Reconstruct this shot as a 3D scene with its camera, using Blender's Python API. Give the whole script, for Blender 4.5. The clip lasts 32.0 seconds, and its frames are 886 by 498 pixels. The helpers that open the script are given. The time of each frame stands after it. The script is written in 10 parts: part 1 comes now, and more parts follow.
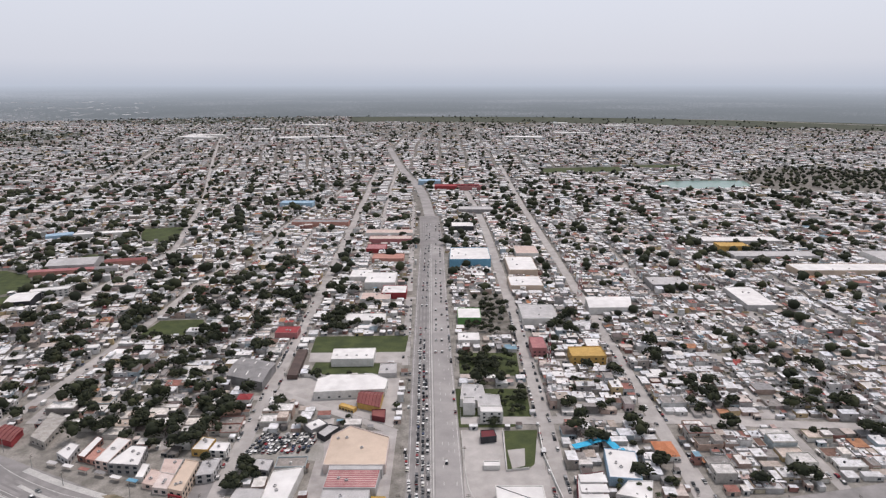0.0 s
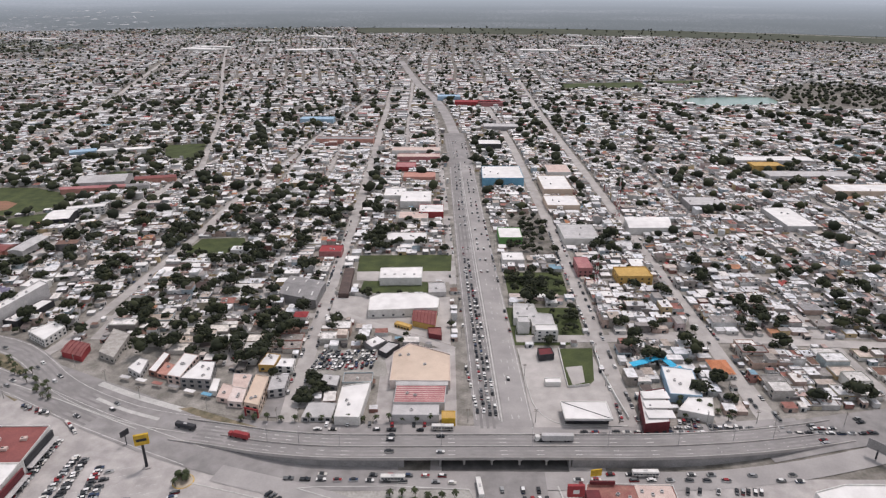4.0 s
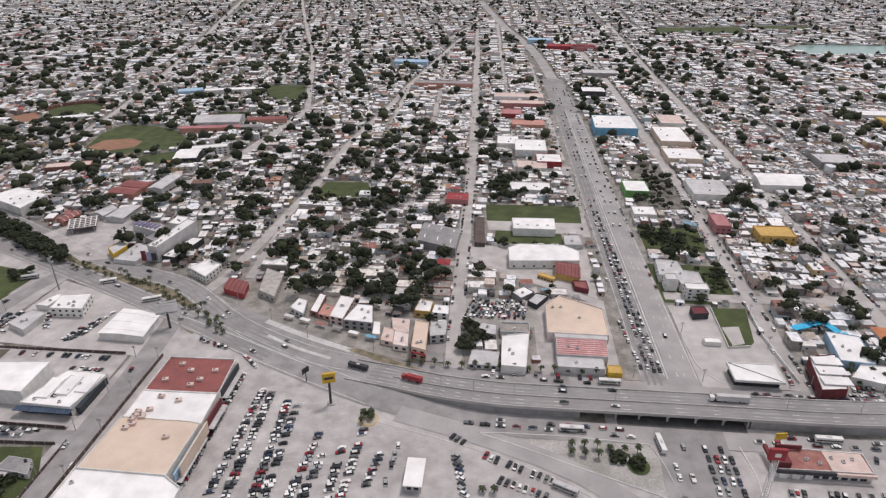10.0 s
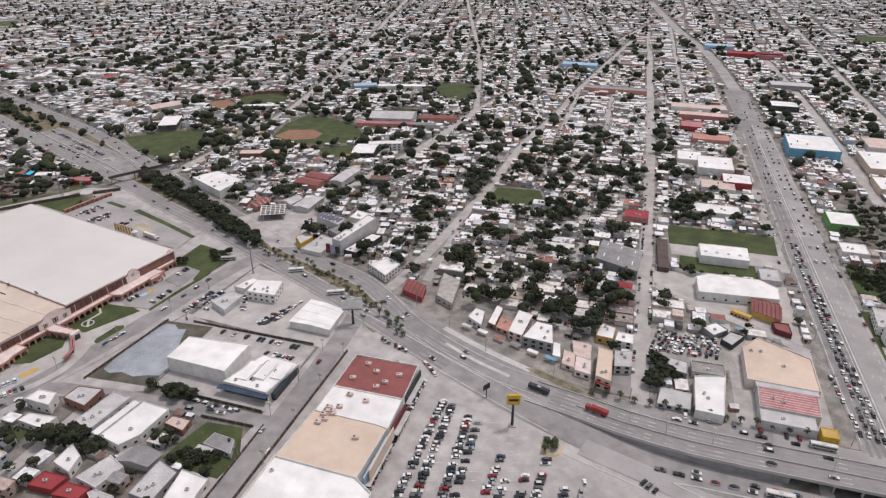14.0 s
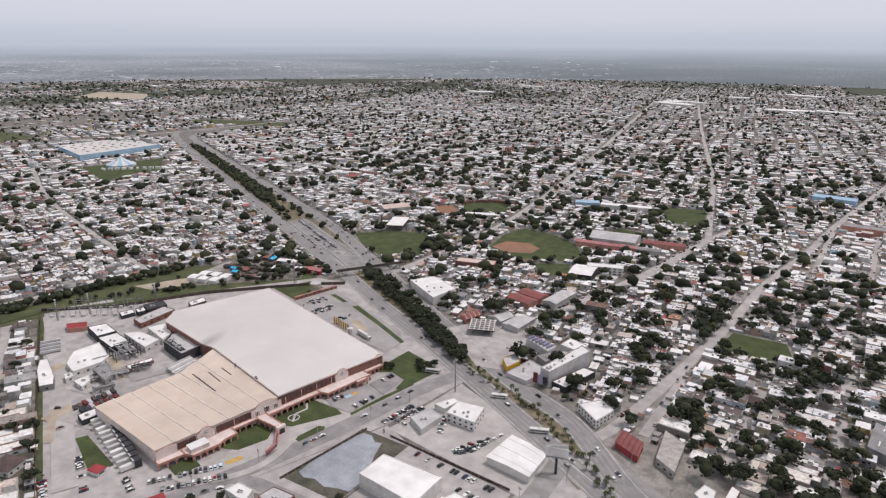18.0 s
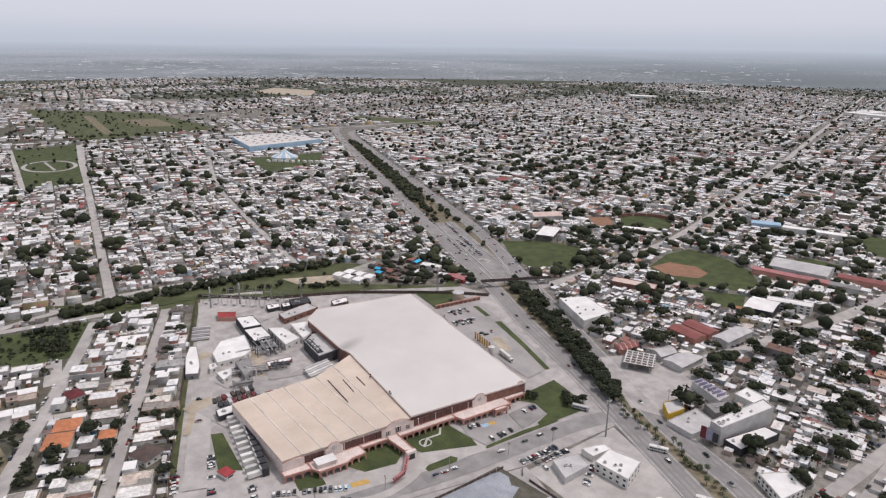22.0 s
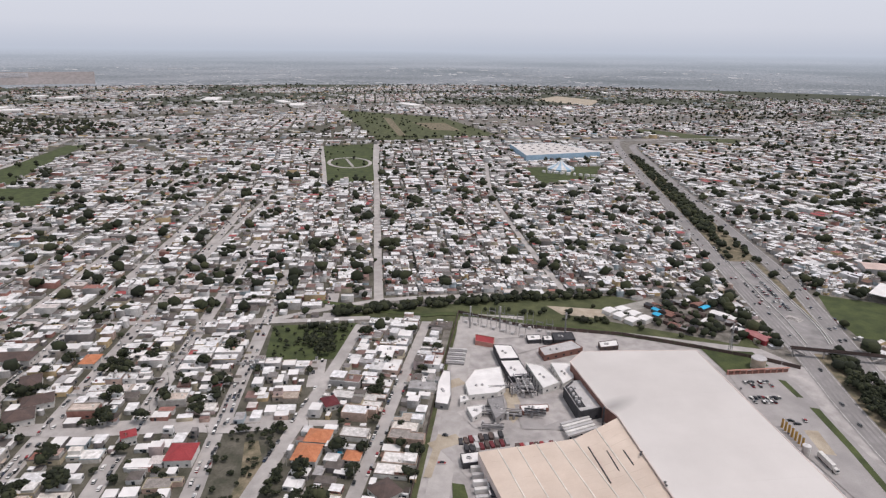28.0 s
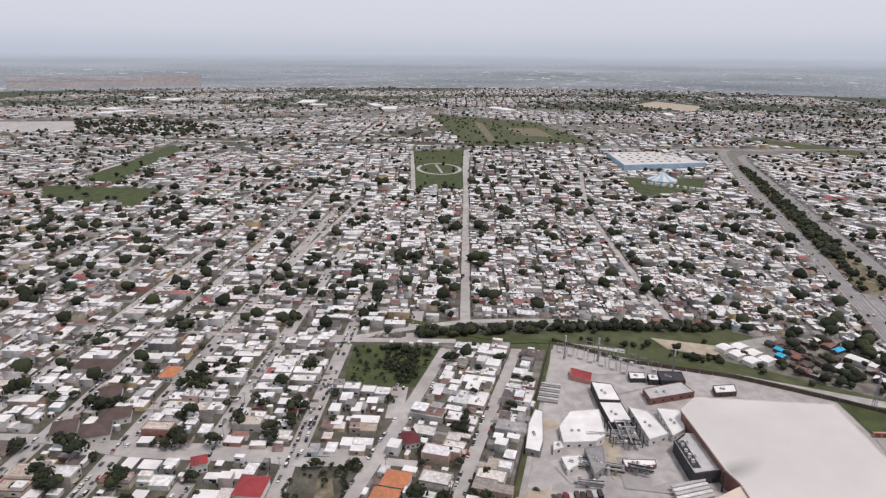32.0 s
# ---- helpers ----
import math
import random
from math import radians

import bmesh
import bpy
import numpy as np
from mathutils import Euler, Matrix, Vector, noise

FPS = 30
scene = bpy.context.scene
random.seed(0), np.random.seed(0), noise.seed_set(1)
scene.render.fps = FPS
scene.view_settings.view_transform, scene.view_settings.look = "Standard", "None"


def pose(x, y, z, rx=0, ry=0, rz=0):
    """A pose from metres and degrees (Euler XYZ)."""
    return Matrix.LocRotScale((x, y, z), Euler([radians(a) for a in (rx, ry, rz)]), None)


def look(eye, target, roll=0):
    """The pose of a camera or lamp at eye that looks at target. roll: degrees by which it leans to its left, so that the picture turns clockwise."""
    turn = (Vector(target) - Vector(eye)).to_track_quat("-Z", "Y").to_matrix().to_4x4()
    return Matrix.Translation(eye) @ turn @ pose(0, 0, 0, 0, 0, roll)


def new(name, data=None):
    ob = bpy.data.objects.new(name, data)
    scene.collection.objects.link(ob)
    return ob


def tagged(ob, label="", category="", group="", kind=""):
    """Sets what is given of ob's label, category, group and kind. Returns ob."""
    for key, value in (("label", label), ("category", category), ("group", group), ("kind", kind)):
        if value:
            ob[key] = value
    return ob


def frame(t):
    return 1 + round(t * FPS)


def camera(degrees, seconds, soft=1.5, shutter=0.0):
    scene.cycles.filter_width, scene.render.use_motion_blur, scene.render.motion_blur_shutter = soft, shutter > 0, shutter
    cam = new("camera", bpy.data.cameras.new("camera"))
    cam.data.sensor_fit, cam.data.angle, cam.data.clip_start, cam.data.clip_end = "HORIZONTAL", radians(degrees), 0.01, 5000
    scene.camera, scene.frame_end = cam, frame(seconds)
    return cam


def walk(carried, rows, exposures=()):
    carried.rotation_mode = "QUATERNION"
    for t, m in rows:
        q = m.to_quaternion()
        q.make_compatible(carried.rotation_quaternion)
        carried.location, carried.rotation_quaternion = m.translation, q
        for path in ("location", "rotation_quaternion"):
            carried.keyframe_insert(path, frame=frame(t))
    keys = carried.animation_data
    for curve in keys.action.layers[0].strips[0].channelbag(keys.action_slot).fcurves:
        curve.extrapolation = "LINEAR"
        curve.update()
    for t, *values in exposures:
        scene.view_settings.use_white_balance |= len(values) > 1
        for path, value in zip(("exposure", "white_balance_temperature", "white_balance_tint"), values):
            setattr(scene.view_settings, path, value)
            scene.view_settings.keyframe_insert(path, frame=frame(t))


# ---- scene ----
# The camera: a drone that drifts west above a city and turns left
cam = camera(69.0, 32.0, soft=1.3)
PATH = [
    (0, 0.00, -0.00, 221.00, 75.567, -0.019, 0.000),
    (0.5, -4.11, 0.86, 221.21, 75.561, 0.009, -0.014),
    (1, -8.35, 1.65, 221.37, 75.580, 0.035, -0.010),
    (1.5, -12.81, 2.34, 221.52, 75.536, 0.059, 0.002),
    (2, -17.41, 2.75, 221.54, 74.365, 0.083, 0.037),
    (2.5, -22.13, 3.03, 221.55, 72.687, 0.110, 0.064),
    (3, -27.00, 3.18, 221.64, 71.004, 0.139, 0.143),
    (3.5, -31.93, 3.25, 221.79, 69.420, 0.169, 0.170),
    (5.5, -53.50, 2.86, 223.38, 65.164, 0.343, 0.341),
    (6, -58.93, 2.84, 223.54, 63.883, 0.370, 0.443),
    (6.5, -64.46, 2.92, 223.78, 63.566, 0.387, 0.503),
    (7, -70.04, 2.89, 224.01, 63.539, 0.397, 0.548),
    (7.5, -75.74, 2.70, 224.21, 63.516, 0.396, 0.582),
    (8, -81.54, 2.51, 224.41, 63.493, 0.382, 0.702),
    (8.5, -87.34, 2.42, 224.59, 63.501, 0.361, 1.197),
    (9, -92.99, 2.35, 224.71, 63.461, 0.337, 2.338),
    (9.5, -98.45, 2.31, 224.81, 63.400, 0.309, 3.750),
    (10, -103.82, 2.35, 224.93, 63.347, 0.275, 5.175),
    (10.5, -109.24, 2.54, 225.12, 63.264, 0.233, 6.456),
    (11, -114.71, 2.95, 225.39, 63.182, 0.181, 7.760),
    (11.5, -120.04, 3.61, 225.78, 63.122, 0.124, 9.320),
    (12, -124.93, 4.47, 226.35, 63.109, 0.070, 11.104),
    (12.5, -129.41, 5.64, 227.09, 63.046, 0.022, 12.844),
    (13, -133.63, 7.14, 227.97, 62.979, -0.021, 14.476),
    (13.5, -137.75, 8.85, 228.90, 62.878, -0.055, 16.147),
    (15.5, -150.75, 18.46, 234.43, 65.725, 0.105, 24.436),
    (16, -154.19, 21.94, 234.64, 68.567, 0.149, 26.347),
    (16.5, -157.60, 25.53, 234.63, 71.240, 0.197, 28.182),
    (17, -161.15, 28.93, 234.26, 72.187, 0.247, 30.678),
    (17.5, -164.91, 32.27, 233.70, 72.225, 0.300, 33.816),
    (18, -168.80, 35.71, 233.08, 72.212, 0.356, 36.913),
    (18.5, -172.72, 39.32, 232.46, 72.194, 0.416, 39.489),
    (19, -176.65, 43.04, 231.85, 72.221, 0.479, 41.091),
    (19.5, -180.68, 46.81, 231.30, 72.203, 0.544, 42.142),
    (20, -184.89, 50.46, 230.75, 72.224, 0.605, 43.267),
    (20.5, -189.23, 53.90, 230.24, 72.234, 0.658, 44.856),
    (21, -193.70, 57.11, 229.80, 72.231, 0.694, 46.624),
    (21.5, -198.44, 60.19, 229.43, 72.234, 0.709, 48.374),
    (22, -203.51, 63.09, 229.13, 72.238, 0.699, 50.105),
    (22.5, -208.79, 65.79, 228.89, 72.252, 0.670, 51.977),
    (23, -214.21, 68.38, 228.68, 72.290, 0.628, 54.059),
    (23.5, -219.64, 70.96, 228.46, 72.309, 0.584, 56.223),
    (24, -225.02, 73.51, 228.23, 72.331, 0.546, 58.265),
    (24.5, -230.38, 75.96, 227.98, 72.360, 0.514, 60.118),
    (26.5, -252.30, 82.28, 227.03, 72.560, 0.554, 67.860),
    (27, -257.91, 83.32, 226.75, 72.624, 0.567, 69.847),
    (27.5, -263.50, 84.25, 226.46, 72.689, 0.577, 71.857),
    (28, -269.03, 85.06, 226.19, 72.728, 0.581, 74.003),
    (28.5, -274.47, 85.73, 225.91, 72.805, 0.578, 76.176),
    (29, -279.85, 86.41, 225.70, 72.834, 0.570, 77.799),
    (29.5, -285.19, 87.15, 225.61, 72.858, 0.556, 78.664),
    (30, -290.53, 87.78, 225.66, 72.857, 0.536, 79.290),
    (30.5, -295.84, 88.30, 225.85, 72.859, 0.513, 79.671),
    (31, -301.18, 88.71, 226.19, 72.890, 0.489, 79.905),
    (31.5, -306.57, 88.94, 226.61, 72.918, 0.466, 80.419),
    (32, -312.03, 89.01, 227.08, 72.934, 0.444, 81.876),
]
walk(cam, [(t, pose(x, y, z, rx, 0, rz) @ pose(0, 0, 0, 0, 0, lean)) for t, x, y, z, rx, lean, rz in PATH],
     exposures=((0.0, 0.0, 6500, 19), (32.0, 0.0, 6500, 19)))

# ---- sky and sun: bright haze under a thin white overcast ----
SUN_UP, SUN_TURN = radians(66), radians(35)
world = bpy.data.worlds.new("overcast_sky")
scene.world = world
world.use_nodes = True
wn, wl = world.node_tree.nodes, world.node_tree.links
wn.clear()
sky = wn.new("ShaderNodeTexSky")
sky.sky_type, sky.sun_disc = "NISHITA", False
sky.sun_elevation, sky.sun_rotation = SUN_UP, SUN_TURN
sky.dust_density, sky.air_density, sky.altitude = 4.0, 1.0, 50
coord = wn.new("ShaderNodeTexCoord")
split = wn.new("ShaderNodeSeparateXYZ")
veil = wn.new("ShaderNodeValToRGB")
veil.color_ramp.elements[0].position, veil.color_ramp.elements[0].color = 0.0, (0.57, 0.65, 0.73, 1)
veil.color_ramp.elements[1].position, veil.color_ramp.elements[1].color = 0.14, (0.75, 0.82, 0.875, 1)
low = veil.color_ramp.elements.new(0.03)
high = veil.color_ramp.elements.new(0.6)
high.color = (0.56, 0.615, 0.66, 1)
low.color = (0.69, 0.755, 0.815, 1)
cloud = wn.new("ShaderNodeTexNoise")
cloud.inputs["Scale"].default_value, cloud.inputs["Detail"].default_value = 2.2, 4
cloudy = wn.new("ShaderNodeMixRGB")
cloudy.blend_type, cloudy.inputs[0].default_value = "SOFT_LIGHT", 0.12
scale_sky = wn.new("ShaderNodeVectorMath")
scale_sky.operation = "SCALE"
scale_sky.inputs["Scale"].default_value = 0.10
blend = wn.new("ShaderNodeMixRGB")
blend.inputs[0].default_value = 0.86
back = wn.new("ShaderNodeBackground")
wout = wn.new("ShaderNodeOutputWorld")
wl.new(coord.outputs["Generated"], split.inputs[0])
wl.new(split.outputs["Z"], veil.inputs[0])
wl.new(coord.outputs["Generated"], cloud.inputs["Vector"])
wl.new(veil.outputs[0], cloudy.inputs[1])
wl.new(cloud.outputs["Fac"], cloudy.inputs[2])
wl.new(sky.outputs[0], scale_sky.inputs[0])
wl.new(scale_sky.outputs[0], blend.inputs[1])
wl.new(cloudy.outputs[0], blend.inputs[2])
wl.new(blend.outputs[0], back.inputs["Color"])
wl.new(back.outputs[0], wout.inputs["Surface"])
back.inputs["Strength"].default_value = 1.0
sun = new("sun", bpy.data.lights.new("sun", "SUN"))
sun.data.energy, sun.data.angle, sun.data.color = 2.1, radians(10), (1.0, 0.965, 0.92)
sun.matrix_world = look((0, 0, 500), (-500 * math.sin(SUN_TURN) / math.tan(SUN_UP), -500 * math.cos(SUN_TURN) / math.tan(SUN_UP), 0))
scene.view_settings.exposure = 0.0


# ---- materials ----
def surf(name, color, other=None, size=6.0, rough=0.85, metal=0.0, bump=0.15, fine=0.6, ramp=None, by="object", stain=0.25, tint=(1.012, 0.994, 0.965), rub=0.42, wash=0.14, reach=5.0):
    """A worn surface: base colours mixed by two noises, or picked from a ramp by a random number for each piece."""
    warm = lambda c: (c[0] * tint[0], c[1] * tint[1], c[2] * tint[2])
    color, other = color and warm(color), other and warm(other)
    ramp = ramp and [(at, warm(c)) for at, c in ramp]
    m = bpy.data.materials.new(name)
    m.use_nodes = True
    n, l = m.node_tree.nodes, m.node_tree.links
    p = n["Principled BSDF"]
    p.inputs["Roughness"].default_value, p.inputs["Metallic"].default_value = rough, metal
    p.inputs["Specular IOR Level"].default_value = 0.3
    geo = n.new("ShaderNodeNewGeometry")
    big, small = n.new("ShaderNodeTexNoise"), n.new("ShaderNodeTexNoise")
    big.inputs["Scale"].default_value, big.inputs["Detail"].default_value = 1 / size, 5
    small.inputs["Scale"].default_value, small.inputs["Detail"].default_value = 1 / fine, 3
    for t in (big, small):
        l.new(geo.outputs["Position"], t.inputs["Vector"])
    mix = n.new("ShaderNodeMixRGB")
    wide = n.new("ShaderNodeMapRange")
    wide.inputs[1].default_value, wide.inputs[2].default_value = 0.35, 0.68
    l.new(big.outputs["Fac"], wide.inputs[0])
    l.new(wide.outputs[0], mix.inputs[0])
    if ramp:
        pick = n.new("ShaderNodeValToRGB")
        pick.color_ramp.interpolation = "CONSTANT"
        while len(pick.color_ramp.elements) < len(ramp):
            pick.color_ramp.elements.new(0.5)
        for e, (at, c) in zip(pick.color_ramp.elements, ramp):
            e.position, e.color = at, (*c, 1)
        if by == "object":
            l.new(n.new("ShaderNodeObjectInfo").outputs["Random"], pick.inputs[0])
        else:
            l.new(geo.outputs["Random Per Island"], pick.inputs[0])
        dark = n.new("ShaderNodeMixRGB")
        dark.blend_type, dark.inputs[0].default_value = "MULTIPLY", 1.0
        k = 1 - stain
        dark.inputs[2].default_value = (k, k, k * 0.97, 1)
        l.new(pick.outputs[0], dark.inputs[1])
        l.new(dark.outputs[0], mix.inputs[1])
        l.new(pick.outputs[0], mix.inputs[2])
    else:
        other = other or tuple(c * (1 - stain) for c in color)
        mix.inputs[1].default_value, mix.inputs[2].default_value = (*other, 1), (*color, 1)
    grain = n.new("ShaderNodeMixRGB")
    grain.blend_type, grain.inputs[0].default_value = "OVERLAY", rub
    l.new(mix.outputs[0], grain.inputs[1])
    l.new(small.outputs["Fac"], grain.inputs[2])
    # a broad, slow wash of dirt and bleaching over the rest
    broad, span, worn = n.new("ShaderNodeTexNoise"), n.new("ShaderNodeMapRange"), n.new("ShaderNodeVectorMath")
    broad.inputs["Scale"].default_value, broad.inputs["Detail"].default_value = 1 / (size * reach), 6
    broad.inputs["Roughness"].default_value = 0.62
    span.inputs[1].default_value, span.inputs[2].default_value = 0.3, 0.7
    span.inputs[3].default_value, span.inputs[4].default_value = 1 - wash, 1 + wash * 0.5
    worn.operation = "SCALE"
    l.new(geo.outputs["Position"], broad.inputs["Vector"])
    l.new(broad.outputs["Fac"], span.inputs[0])
    l.new(grain.outputs[0], worn.inputs[0])
    l.new(span.outputs[0], worn.inputs["Scale"])
    l.new(worn.outputs[0], p.inputs["Base Color"])
    if bump:
        b = n.new("ShaderNodeBump")
        b.inputs["Strength"].default_value, b.inputs["Distance"].default_value = bump, 0.05
        l.new(small.outputs["Fac"], b.inputs["Height"])
        l.new(b.outputs[0], p.inputs["Normal"])
    return m


ROOFS = [(0.0, (0.84, 0.82, 0.81)), (0.29, (0.70, 0.68, 0.67)), (0.40, (0.32, 0.305, 0.30)), (0.46, (0.80, 0.75, 0.70)), (0.54, (0.34, 0.31, 0.29)),
         (0.61, (0.66, 0.56, 0.50)), (0.67, (0.17, 0.152, 0.14)), (0.73, (0.78, 0.78, 0.80)), (0.82, (0.50, 0.42, 0.36)), (0.865, (0.34, 0.15, 0.12)), (0.885, (0.15, 0.12, 0.11)),
         (0.93, (0.55, 0.40, 0.36)), (0.955, (0.22, 0.13, 0.10)), (0.98, (0.42, 0.09, 0.08)), (0.988, (0.46, 0.22, 0.12)), (0.994, (0.22, 0.36, 0.44))]
PALE = [(0.0, (0.84, 0.83, 0.82)), (0.46, (0.68, 0.67, 0.66)), (0.55, (0.40, 0.385, 0.38)), (0.63, (0.66, 0.60, 0.57)), (0.67, (0.15, 0.13, 0.118)), (0.79, (0.27, 0.248, 0.24)),
        (0.86, (0.085, 0.068, 0.06)), (0.92, (0.24, 0.15, 0.13)), (0.962, (0.36, 0.17, 0.14)), (0.988, (0.40, 0.10, 0.10))]
WALLS = [(0.0, (0.62, 0.60, 0.57)), (0.22, (0.46, 0.44, 0.42)), (0.38, (0.70, 0.69, 0.67)), (0.52, (0.36, 0.32, 0.28)),
         (0.60, (0.24, 0.22, 0.21)), (0.68, (0.50, 0.37, 0.31)), (0.76, (0.52, 0.46, 0.34)), (0.82, (0.36, 0.18, 0.15)),
         (0.86, (0.42, 0.49, 0.52)), (0.90, (0.58, 0.44, 0.25)), (0.94, (0.60, 0.48, 0.46)), (0.97, (0.40, 0.40, 0.40))]
CARS = [(0.0, (0.72, 0.72, 0.72)), (0.27, (0.028, 0.03, 0.033)), (0.56, (0.32, 0.33, 0.34)), (0.68, (0.12, 0.125, 0.13)),
        (0.82, (0.26, 0.02, 0.025)), (0.875, (0.03, 0.05, 0.10)), (0.91, (0.60, 0.58, 0.55)), (0.96, (0.05, 0.052, 0.055))]
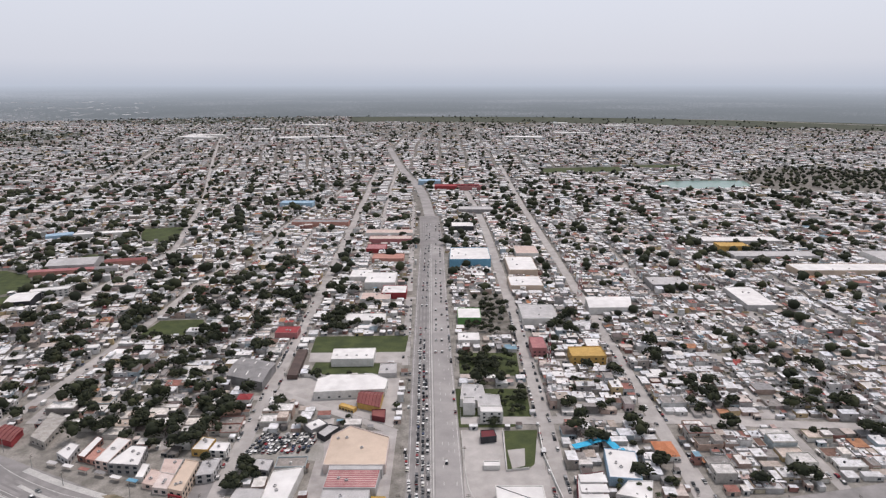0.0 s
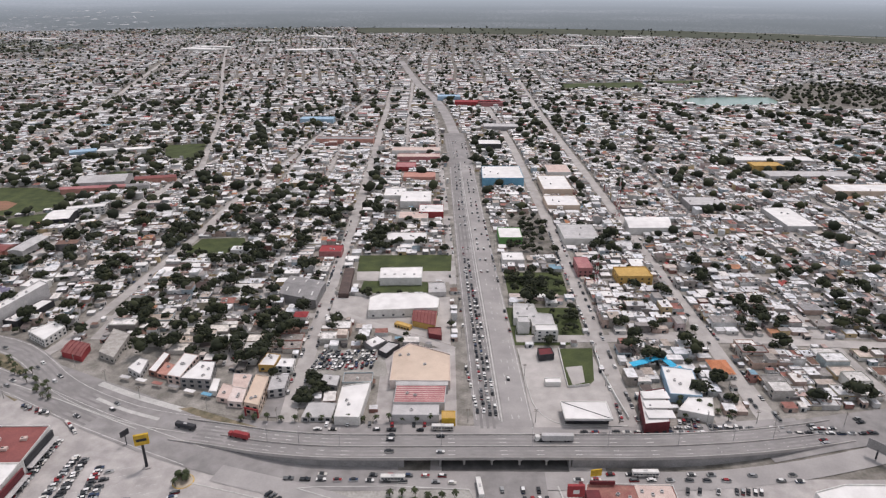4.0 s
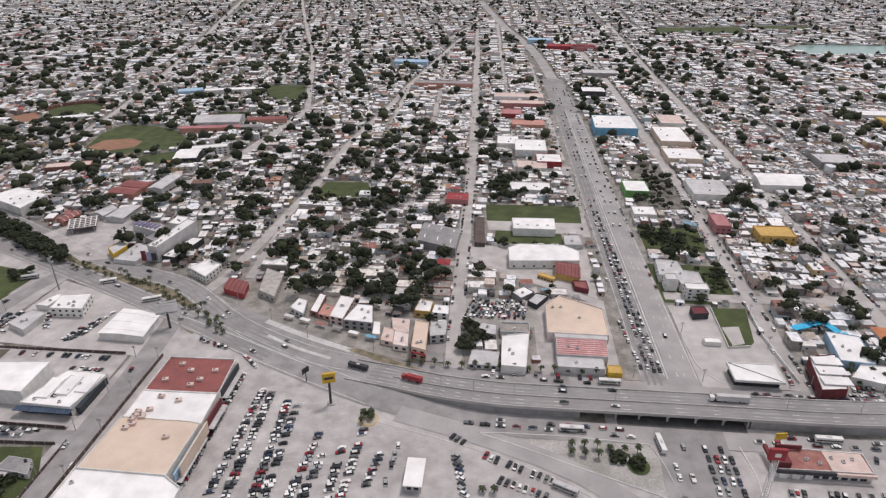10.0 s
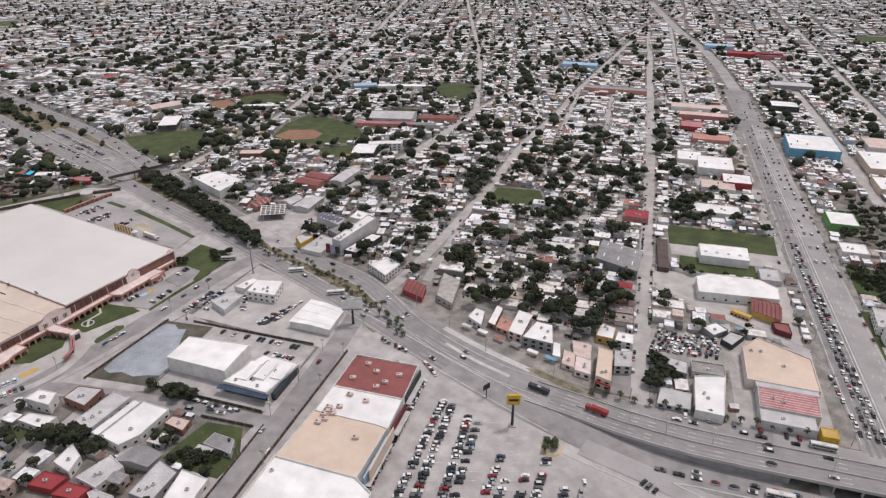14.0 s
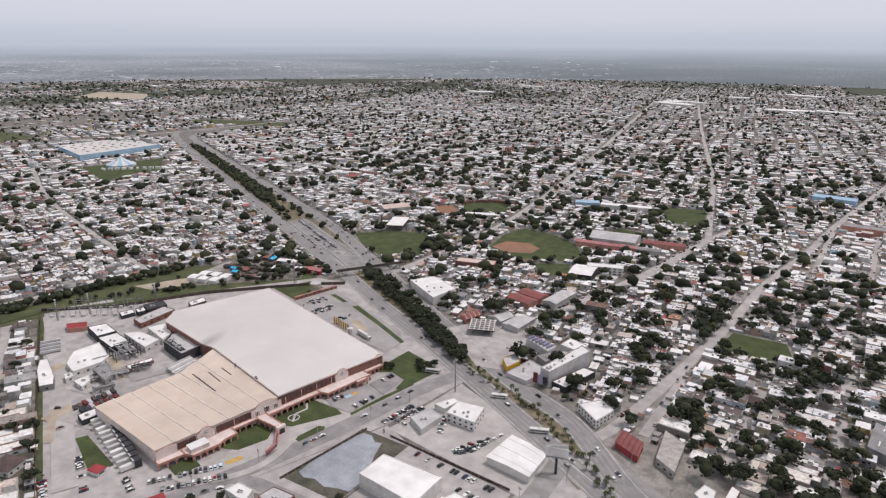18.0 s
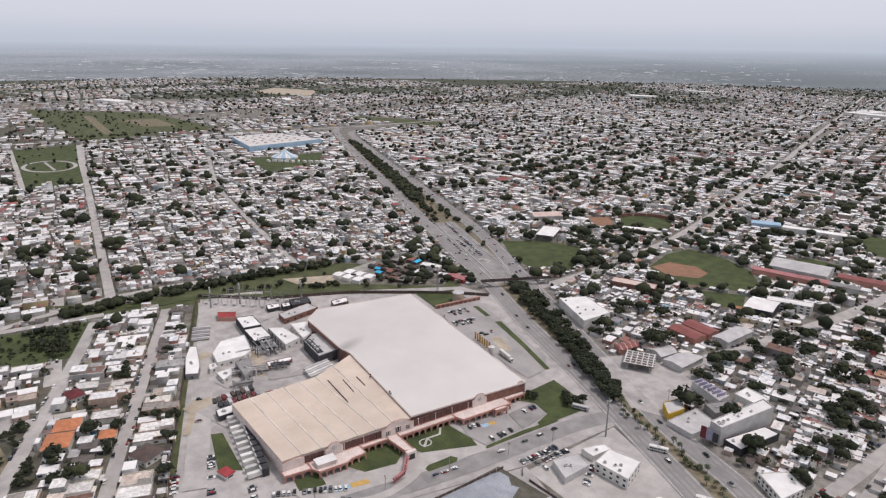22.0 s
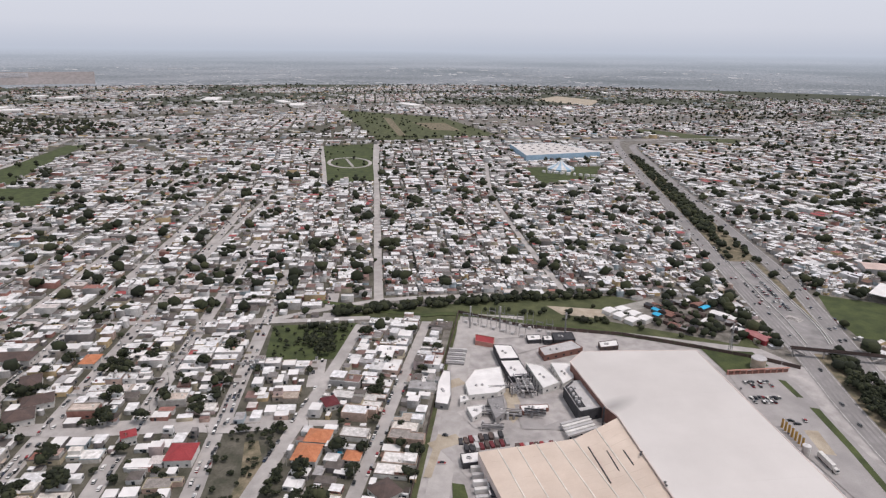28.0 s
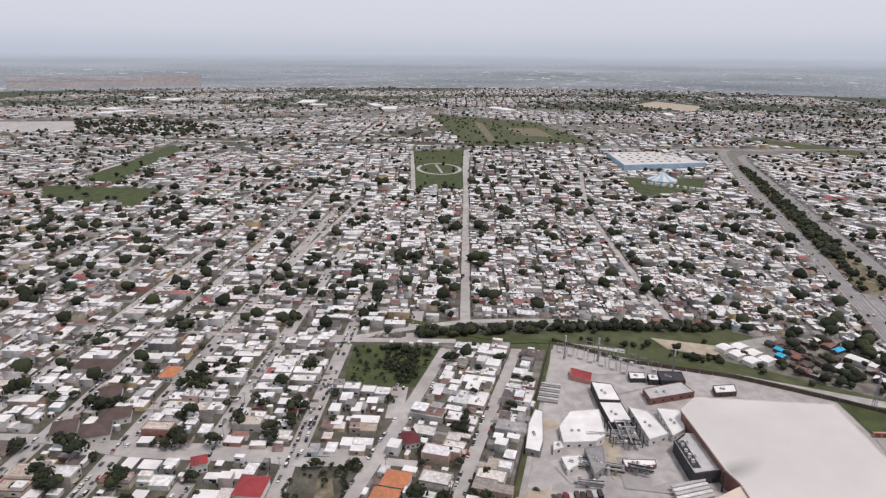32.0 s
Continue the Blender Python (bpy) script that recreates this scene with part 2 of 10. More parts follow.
M = {
    "ground": surf("ground_dirt", (0.40, 0.385, 0.365), (0.27, 0.26, 0.235), 14, fine=1.2),
    "yard": surf("yard_ground", (0.25, 0.232, 0.21), (0.11, 0.102, 0.086), 9, fine=1.5),
    # for weedy lots, and for courtyard shade put into the ground colour
    "weeds_and_shade": surf("weeds_and_yard_shade", (0.135, 0.125, 0.102), (0.066, 0.066, 0.048), 11, fine=1.6, rough=1),
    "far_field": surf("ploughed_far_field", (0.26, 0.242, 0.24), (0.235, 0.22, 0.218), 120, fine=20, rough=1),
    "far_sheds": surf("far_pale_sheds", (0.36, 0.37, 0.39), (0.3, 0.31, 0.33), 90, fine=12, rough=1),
    # distance haze put into these colours as pale bluish greys
    "far_blocks": surf("hazed_town_blocks", None, ramp=[(0.0, (0.44, 0.455, 0.48)), (0.4, (0.34, 0.36, 0.385)), (0.62, (0.27, 0.29, 0.31)), (0.75, (0.58, 0.595, 0.62))], by="island", size=60, fine=9, rough=1, stain=0.2),
    "pale_yard": surf("pale_yard_ground", (0.32, 0.30, 0.275), (0.17, 0.16, 0.142), 8, fine=1.2),
    "concrete": surf("pale_concrete", (0.47, 0.445, 0.43), (0.37, 0.35, 0.335), 9, fine=0.8, rub=0.14, wash=0.2),
    "road": surf("worn_concrete_road", (0.37, 0.352, 0.345), (0.285, 0.272, 0.267), 18, fine=0.7, rub=0.14, wash=0.2),
    "avenue": surf("avenue_asphalt", (0.315, 0.30, 0.296), (0.222, 0.213, 0.21), 9, fine=0.6, rub=0.14, wash=0.2),
    "track": surf("tyre_worn_asphalt", (0.262, 0.251, 0.247), (0.222, 0.213, 0.21), 14, fine=0.7, rub=0.14, wash=0.2),
    # darker asphalt colour that holds the shade under the overpass
    "under": surf("bridge_shade_asphalt", (0.10, 0.097, 0.095), (0.065, 0.063, 0.062), 5, rub=0.2),
    "far_scrub": surf("far_dark_scrub", (0.085, 0.092, 0.062), (0.052, 0.06, 0.042), 60, fine=8, rough=1),
    "lot": surf("parking_asphalt", (0.452, 0.427, 0.414), (0.327, 0.308, 0.300), 8, fine=0.7, rub=0.14, wash=0.2),
    "street": surf("street_concrete", (0.46, 0.435, 0.42), (0.35, 0.332, 0.318), 10, fine=0.8, rub=0.14, wash=0.2),
    "line": surf("road_paint", (0.72, 0.71, 0.68), stain=0.4, size=3),
    "yellow": surf("yellow_paint", (0.62, 0.40, 0.05), stain=0.25, size=2),
    "kerb": surf("kerb_concrete", (0.55, 0.54, 0.52)),
    "pale_concrete_wall": surf("weathered_concrete", (0.44, 0.42, 0.39), (0.30, 0.28, 0.26), 3),
    "white": surf("white_painted_roof", (0.79, 0.78, 0.77), (0.67, 0.655, 0.645), 8, rub=0.2),
    "whitewall": surf("white_plaster", (0.70, 0.69, 0.67), (0.58, 0.57, 0.55), 4),
    "factory_white": surf("factory_membrane", (0.61, 0.585, 0.565), (0.565, 0.54, 0.52), 34, rub=0.08, bump=0.05),
    "factory_tan": surf("factory_tan_metal", (0.63, 0.535, 0.455), (0.56, 0.465, 0.39), 14, rub=0.12),
    "rib": surf("pale_rib", (0.70, 0.66, 0.60)),
    "tan": surf("tan_membrane", (0.62, 0.505, 0.41), (0.55, 0.44, 0.355), 10, rub=0.15),
    "red_metal": surf("red_metal_roof", (0.26, 0.085, 0.075), (0.20, 0.065, 0.06), 8, rough=0.6),
    "rust": surf("rusty_red_roof", (0.25, 0.095, 0.085), (0.34, 0.17, 0.14), 5),
    "pink_metal": surf("faded_red_metal", (0.42, 0.19, 0.185), (0.34, 0.13, 0.135), 5, rough=0.6),
    "maroon": surf("maroon_paint", (0.16, 0.035, 0.04), (0.12, 0.03, 0.035), 4),
    "redpaint": surf("red_paint", (0.34, 0.055, 0.06), stain=0.2),
    "dark_brick": surf("dark_brick", (0.135, 0.07, 0.062), (0.10, 0.052, 0.046), 3),
    "brick": surf("brick_brown", (0.24, 0.125, 0.10), (0.18, 0.09, 0.075), 3),
    "terra": surf("salmon_plaster", (0.50, 0.27, 0.22), (0.42, 0.21, 0.17), 4),
    "peach": surf("peach_roof", (0.62, 0.50, 0.45), (0.52, 0.40, 0.36), 5),
    "rosewhite": surf("rose_white_roof", (0.70, 0.61, 0.575), (0.60, 0.51, 0.48), 5),
    "orange": surf("orange_clay_tiles", (0.55, 0.23, 0.12), (0.45, 0.17, 0.085), 3),
    "ochre": surf("ochre_plaster", (0.55, 0.36, 0.12), (0.46, 0.29, 0.09), 4),
    "grey": surf("grey_metal", (0.30, 0.29, 0.29), (0.22, 0.215, 0.215), 7),
    "palegrey": surf("pale_grey_metal", (0.52, 0.51, 0.51), (0.42, 0.41, 0.41), 6),
    "dark": surf("dark_metal", (0.06, 0.06, 0.065), (0.04, 0.04, 0.045), 3),
    "brown": surf("brown_roof", (0.12, 0.085, 0.075), (0.08, 0.06, 0.055), 5),
    "blue": surf("blue_metal", (0.16, 0.36, 0.50), (0.12, 0.29, 0.42), 6),
    "skyblue": surf("sky_blue_panel", (0.36, 0.50, 0.62), (0.28, 0.42, 0.55), 6),
    "cyan": surf("cyan_canvas", (0.05, 0.45, 0.70), (0.03, 0.36, 0.60), 3),
    "green_wall": surf("green_paint", (0.16, 0.36, 0.12), stain=0.2),
    "purple": surf("purple_paint", (0.34, 0.32, 0.44), stain=0.2),
    "glass": surf("dark_window_glass", (0.035, 0.045, 0.055), rough=0.12, bump=0),
    "solar": surf("solar_panel", (0.05, 0.075, 0.12), rough=0.2, bump=0),
    "grass": surf("grass", (0.080, 0.100, 0.038), (0.046, 0.060, 0.025), 12, fine=1.0, rough=1),
    "drygrass": surf("dry_grass", (0.105, 0.115, 0.055), (0.055, 0.066, 0.03), 14, fine=1.2, rough=1),
    "clay": surf("red_clay", (0.30, 0.15, 0.10), (0.22, 0.13, 0.08), 9),
    "scrub": surf("dry_scrub", (0.26, 0.215, 0.15), (0.10, 0.095, 0.06), 7, fine=1.0, rough=1),
    "sand": surf("bare_earth", (0.46, 0.40, 0.32), (0.34, 0.29, 0.22), 8),
    # wet slab: the sky's bluish reflection is put into its base colour
    "puddle": surf("wet_slab", (0.36, 0.385, 0.42), (0.27, 0.29, 0.32), 9, rough=0.22, bump=0.02, wash=0.25),
    "water": surf("green_lake_water", (0.22, 0.33, 0.29), (0.19, 0.29, 0.26), 60, rough=0.25, bump=0.02),
    # far roofs and walls tinted cooler than near houses, in place of haze
    "roofs": surf("far_roofs", None, ramp=ROOFS, by="island", size=3.2, stain=0.36, rub=0.5, wash=0.12, tint=(0.985, 0.99, 1.0)),
    "pale_roofs": surf("far_white_roofs", None, ramp=PALE, by="island", size=3.2, stain=0.32, rub=0.45, wash=0.12, tint=(1, 0.99, 0.985)),
    "walls": surf("far_walls", None, ramp=WALLS, by="island", size=4, tint=(0.98, 0.985, 1.0)),
    "house_roof": surf("house_roof", None, ramp=ROOFS, size=2.4, stain=0.36, rub=0.5),
    "house_wall": surf("house_wall", None, ramp=WALLS, size=3),
    "car": surf("car_paint", None, ramp=CARS, rough=0.3, bump=0, stain=0.08),
    "cars": surf("far_car_paint", None, ramp=CARS, by="island", rough=0.3, bump=0, stain=0.08),
    "tyre": surf("tyre_rubber", (0.02, 0.02, 0.02), bump=0),
    "bark": surf("bark", (0.11, 0.08, 0.055), (0.07, 0.05, 0.035), 1),
    "leaf": surf("foliage", None, ramp=[(0, (0.027, 0.033, 0.019)), (0.3, (0.036, 0.043, 0.023)), (0.55, (0.021, 0.026, 0.016)), (0.75, (0.046, 0.053, 0.028)), (0.93, (0.060, 0.066, 0.034))], by="island", size=2, rough=1, bump=0),
    "palm": surf("palm_leaf", (0.055, 0.07, 0.03), (0.04, 0.05, 0.025), 1, rough=0.9, bump=0),
    "steel": surf("galvanised_steel", (0.34, 0.34, 0.35), rough=0.5, metal=0.4),
    "pole": surf("pole_concrete", (0.40, 0.39, 0.37)),
    "tank": surf("black_tank_plastic", (0.05, 0.05, 0.055), rough=0.5),
}


# a dark exhaust stain on the great roof, drawn out along the wind
fm = M["factory_white"].node_tree
fn_, fl_ = fm.nodes, fm.links
spot, reach_, fade, soil = fn_.new("ShaderNodeMapping"), fn_.new("ShaderNodeVectorMath"), fn_.new("ShaderNodeMapRange"), fn_.new("ShaderNodeMixRGB")
spot.vector_type = "TEXTURE"
spot.inputs["Location"].default_value = (-584.5, 287, 11)
spot.inputs["Rotation"].default_value = (0, 0, radians(110))
spot.inputs["Scale"].default_value = (26, 8, 60)
reach_.operation = "LENGTH"
fade.inputs[1].default_value, fade.inputs[2].default_value, fade.inputs[3].default_value, fade.inputs[4].default_value = 0.05, 1.0, 0.55, 0.0
soil.inputs[2].default_value = (0.16, 0.15, 0.145, 1)
fl_.new(fn_.new("ShaderNodeNewGeometry").outputs["Position"], spot.inputs[0])
fl_.new(spot.outputs[0], reach_.inputs[0])
fl_.new(reach_.outputs["Value"], fade.inputs[0])
fl_.new(fade.outputs[0], soil.inputs[0])
roof_in = fn_["Principled BSDF"].inputs["Base Color"]
fl_.new(roof_in.links[0].from_socket, soil.inputs[1])
fl_.new(soil.outputs[0], roof_in)

# ---- building blocks ----
def mesh_of(name, bm, *mats):
    me = bpy.data.meshes.new(name)
    bm.to_mesh(me)
    bm.free()
    for m in mats:
        me.materials.append(m)
    return me


def part(name, bm, material, parent, label=""):
    """One mesh object under a thing or part."""
    ob = new(name, mesh_of(name, bm, material))
    ob.parent = parent
    return tagged(ob, label)


def piece(name, me, parent, m=None):
    ob = new(name, me)
    ob.parent = parent
    if m is not None:
        ob.matrix_basis = m
    return ob


def base(name, x, y, z=0.0, turn=0.0, label="", category="", group=""):
    ob = new(name)
    ob.empty_display_size = 1
    ob.matrix_basis = pose(x, y, z, 0, 0, turn)
    return tagged(ob, label, category, group)


def add_box(bm, x0, y0, z0, x1, y1, z1, bevel=0.0):
    vs = bmesh.ops.create_cube(bm, size=1, matrix=Matrix.Translation(((x0 + x1) / 2, (y0 + y1) / 2, (z0 + z1) / 2)) @ Matrix.Diagonal((x1 - x0, y1 - y0, z1 - z0, 1)))["verts"]
    if bevel:
        bmesh.ops.bevel(bm, geom=list({e for v in vs for e in v.link_edges}), offset=bevel, segments=1, affect="EDGES")
    return bm


def box(x0, y0, z0, x1, y1, z1, bevel=0.0):
    return add_box(bmesh.new(), x0, y0, z0, x1, y1, z1, bevel)


def add_prism(bm, pts, z0, z1):
    a = [bm.verts.new((x, y, z0)) for x, y in pts]
    b = [bm.verts.new((x, y, z1)) for x, y in pts]
    n = len(pts)
    for i in range(n):
        bm.faces.new((a[i], a[(i + 1) % n], b[(i + 1) % n], b[i]))
    bm.faces.new(b)
    bm.faces.new(a[::-1])
    bmesh.ops.recalc_face_normals(bm, faces=bm.faces)
    return bm


def prism(pts, z0, z1):
    return add_prism(bmesh.new(), pts, z0, z1)


def add_tube(bm, x, y, z0, z1, r0, r1=None, n=8):
    bmesh.ops.create_cone(bm, cap_ends=True, segments=n, radius1=r0, radius2=r0 if r1 is None else r1, depth=z1 - z0, matrix=Matrix.Translation((x, y, (z0 + z1) / 2)))
    return bm


def tube(x, y, z0, z1, r0, r1=None, n=8):
    return add_tube(bmesh.new(), x, y, z0, z1, r0, r1, n)


def add_beam(bm, a, b, w):
    """A square bar from a to b."""
    a, b = Vector(a), Vector(b)
    m = Matrix.Translation((a + b) / 2) @ (b - a).to_track_quat("Z", "Y").to_matrix().to_4x4() @ Matrix.Diagonal((w, w, (b - a).length, 1))
    bmesh.ops.create_cube(bm, size=1, matrix=m)
    return bm


def ring(pts, width):
    """A closed outline and the same outline moved inwards."""
    n = len(pts)
    area = sum(pts[i][0] * pts[(i + 1) % n][1] - pts[(i + 1) % n][0] * pts[i][1] for i in range(n))
    s = 1 if area > 0 else -1
    inner = []
    for i in range(n):
        p, q, r = Vector(pts[i - 1]), Vector(pts[i]), Vector(pts[(i + 1) % n])
        d, e = (q - p).normalized(), (r - q).normalized()
        nd, ne = Vector((-d.y, d.x)) * s, Vector((-e.y, e.x)) * s
        k = nd + ne
        k = k / max(0.3, k.dot(nd))
        inner.append(tuple(q + k * width))
    return inner


def parapet(pts, width, z0, z1):
    bm, inner, n = bmesh.new(), ring(pts, width), len(pts)
    rows = [[bm.verts.new((*p, z)) for p in src] for src, z in ((pts, z0), (pts, z1), (inner, z1), (inner, z0))]
    for a, b in zip(rows, rows[1:]):
        for i in range(n):
            bm.faces.new((a[i], a[(i + 1) % n], b[(i + 1) % n], b[i]))
    bmesh.ops.recalc_face_normals(bm, faces=bm.faces)
    return bm


def window_mesh(w, h, key={}):
    """A window: a pane set in a frame, wall side at y = 0, outside towards -y."""
    if (w, h) not in key:
        bm = box(-w / 2, -0.05, 0, w / 2, 0.02, h)
        key[(w, h)] = mesh_of("window", bm, M["glass"])
        fb = bmesh.new()
        f = 0.12
        for b in ((-w / 2 - f, 0, w / 2 + f, f), (-w / 2 - f, h - f, w / 2 + f, h), (-w / 2 - f, f, -w / 2, h - f), (w / 2, f, w / 2 + f, h - f)):
            add_box(fb, b[0], -0.10, b[1], b[2], 0.02, b[3])
        key[(w, h, "f")] = mesh_of("window_frame", fb, M["palegrey"])
    return key[(w, h)], key[(w, h, "f")]


def windows(parent, p, q, z, n, w, h, name="window", framed=False):
    """n windows along the wall from p to q (outside on the right hand when going from p to q)."""
    p, q = Vector(p), Vector(q)
    pane, rim = window_mesh(w, h)
    turn = math.degrees(math.atan2(q.y - p.y, q.x - p.x))
    for i in range(n):
        c = p.lerp(q, (i + 0.5) / n)
        ob = piece(name, pane, parent, pose(c.x, c.y, z, 0, 0, turn))
        if framed:
            piece("window_frame", rim, ob)


def centre(pts):
    return sum(p[0] for p in pts) / len(pts), sum(p[1] for p in pts) / len(pts)


def local(pts, c):
    return [(x - c[0], y - c[1]) for x, y in pts]


def ccw(pts):
    n = len(pts)
    return pts if sum(pts[i][0] * pts[(i + 1) % n][1] - pts[(i + 1) % n][0] * pts[i][1] for i in range(n)) > 0 else pts[::-1]


def building(name, pts, h, wall, roof, label, category="building", rim=0.7, units=0, z=0.0, group="", win=None, seed=1):
    """A flat-roofed building on an outline: wall, roof sheet, parapet, windows along its edges and roof units."""
    pts = ccw(list(pts))
    fill(ring(pts, -2.0), 2)
    c = centre(pts)
    q = local(pts, c)
    ob = base(name, c[0], c[1], z, 0, label, category, group)
    part("wall", prism(q, 0, h - rim - 0.02), M[wall], ob)
    part("roof", prism(ring(q, 0.3), h - rim - 0.02, h - rim + 0.12), M[roof], ob)
    if rim > 0:
        part("parapet", parapet(q, 0.3, h - rim - 0.02, h), M[wall], ob)
    r = random.Random(seed)
    lo, hi = ring(q, 3.0), None
    for k in range(units):
        a, b, d = r.random(), r.random(), lo
        i = r.randrange(len(d))
        p = Vector(d[i]).lerp(Vector(d[(i + 1) % len(d)]), a).lerp(Vector((0, 0)), b * 0.8)
        u = part("air_conditioner", box(-0.9, -0.7, 0, 0.9, 0.7, 1.1, 0.1), M["palegrey"], ob, "pale grey metal rooftop air conditioner")
        u.matrix_basis = pose(p.x, p.y, h - rim + 0.12, 0, 0, r.uniform(0, 90))
        f = part("fan_grille", tube(0, 0, 1.1, 1.2, 0.45, n=12), M["dark"], u)
    if win:
        n = len(q)
        for i in range(n):
            a, b = Vector(q[i]), Vector(q[(i + 1) % n])
            length = (b - a).length
            if length < 5:
                continue
            for z0 in win.get("z", (1.0,)):
                windows(ob, a, b, z0, max(1, int(length / win.get("step", 5))), win.get("w", 1.6), win.get("h", 1.3))
    return ob


def rect(x, y, w, d, turn=0.0):
    """Corners of a rectangle about a centre."""
    c, s = math.cos(radians(turn)), math.sin(radians(turn))
    return [(x + c * u - s * v, y + s * u + c * v) for u, v in ((-w / 2, -d / 2), (w / 2, -d / 2), (w / 2, d / 2), (-w / 2, d / 2))]


def gable(name, pts, h, rise, wall, roof, label, category="warehouse", over=0.6, ribs=0, rib_mat="rib", skylights=0):
    """A shed on four corners with a ridge along its first edge's direction."""
    pts = ccw(list(pts))
    fill(ring(pts, -2.0), 2)
    c = centre(pts)
    q = [Vector(p) for p in local(pts, c)]
    ob = base(name, c[0], c[1], 0, 0, label, category)
    bm = bmesh.new()
    a = [bm.verts.new((*p, 0)) for p in q]
    b = [bm.verts.new((*p, h)) for p in q]
    r0, r1 = (q[0] + q[3]) / 2, (q[1] + q[2]) / 2
    t0, t1 = bm.verts.new((*r0, h + rise)), bm.verts.new((*r1, h + rise))
    for f in ((a[0], a[1], b[1], b[0]), (a[2], a[3], b[3], b[2]), (a[1], a[2], b[2], t1, b[1]), (a[3], a[0], b[0], t0, b[3])):
        bm.faces.new(f)
    bm.faces.new(a[::-1])
    bmesh.ops.recalc_face_normals(bm, faces=bm.faces)
    part("wall", bm, M[wall], ob)
    u = (q[1] - q[0]).normalized() * over
    v = (q[3] - q[0]).normalized() * over
    drop = rise * over / max(0.1, (q[3] - q[0]).length / 2)
    for e0, e1, s in ((q[0], q[1], -1), (q[3], q[2], 1)):
        rb = bmesh.new()
        lowa, lowb, upa, upb = e0 - u + v * s, e1 + u + v * s, r0 - u, r1 + u
        vs = []
        for dz in (0.05, 0.25):
            vs.append([rb.verts.new((*lowa, h - drop + dz)), rb.verts.new((*lowb, h - drop + dz)), rb.verts.new((*upb, h + rise + dz)), rb.verts.new((*upa, h + rise + dz))])
        rb.faces.new(vs[1])
        rb.faces.new(vs[0][::-1])
        for i in range(4):
            rb.faces.new((vs[0][i], vs[0][(i + 1) % 4], vs[1][(i + 1) % 4], vs[1][i]))
        bmesh.ops.recalc_face_normals(rb, faces=rb.faces)
        half = part("roof_slope", rb, M[roof], ob)
        for k in range(ribs):
            f = (k + 0.5) / ribs
            bb = bmesh.new()
            add_beam(bb, (*lowa.lerp(lowb, f), h - drop + 0.28), (*upa.lerp(upb, f), h + rise + 0.28), 0.35)
            part("rib", bb, M[rib_mat], half)
        for k in range(skylights):
            f = (k + 0.5) / skylights
            bb = bmesh.new()
            p0, p1 = lowa.lerp(lowb, f), upa.lerp(upb, f)
            g0, g1 = p0.lerp(p1, 0.3), p0.lerp(p1, 0.6)
            z0, z1 = h - drop + (rise + drop) * 0.3, h - drop + (rise + drop) * 0.6
            add_beam(bb, (*g0, z0 + 0.25), (*g1, z1 + 0.25), 0.8)
            part("skylight", bb, M["white"], half)
    return ob


# ---- where things stand: a map of the plan in cells of 3 m ----
CELL, MX, MY = 3.0, -5100.0, -2400.0
taken = np.zeros((2900, 2500), dtype=np.uint8)


height = np.zeros(taken.shape, np.float32)   # of the paving in each cell


def fill(pts, code, z=None):
    xs, ys = np.array([p[0] for p in pts]), np.array([p[1] for p in pts])
    i0, i1 = int((xs.min() - MX) / CELL), int((xs.max() - MX) / CELL) + 2
    j0, j1 = int((ys.min() - MY) / CELL), int((ys.max() - MY) / CELL) + 2
    i0, j0, i1, j1 = max(i0, 0), max(j0, 0), min(i1, taken.shape[0]), min(j1, taken.shape[1])
    if i1 <= i0 or j1 <= j0:
        return
    X, Y = np.meshgrid(MX + (np.arange(i0, i1) + 0.5) * CELL, MY + (np.arange(j0, j1) + 0.5) * CELL, indexing="ij")
    inside = np.zeros(X.shape, bool)
    for k in range(len(pts)):
        xa, ya, xb, yb = xs[k - 1], ys[k - 1], xs[k], ys[k]
        if ya != yb:
            inside ^= ((ya > Y) != (yb > Y)) & (X < (xb - xa) * (Y - ya) / (yb - ya) + xa)
    if code is not None:
        taken[i0:i1, j0:j1][inside] = code
    if z is not None:
        height[i0:i1, j0:j1][inside] = z


def ground_z(x, y):
    return float(height[int((x - MX) / CELL), int((y - MY) / CELL)])


def code_at(x, y):
    i, j = ((np.asarray(x) - MX) / CELL).astype(int), ((np.asarray(y) - MY) / CELL).astype(int)
    ok = (i >= 0) & (j >= 0) & (i < taken.shape[0]) & (j < taken.shape[1])
    return np.where(ok, taken[np.clip(i, 0, taken.shape[0] - 1), np.clip(j, 0, taken.shape[1] - 1)], 9)


def band(line, width):
    """Both edges of a strip of one width along a line."""
    P = [Vector(p[:2]) for p in line]
    left, right = [], []
    for i, p in enumerate(P):
        d = (P[min(i + 1, len(P) - 1)] - P[max(i - 1, 0)]).normalized()
        n = Vector((-d.y, d.x)) * width / 2
        left.append(p + n)
        right.append(p - n)
    return left, right


def smooth(line, steps=6):
    """A denser, rounded line through the points."""
    P = [Vector(p) for p in line]
    out = []
    for i in range(len(P) - 1):
        a, b, c, d = P[max(i - 1, 0)], P[i], P[i + 1], P[min(i + 2, len(P) - 1)]
        for k in range(steps):
            t = k / steps
            out.append(0.5 * ((2 * b) + (c - a) * t + (2 * a - 5 * b + 4 * c - d) * t * t + (3 * b - a - 3 * c + d) * t ** 3))
    return [tuple(p) for p in out + [P[-1]]]


LEVEL = [0.02]


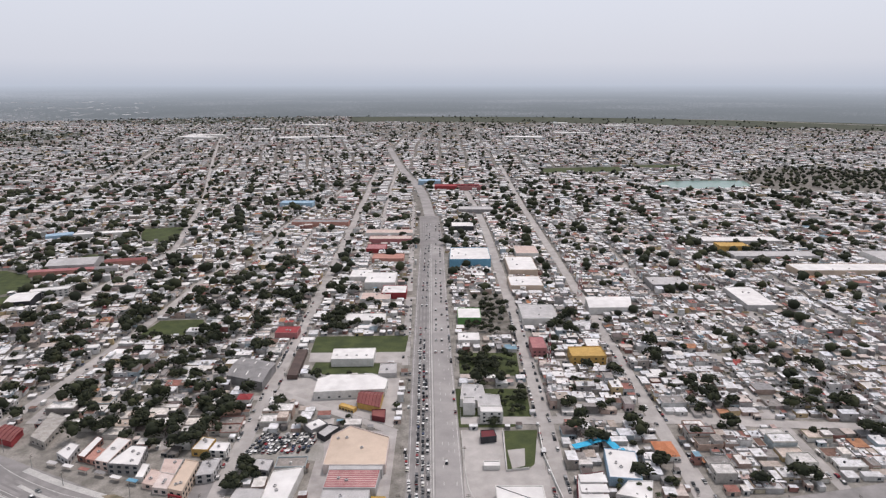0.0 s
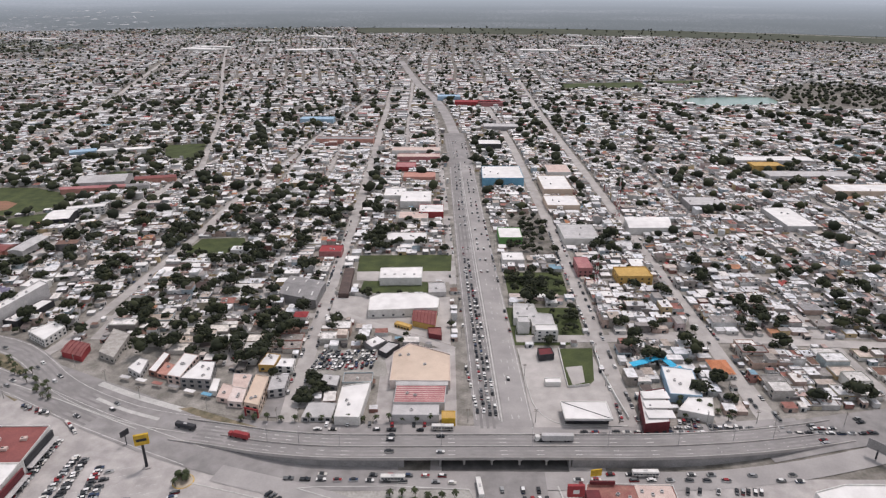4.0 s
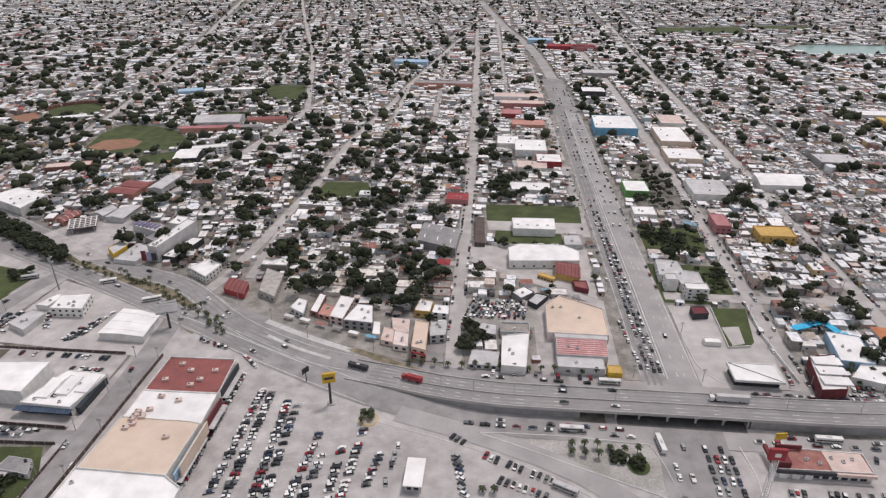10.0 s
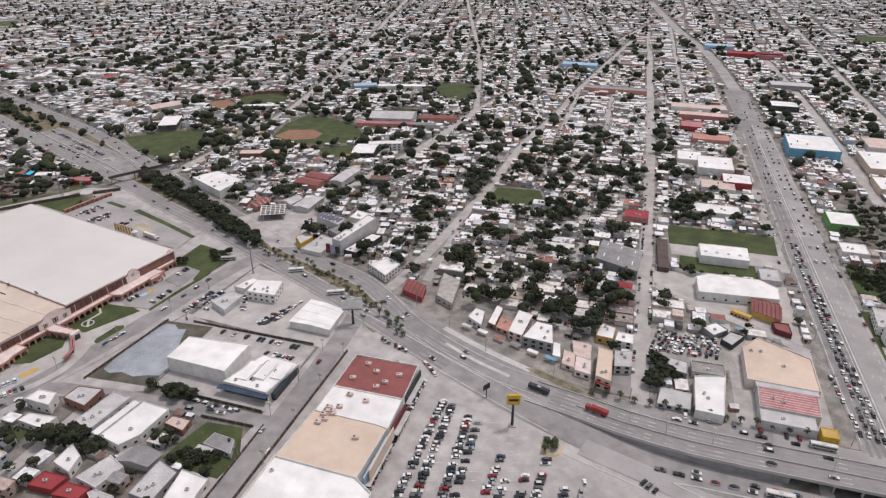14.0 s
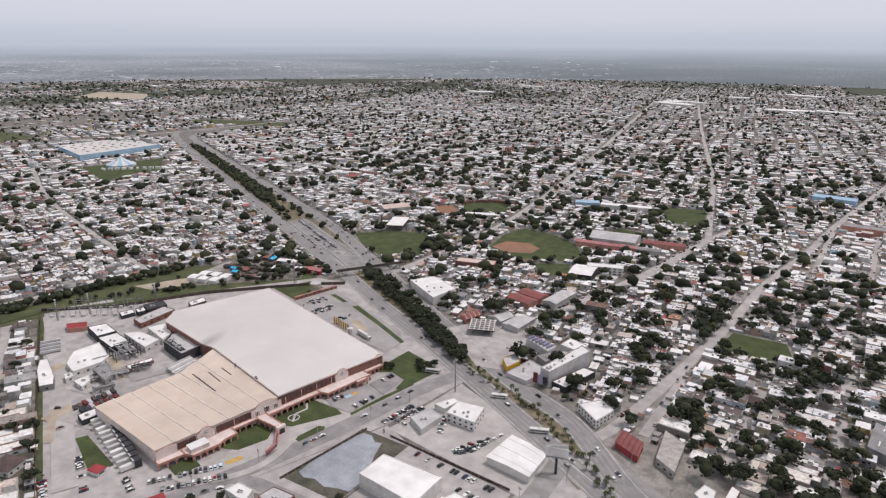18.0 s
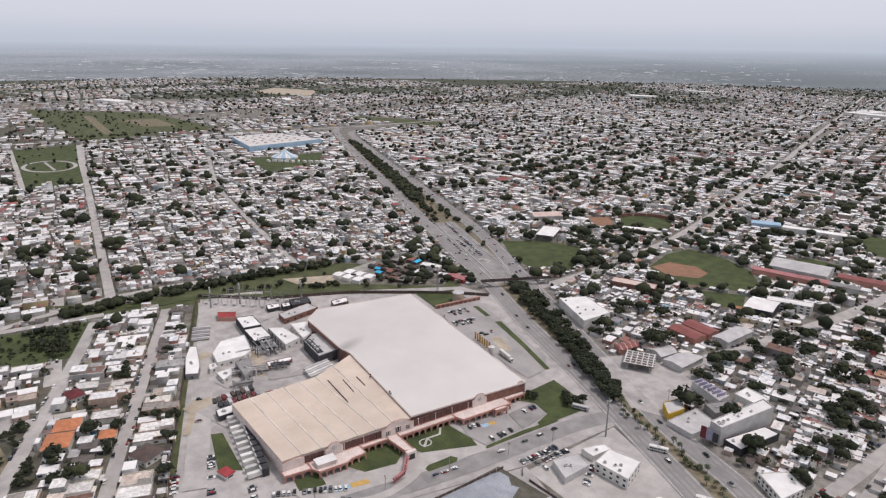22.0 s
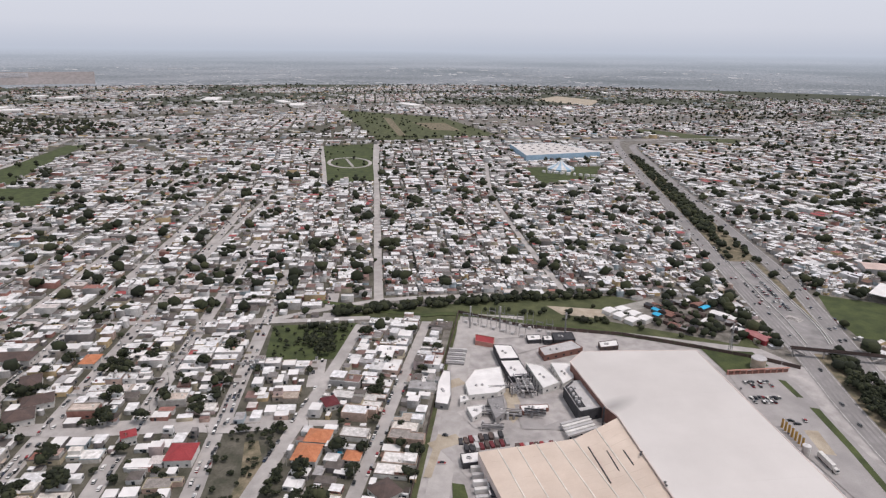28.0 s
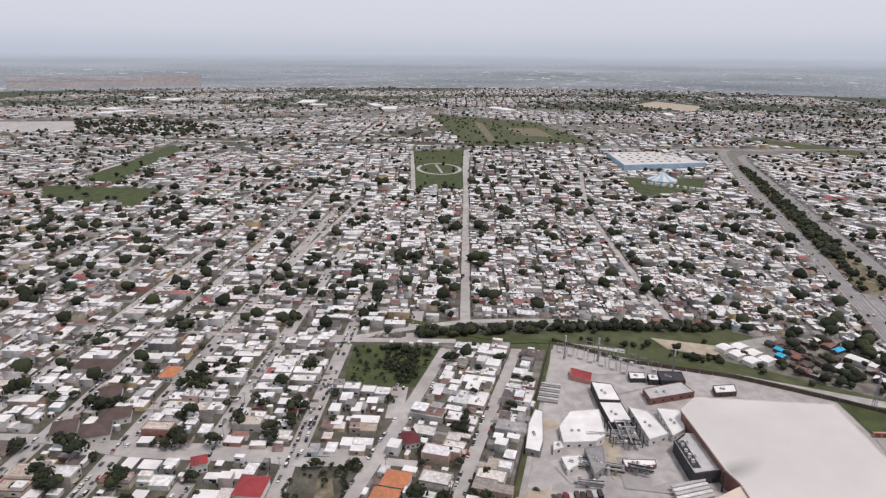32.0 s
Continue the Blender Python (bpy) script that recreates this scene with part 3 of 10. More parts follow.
def strip(name, line, width, material="street", z=None, label="", code=1, margin=0.0, category="road"):
    """A road along a line."""
    left, right = band(line, width)
    if z is None:
        LEVEL[0] += 0.004
        z = LEVEL[0]
    bm = bmesh.new()
    a = [bm.verts.new((*p, z)) for p in left]
    b = [bm.verts.new((*p, z)) for p in right]
    for i in range(len(a) - 1):
        bm.faces.new((a[i], b[i], b[i + 1], a[i + 1]))
    bmesh.ops.recalc_face_normals(bm, faces=bm.faces)
    ob = tagged(new(name, mesh_of(name, bm, M[material])), label or "worn pale concrete city street", category, kind="structure")
    l, r = band(line, width + 2 * margin)
    for i in range(len(l) - 1):
        if code:
            fill([l[i], r[i], r[i + 1], l[i + 1]], code)
        fill([left[i], right[i], right[i + 1], left[i + 1]], None, z)
    return ob


def patch(name, pts, material, label, code=2, z=None, category="ground"):
    """A flat piece of ground on an outline."""
    if z is None:
        LEVEL[0] += 0.004
        z = LEVEL[0]
    bm = bmesh.new()
    f = bm.faces.new([bm.verts.new((*p, z)) for p in ccw(list(pts))])
    ob = tagged(new(name, mesh_of(name, bm, M[material])), label, category, kind="structure")
    fill(pts, code, z)
    return ob

# ---- the ground, out to the far haze ----
gb = bmesh.new()
bmesh.ops.create_circle(gb, cap_ends=True, segments=96, radius=4990)
bmesh.ops.translate(gb, verts=gb.verts, vec=(-150, 50, 0))
tagged(new("ground", mesh_of("ground", gb, M["yard"])), "grey-brown dusty earth and yards of a flat city", "ground", kind="structure")

# glowing, rising far land that closes the view, haze painted in by height
haze = bpy.data.materials.new("glowing_haze_land")
haze.use_nodes = True
hn, hl = haze.node_tree.nodes, haze.node_tree.links
hp = hn["Principled BSDF"]
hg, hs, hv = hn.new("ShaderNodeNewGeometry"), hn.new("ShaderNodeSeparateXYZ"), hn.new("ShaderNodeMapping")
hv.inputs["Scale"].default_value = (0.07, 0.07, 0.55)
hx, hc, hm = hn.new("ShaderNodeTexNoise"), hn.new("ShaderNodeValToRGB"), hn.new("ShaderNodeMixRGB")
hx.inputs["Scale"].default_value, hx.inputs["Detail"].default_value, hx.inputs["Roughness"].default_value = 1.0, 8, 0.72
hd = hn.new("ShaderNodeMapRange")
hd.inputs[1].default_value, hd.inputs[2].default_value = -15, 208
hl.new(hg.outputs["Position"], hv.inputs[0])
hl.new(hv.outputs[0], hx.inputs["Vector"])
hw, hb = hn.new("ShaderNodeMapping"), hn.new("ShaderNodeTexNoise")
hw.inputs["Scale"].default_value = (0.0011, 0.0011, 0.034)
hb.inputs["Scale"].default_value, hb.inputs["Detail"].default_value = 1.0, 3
hsum = hn.new("ShaderNodeMath")
hsum.operation = "MULTIPLY_ADD"
hsum.inputs[1].default_value = 0.55
hl.new(hg.outputs["Position"], hw.inputs[0])
hl.new(hw.outputs[0], hb.inputs["Vector"])
hl.new(hb.outputs["Fac"], hsum.inputs[0])
hl.new(hx.outputs["Fac"], hsum.inputs[2])
hoff = hn.new("ShaderNodeMath")
hoff.operation = "SUBTRACT"
hoff.inputs[1].default_value = 0.275
hl.new(hsum.outputs[0], hoff.inputs[0])
# more built-up land towards the west
hwest, hadd = hn.new("ShaderNodeMapRange"), hn.new("ShaderNodeMath")
hwest.inputs[1].default_value, hwest.inputs[2].default_value = -1800, -4300
hwest.inputs[3].default_value, hwest.inputs[4].default_value = -0.03, 0.10
hl.new(hg.outputs["Position"], hs.inputs[0])
hl.new(hs.outputs["X"], hwest.inputs[0])
hl.new(hoff.outputs[0], hadd.inputs[0])
hl.new(hwest.outputs[0], hadd.inputs[1])
hl.new(hadd.outputs[0], hc.inputs[0])
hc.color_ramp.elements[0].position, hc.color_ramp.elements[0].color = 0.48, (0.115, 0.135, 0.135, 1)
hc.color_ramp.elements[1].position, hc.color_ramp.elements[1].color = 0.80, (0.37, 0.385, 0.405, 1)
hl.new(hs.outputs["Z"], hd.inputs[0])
# distance haze as colour: mixed in more strongly towards the top edge
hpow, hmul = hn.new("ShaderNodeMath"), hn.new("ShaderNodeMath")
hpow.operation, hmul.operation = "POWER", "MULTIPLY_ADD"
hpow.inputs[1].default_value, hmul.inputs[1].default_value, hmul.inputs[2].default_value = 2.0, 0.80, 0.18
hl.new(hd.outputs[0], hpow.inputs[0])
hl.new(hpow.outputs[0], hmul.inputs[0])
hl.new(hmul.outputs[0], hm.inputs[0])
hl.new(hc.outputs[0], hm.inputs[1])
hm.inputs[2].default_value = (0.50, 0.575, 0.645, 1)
# emission only: the sheet glows by itself and takes no light
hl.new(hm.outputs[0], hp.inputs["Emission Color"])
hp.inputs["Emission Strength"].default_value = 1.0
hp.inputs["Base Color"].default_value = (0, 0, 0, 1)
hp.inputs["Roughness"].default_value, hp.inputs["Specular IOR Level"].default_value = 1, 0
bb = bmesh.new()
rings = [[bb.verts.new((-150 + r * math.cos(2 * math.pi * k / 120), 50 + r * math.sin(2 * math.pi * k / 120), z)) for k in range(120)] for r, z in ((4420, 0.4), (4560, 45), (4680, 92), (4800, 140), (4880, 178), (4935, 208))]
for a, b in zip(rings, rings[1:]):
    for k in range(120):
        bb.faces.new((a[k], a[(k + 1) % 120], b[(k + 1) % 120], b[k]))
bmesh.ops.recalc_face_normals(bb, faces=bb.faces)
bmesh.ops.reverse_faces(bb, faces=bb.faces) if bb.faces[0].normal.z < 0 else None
tagged(new("backdrop", mesh_of("backdrop", bb, haze)), "far plain backdrop that glows, haze put into its colour", "backdrop", kind="structure")



def far_slope(name, a0, a1, s0, s1, material, label):
    """A field on the rising far land, between two bearings."""
    def at(a, s):
        k = min(int(s), 1)
        r, z = ((4420, 0.4), (4560, 45), (4680, 92))[k], ((4420, 0.4), (4560, 45), (4680, 92))[k + 1]
        q, f = r[0] + (z[0] - r[0]) * (s - k) - (9 if name == "ground_ploughed_field" else 13), s - k
        return -150 + q * math.cos(radians(a)), 50 + q * math.sin(radians(a)), r[1] + (z[1] - r[1]) * f + 1.5
    fb = bmesh.new()
    for k in range(6):
        b, c = a0 + (a1 - a0) * k / 6, a0 + (a1 - a0) * (k + 1) / 6
        cuts = (s0, 1.0, s1) if s0 < 1 < s1 else (s0, s1)
        for lo, hi in zip(cuts, cuts[1:]):
            fb.faces.new([fb.verts.new(at(*p)) for p in ((b, lo), (c, lo), (c, hi), (b, hi))])
    bmesh.ops.remove_doubles(fb, verts=fb.verts, dist=0.01)
    bmesh.ops.recalc_face_normals(fb, faces=fb.faces)
    return tagged(new(name, mesh_of(name, fb, M[material])), label, "ground", kind="structure")


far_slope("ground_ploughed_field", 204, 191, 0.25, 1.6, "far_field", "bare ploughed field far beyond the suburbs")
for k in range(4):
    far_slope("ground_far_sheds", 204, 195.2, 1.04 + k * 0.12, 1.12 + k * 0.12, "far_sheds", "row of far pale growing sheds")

# ---- greens and open ground first, so that streets lie on top ----
patch("ground_north_yards", [(-300, 340), (-130, 298), (900, 296), (900, 900), (-330, 900)], "pale_yard", "pale dusty yards and lanes between houses", 0, z=0.006)
# darker ground between house rows: the courtyards' shade is in its colour
patch("ground_south_west_yards", [(-470, 12), (-560, 56), (-622, 84), (-694, 117), (-780, 154), (-826, 160), (-840, 400), (-1200, 560), (-2000, 600), (-2700, 300), (-2760, -700), (-2400, -1400), (-1500, -1500), (-500, -700), (-420, -200)], "weeds_and_shade", "dark courtyards between house rows, their shade in the ground colour", 0, z=0.005)
patch("ground_north_west_yards", [(-800, 640), (-1690, 1010), (-1720, 1420), (-2300, 2050), (-1500, 2300), (-900, 1500)], "weeds_and_shade", "dark courtyards between house rows, their shade in the ground colour", 0, z=0.005)
patch("ground_gate_yards", [(-780, 168), (-694, 130), (-560, 70), (-480, 34), (-480, 118), (-546, 148), (-640, 182), (-764, 230)], "weeds_and_shade", "dark courtyards between house rows, their shade in the ground colour", 0, z=0.0055)
patch("ground_underpass", [(-44, 236), (44, 236), (44, 297), (-44, 297)], "lot", "worn grey asphalt under and beside a bridge", 2, z=0.007)
patch("ground_field", [(-566, 654), (-580, 715), (-574, 753), (-530, 752), (-492, 733), (-466, 700), (-466, 668), (-502, 644), (-540, 640)], "grass", "green baseball field with a clay infield", 2)
patch("ground_infield", [(-566, 662), (-562, 690), (-535, 700), (-516, 690), (-514, 668), (-540, 652)], "clay", "red clay infield of the ball field", 2)
patch("ground_court", [(-469, 985), (-412, 1000), (-386, 904), (-433, 892)], "grass", "green football pitch beside the street", 2)
patch("ground_pitch", [(-735, 600), (-700, 640), (-660, 655), (-622, 604), (-612, 575), (-640, 551), (-690, 570)], "grass", "mown green sports field by the boulevard", 2)
patch("ground_stadium", [(-715, 815), (-675, 877), (-631, 805), (-677, 761)], "grass", "small walled green playing field", 2)
patch("ground_stadium_clay", [(-722, 800), (-700, 775), (-680, 758), (-705, 745), (-740, 775)], "clay", "bare red earth beside the small field", 2)
patch("ground_school_lawn", [(-500, 770), (-470, 830), (-430, 830), (-450, 760)], "grass", "lawn of a school yard", 2)
patch("ground_green_strip", [(-804, 135), (-800, 300), (-783, 402), (-700, 470), (-635, 455), (-760, 245), (-772, 200)], "drygrass", "wild grass along a drainage channel", 3)
patch("ground_school_green", [(-494, 638), (-461, 660), (-447, 626), (-471, 603)], "grass", "lawn beside a ball field", 2)
patch("ground_track", [(-775, 330), (-752, 335), (-725, 385), (-700, 440), (-715, 445), (-745, 395)], "sand", "bare pale earth track in the grass", 2)
patch("ground_settlement", [(-768, 436), (-756, 388), (-742, 372), (-728, 368), (-705, 395), (-660, 446), (-684, 478), (-752, 486)], "yard", "trodden earth among sheds", 4)
patch("ground_settlement_yard", [(-766, 436), (-757, 390), (-744, 404), (-750, 430)], "ground", "bare pale yard before sheds", 2)
patch("ground_empty_lot", [(-792, 86), (-780, 156), (-717, 129), (-726, 77)], "grass", "overgrown green empty lot", 3)
patch("ground_scrub", [(-641, 52), (-634, 88), (-566, 82), (-560, 40)], "weeds_and_shade", "overgrown scrubby lot of dry earth", 3)
patch("ground_scrub_path", [(-622, 64), (-622, 72), (-600, 74), (-572, 72), (-562, 62), (-562, 54), (-590, 62)], "scrub", "bare trodden earth across an overgrown lot", 3)
patch("ground_park_west", [(-1379, 192), (-1836, 231), (-1849, 358), (-1391, 278)], "grass", "long green park with a round path", 3)
patch("ground_circus", [(-1459, 587), (-1437, 752), (-1314, 672), (-1296, 560)], "grass", "green showground round a circus tent", 3)
patch("ground_far_meadow", [(-2766, 380), (-2441, 700), (-1934, 720), (-1910, 380)], "drygrass", "wide open meadow beyond the houses", 3)
patch("ground_meadow_track", [(-2480, 500), (-2440, 520), (-1990, 470), (-1990, 450)], "scrub", "bare track across a meadow", 2)
patch("ground_meadow_bare", [(-2300, 560), (-2270, 660), (-2060, 650), (-2100, 575)], "scrub", "patch of bare earth in a meadow", 2)
patch("ground_green_long", [(-1524, -400), (-1969, -350), (-1969, -310), (-1500, -325)], "grass", "long green belt between housing blocks", 3)
patch("ground_green_oval", [(-1490, -440), (-1445, -230), (-1312, -233), (-1390, -400)], "grass", "green sports ground among houses", 3)
patch("ground_pond_west", [(-2600, -1400), (-2585, -805), (-2311, -686), (-2286, -1200)], "concrete", "pale flat reservoir far away", 2)
patch("lake", [(477, 1440), (520, 1490), (600, 1500), (700, 1500), (690, 1420), (638, 1385), (560, 1372), (500, 1372)], "water", "still green town lake", 2, category="water")
patch("ground_lake_wood", [(700, 1340), (1150, 1300), (1250, 1600), (900, 1720), (700, 1560)], "yard", "dark wooded land beside the lake", 4)
patch("ground_north_meadow", [(250, 1620), (460, 1640), (480, 1760), (260, 1720)], "grass", "green meadow among far houses", 3)
patch("ground_north_meadow", [(520, 1720), (640, 1730), (660, 1800), (530, 1790)], "grass", "green meadow among far houses", 3)
patch("ground_far_plain", [(-150 + r * math.cos(radians(a)), 50 + r * math.sin(radians(a))) for r, aa in ((3790, (46, 56, 64, 72, 80, 90, 96)), (4450, (96, 90, 80, 72, 64, 56, 46))) for a in aa], "far_scrub", "dark scrubby plain beyond the last houses", 4)
strip("road_highway", [(1500, 4150), (1900, 3950), (2360, 3487), (2600, 3200)], 26, "street", label="pale highway across the far plain", code=1)
patch("ground_far_scrub", [(-150 + r * math.cos(radians(a)), 50 + r * math.sin(radians(a))) for r, aa in ((2950, range(97, 226, 6)), (4450, range(223, 96, -6))) for a in aa], "far_scrub", "dry green land between scattered suburbs", 0)
patch("ground_bare_field", [(-3350, 1560), (-3050, 1640), (-2780, 1450), (-3120, 1330)], "sand", "pale bare field between far houses", 2)
patch("ground_canal_meadow", [(-1998, 1120), (-1980, 1210), (-1720, 1330), (-1640, 1240)], "drygrass", "long meadow beside a far canal", 3)
patch("ground_lot_grass", [(-112, 505), (-32, 508), (-31, 545), (-114, 542)], "grass", "green empty lot behind a wall", 2)
patch("ground_lot_paving", [(-110, 488), (-33, 486), (-32, 508), (-112, 506)], "concrete", "pale concrete yard round a warehouse", 2)
patch("ground_hall_court", [(-124, 461), (-95, 456), (-60, 456), (-33, 458), (-33, 384), (-60, 400), (-92, 417), (-122, 436)], "concrete", "pale concrete court beside a white hall", 2)
patch("ground_lot_lawn", [(-104, 487), (-51, 485), (-50, 463), (-105, 465)], "grass", "overgrown strip of grass by a warehouse", 2)
patch("ground_gas_station", [(12, 296), (64, 296), (60, 378), (37, 381), (12, 381)], "concrete", "pale concrete forecourt of a filling station", 2, z=0.012)
patch("ground_corner_lawn", [(40, 380), (62, 381), (55, 342), (51, 337), (38, 335)], "grass", "fenced green corner lot with a slab", 2, z=0.018)
patch("ground_slab", [(40, 357), (51, 359), (49, 340), (41, 337)], "concrete", "bare concrete slab in the grass", 2, z=0.0215)
patch("ground_shop_lawn", [(8, 384), (45, 384), (60, 392), (62, 440), (8, 440)], "grass", "lawn and hedge round a white villa", 3)
patch("ground_green_block", [(20, 540), (64, 540), (64, 660), (30, 660)], "yard", "tree-filled block behind shops", 4)
patch("ground_store", [(-76, 292), (-30, 292), (-30, 380), (-78, 380)], "lot", "grey forecourt of a store", 2)
patch("ground_junkyard", [(-124, 376), (-78, 377), (-72, 345), (-119, 345)], "ground", "dusty yard of a scrap car dealer", 2)
patch("ground_factory", [(-518, 138), (-647, 190), (-780, 246), (-648, 458), (-600, 470), (-440, 396), (-404, 380), (-412, 300), (-446, 180), (-470, 130)], "lot", "pale concrete works yard", 2)
patch("ground_green_square", [(13, 462), (60, 462), (62, 506), (13, 506)], "grass", "green lot with trees behind shops", 3)
patch("ground_south_paving", [(-312, 110), (36, 110), (36, 236), (-20, 250), (-120, 262), (-180, 280), (-240, 308), (-300, 345), (-312, 345)], "lot", "worn grey paving between shops and roads", 2)
patch("ground_mall", [(-240, 150), (-236, 292), (-195, 272), (-150, 252), (-60, 208), (-30, 150)], "lot", "wide grey car park of a shopping centre", 2)
patch("ground_mall_back", [(-292, 150), (-292, 300), (-240, 305), (-240, 150)], "lot", "service yard along a shopping centre", 2)
patch("ground_restaurant", [(20, 150), (20, 252), (60, 256), (330, 256), (330, 150)], "lot", "grey car park round a restaurant", 2)
ISLAND = [(-108, 247.6), (-98, 248.6), (-62, 249.4), (-25, 247.4), (-20.5, 235), (-16.5, 212), (-60, 229), (-90, 241)]
patch("ground_triangle", ISLAND, "ground", "triangular traffic island of dry earth", 2)
patch("ground_hall_yard", [(-408, 298), (-404, 372), (-345, 352), (-312, 333), (-306, 292)], "concrete", "pale concrete yard of a sales hall", 2)
patch("ground_front_paving", [(-446, 180), (-411, 300), (-383, 292), (-384, 226), (-425, 208)], "lot", "grey paving beside a street", 2)
patch("ground_flooded_lot", [(-423, 226), (-421, 288), (-386, 291), (-384, 230)], "weeds_and_shade", "weedy edge of a flooded building lot", 2)
patch("ground_wet_slab", [(-417, 285), (-411, 286), (-405, 282), (-401, 284), (-396, 272), (-392, 265), (-390, 255), (-385, 249), (-385, 240), (-392, 238), (-399, 234.5), (-408, 236), (-414, 233), (-420, 235), (-421.5, 250), (-420, 262), (-420.5, 276)], "puddle", "bare slab with shallow rainwater", 2)
patch("ground_garden", [(-341, 188), (-339, 203), (-336, 216), (-316, 218), (-306, 200), (-308, 185), (-329, 186)], "grass", "walled garden lawn", 3)
patch("ground_corner_garden", [(-436, 170), (-433.5, 182), (-418, 183), (-416, 175)], "grass", "small lawn between houses", 3)
patch("ground_lot_green", [(-275, 545), (-271, 582), (-231, 586), (-219, 552), (-261, 538)], "grass", "green empty lot among houses", 3)
patch("ground_bank_yard", [(-382, 232), (-384, 292), (-314, 292), (-312, 232)], "lot", "asphalt yard round a bank and a store", 2)

# ---- streets and avenues ----
strip("road_avenue_north", smooth([(-22, 1075), (-48, 1370), (-110, 1720), (-190, 2300)], 4), 18, "road", label="far stretch of a grey avenue", margin=2)
AVENUE = [(-4, 240), (-4, 294), (-6.5, 405), (-9, 500), (-12, 652), (-16, 889), (-24, 1085)]
strip("road_avenue", AVENUE, 33, "avenue", label="wide grey avenue that runs straight north", margin=3)
strip("road_lane_east", [(4, 296), (2, 405), (-0.5, 500), (-3.5, 652), (-8, 889)], 15.5, "road", label="paler concrete carriageway of the avenue", code=0)
for name, line, w in (
        ("street_a", [(-125, 296), (-128, 420), (-131, 582), (-138, 855), (-153, 1218), (-158, 1408)], 10),
        ("street_b", [(66, 296), (70, 489), (68, 776), (63, 1074), (40, 1500)], 11),
        ("street_c", [(143, 296), (145, 467), (147, 645), (147, 929), (148, 1270), (160, 1800)], 10),
        ("street_d", [(-303, 364), (-293, 400), (-279, 584), (-275, 728), (-258, 878), (-249, 1021), (-200, 1500)], 8.5),
        ("street_e", [(-440, 432), (-419, 489), (-397, 596), (-380, 690), (-367, 851)], 12.5),
        ("street_e_north", [(-367, 851), (-400, 980), (-475, 1266), (-627, 1743), (-800, 2300), (-1100, 3300)], 8),
        ("street_e_east", [(-367, 851), (-329, 1042), (-267, 1288), (-179, 1748)], 7),
        ("street_f", [(-618, 470), (-597, 537), (-603, 718), (-627, 867), (-714, 1238), (-868, 1805), (-1050, 2500), (-1400, 3800)], 11),
        ("street_diagonal", [(-124, 436), (-94, 415), (-71, 402), (-51, 390), (-31, 378)], 7),
        ("street_cross_a", [(12, 393), (63, 393), (159, 393), (420, 372)], 10),
        ("street_west_main", [(-823, 182), (-1556, 312), (-1848, 370)], 9),
        ("street_west_second", [(-796, 361), (-1200, 435), (-1527, 538)], 7),
        ("street_canal_front", [(-800, 66), (-826, 182), (-812, 290)], 8),
        ("street_r_one", [(-775, 158), (-694, 123), (-622, 90), (-560, 62), (-480, 28)], 9),
        ("street_r_seven", [(-1325, 101), (-975, 11)], 7),
        ("street_r_cross", [(-690, -150), (-681, -96), (-661, -45), (-646, 31), (-639, 54), (-635, 96)], 9),
        ("street_cross_b", [(-635, 96), (-628, 120)], 7),
        ("street_cross_c", [(-803, 72), (-788, 168)], 8),
        ("street_mall_side", [(-306, 340), (-303, 300), (-300, 217), (-299, 100)], 13),
        ("street_bank", [(-300, 226), (-430, 214), (-470, 190)], 9),
        ("street_factory_front", [(-468, 120), (-452, 190), (-441, 235), (-434, 268), (-428, 305), (-422, 350), (-413, 380)], 13),
        ("street_gate_row", [(-520, 104), (-575, 128), (-628, 152), (-687, 178), (-765, 213)], 8),
        ("street_far_row", [(-1740, 1700), (-1800, 872), (-2033, -171), (-2214, -776)], 10),
):
    strip("road_" + name, smooth(line, 4), w, "avenue" if name in ("street_factory_front", "street_bank", "street_mall_side") else "street", label="grey asphalt side street" if name in ("street_factory_front", "street_bank", "street_mall_side") else "pale concrete city street")

# the boulevard: two carriageways with a planted strip between
NEAR = [(-60, 255), (-110, 256), (-165, 270), (-232, 300), (-290, 330), (-352, 360), (-405, 384), (-462, 410), (-552, 447), (-628, 482), (-783, 546), (-1000, 640), (-1360, 792), (-1695, 940), (-1780, 1010), (-1740, 1100)]
FAR = [(-60, 289), (-120, 290), (-175, 296), (-215, 306), (-265, 332), (-318, 374), (-378, 397), (-456, 435), (-560, 491), (-632, 528), (-770, 600), (-900, 654), (-1124, 742), (-1380, 845), (-1645, 955), (-1700, 1010), (-1690, 1080)]
strip("median", smooth([(a[0] / 2 + b[0] / 2, a[1] / 2 + b[1] / 2) for a, b in zip(NEAR[4:14], FAR[4:14])], 4), 34, "scrub", label="dry planted strip between two carriageways", code=4)
strip("road_junction", smooth([(-110, 275), (-170, 286), (-230, 312), (-300, 345)], 4), 36, "avenue", label="grey asphalt where ramps and side roads meet", code=1)
strip("road_frontage", smooth([(-130, 290), (-60, 290), (20, 289), (66, 289.3), (100, 291.6), (133, 296), (160, 298.5)], 3), 13, "road", label="side road along an overpass", margin=2)
strip("road_main_east", smooth([(128, 281), (148, 286), (172, 292), (200, 297.5), (225, 302.5), (260, 311), (340, 336), (480, 380)], 3), 27, "avenue", label="grey asphalt main road that bends away east", margin=2)
strip("road_frontage", smooth([(-130, 254), (-60, 254), (60, 254), (100, 255.5), (135, 261), (165, 268), (206, 279.5), (260, 296), (340, 320)], 3), 13, "road", label="side road along an overpass", margin=2)
strip("road_near_carriageway", smooth(NEAR, 4), 17, "avenue", label="grey asphalt carriageway of a boulevard", margin=2)
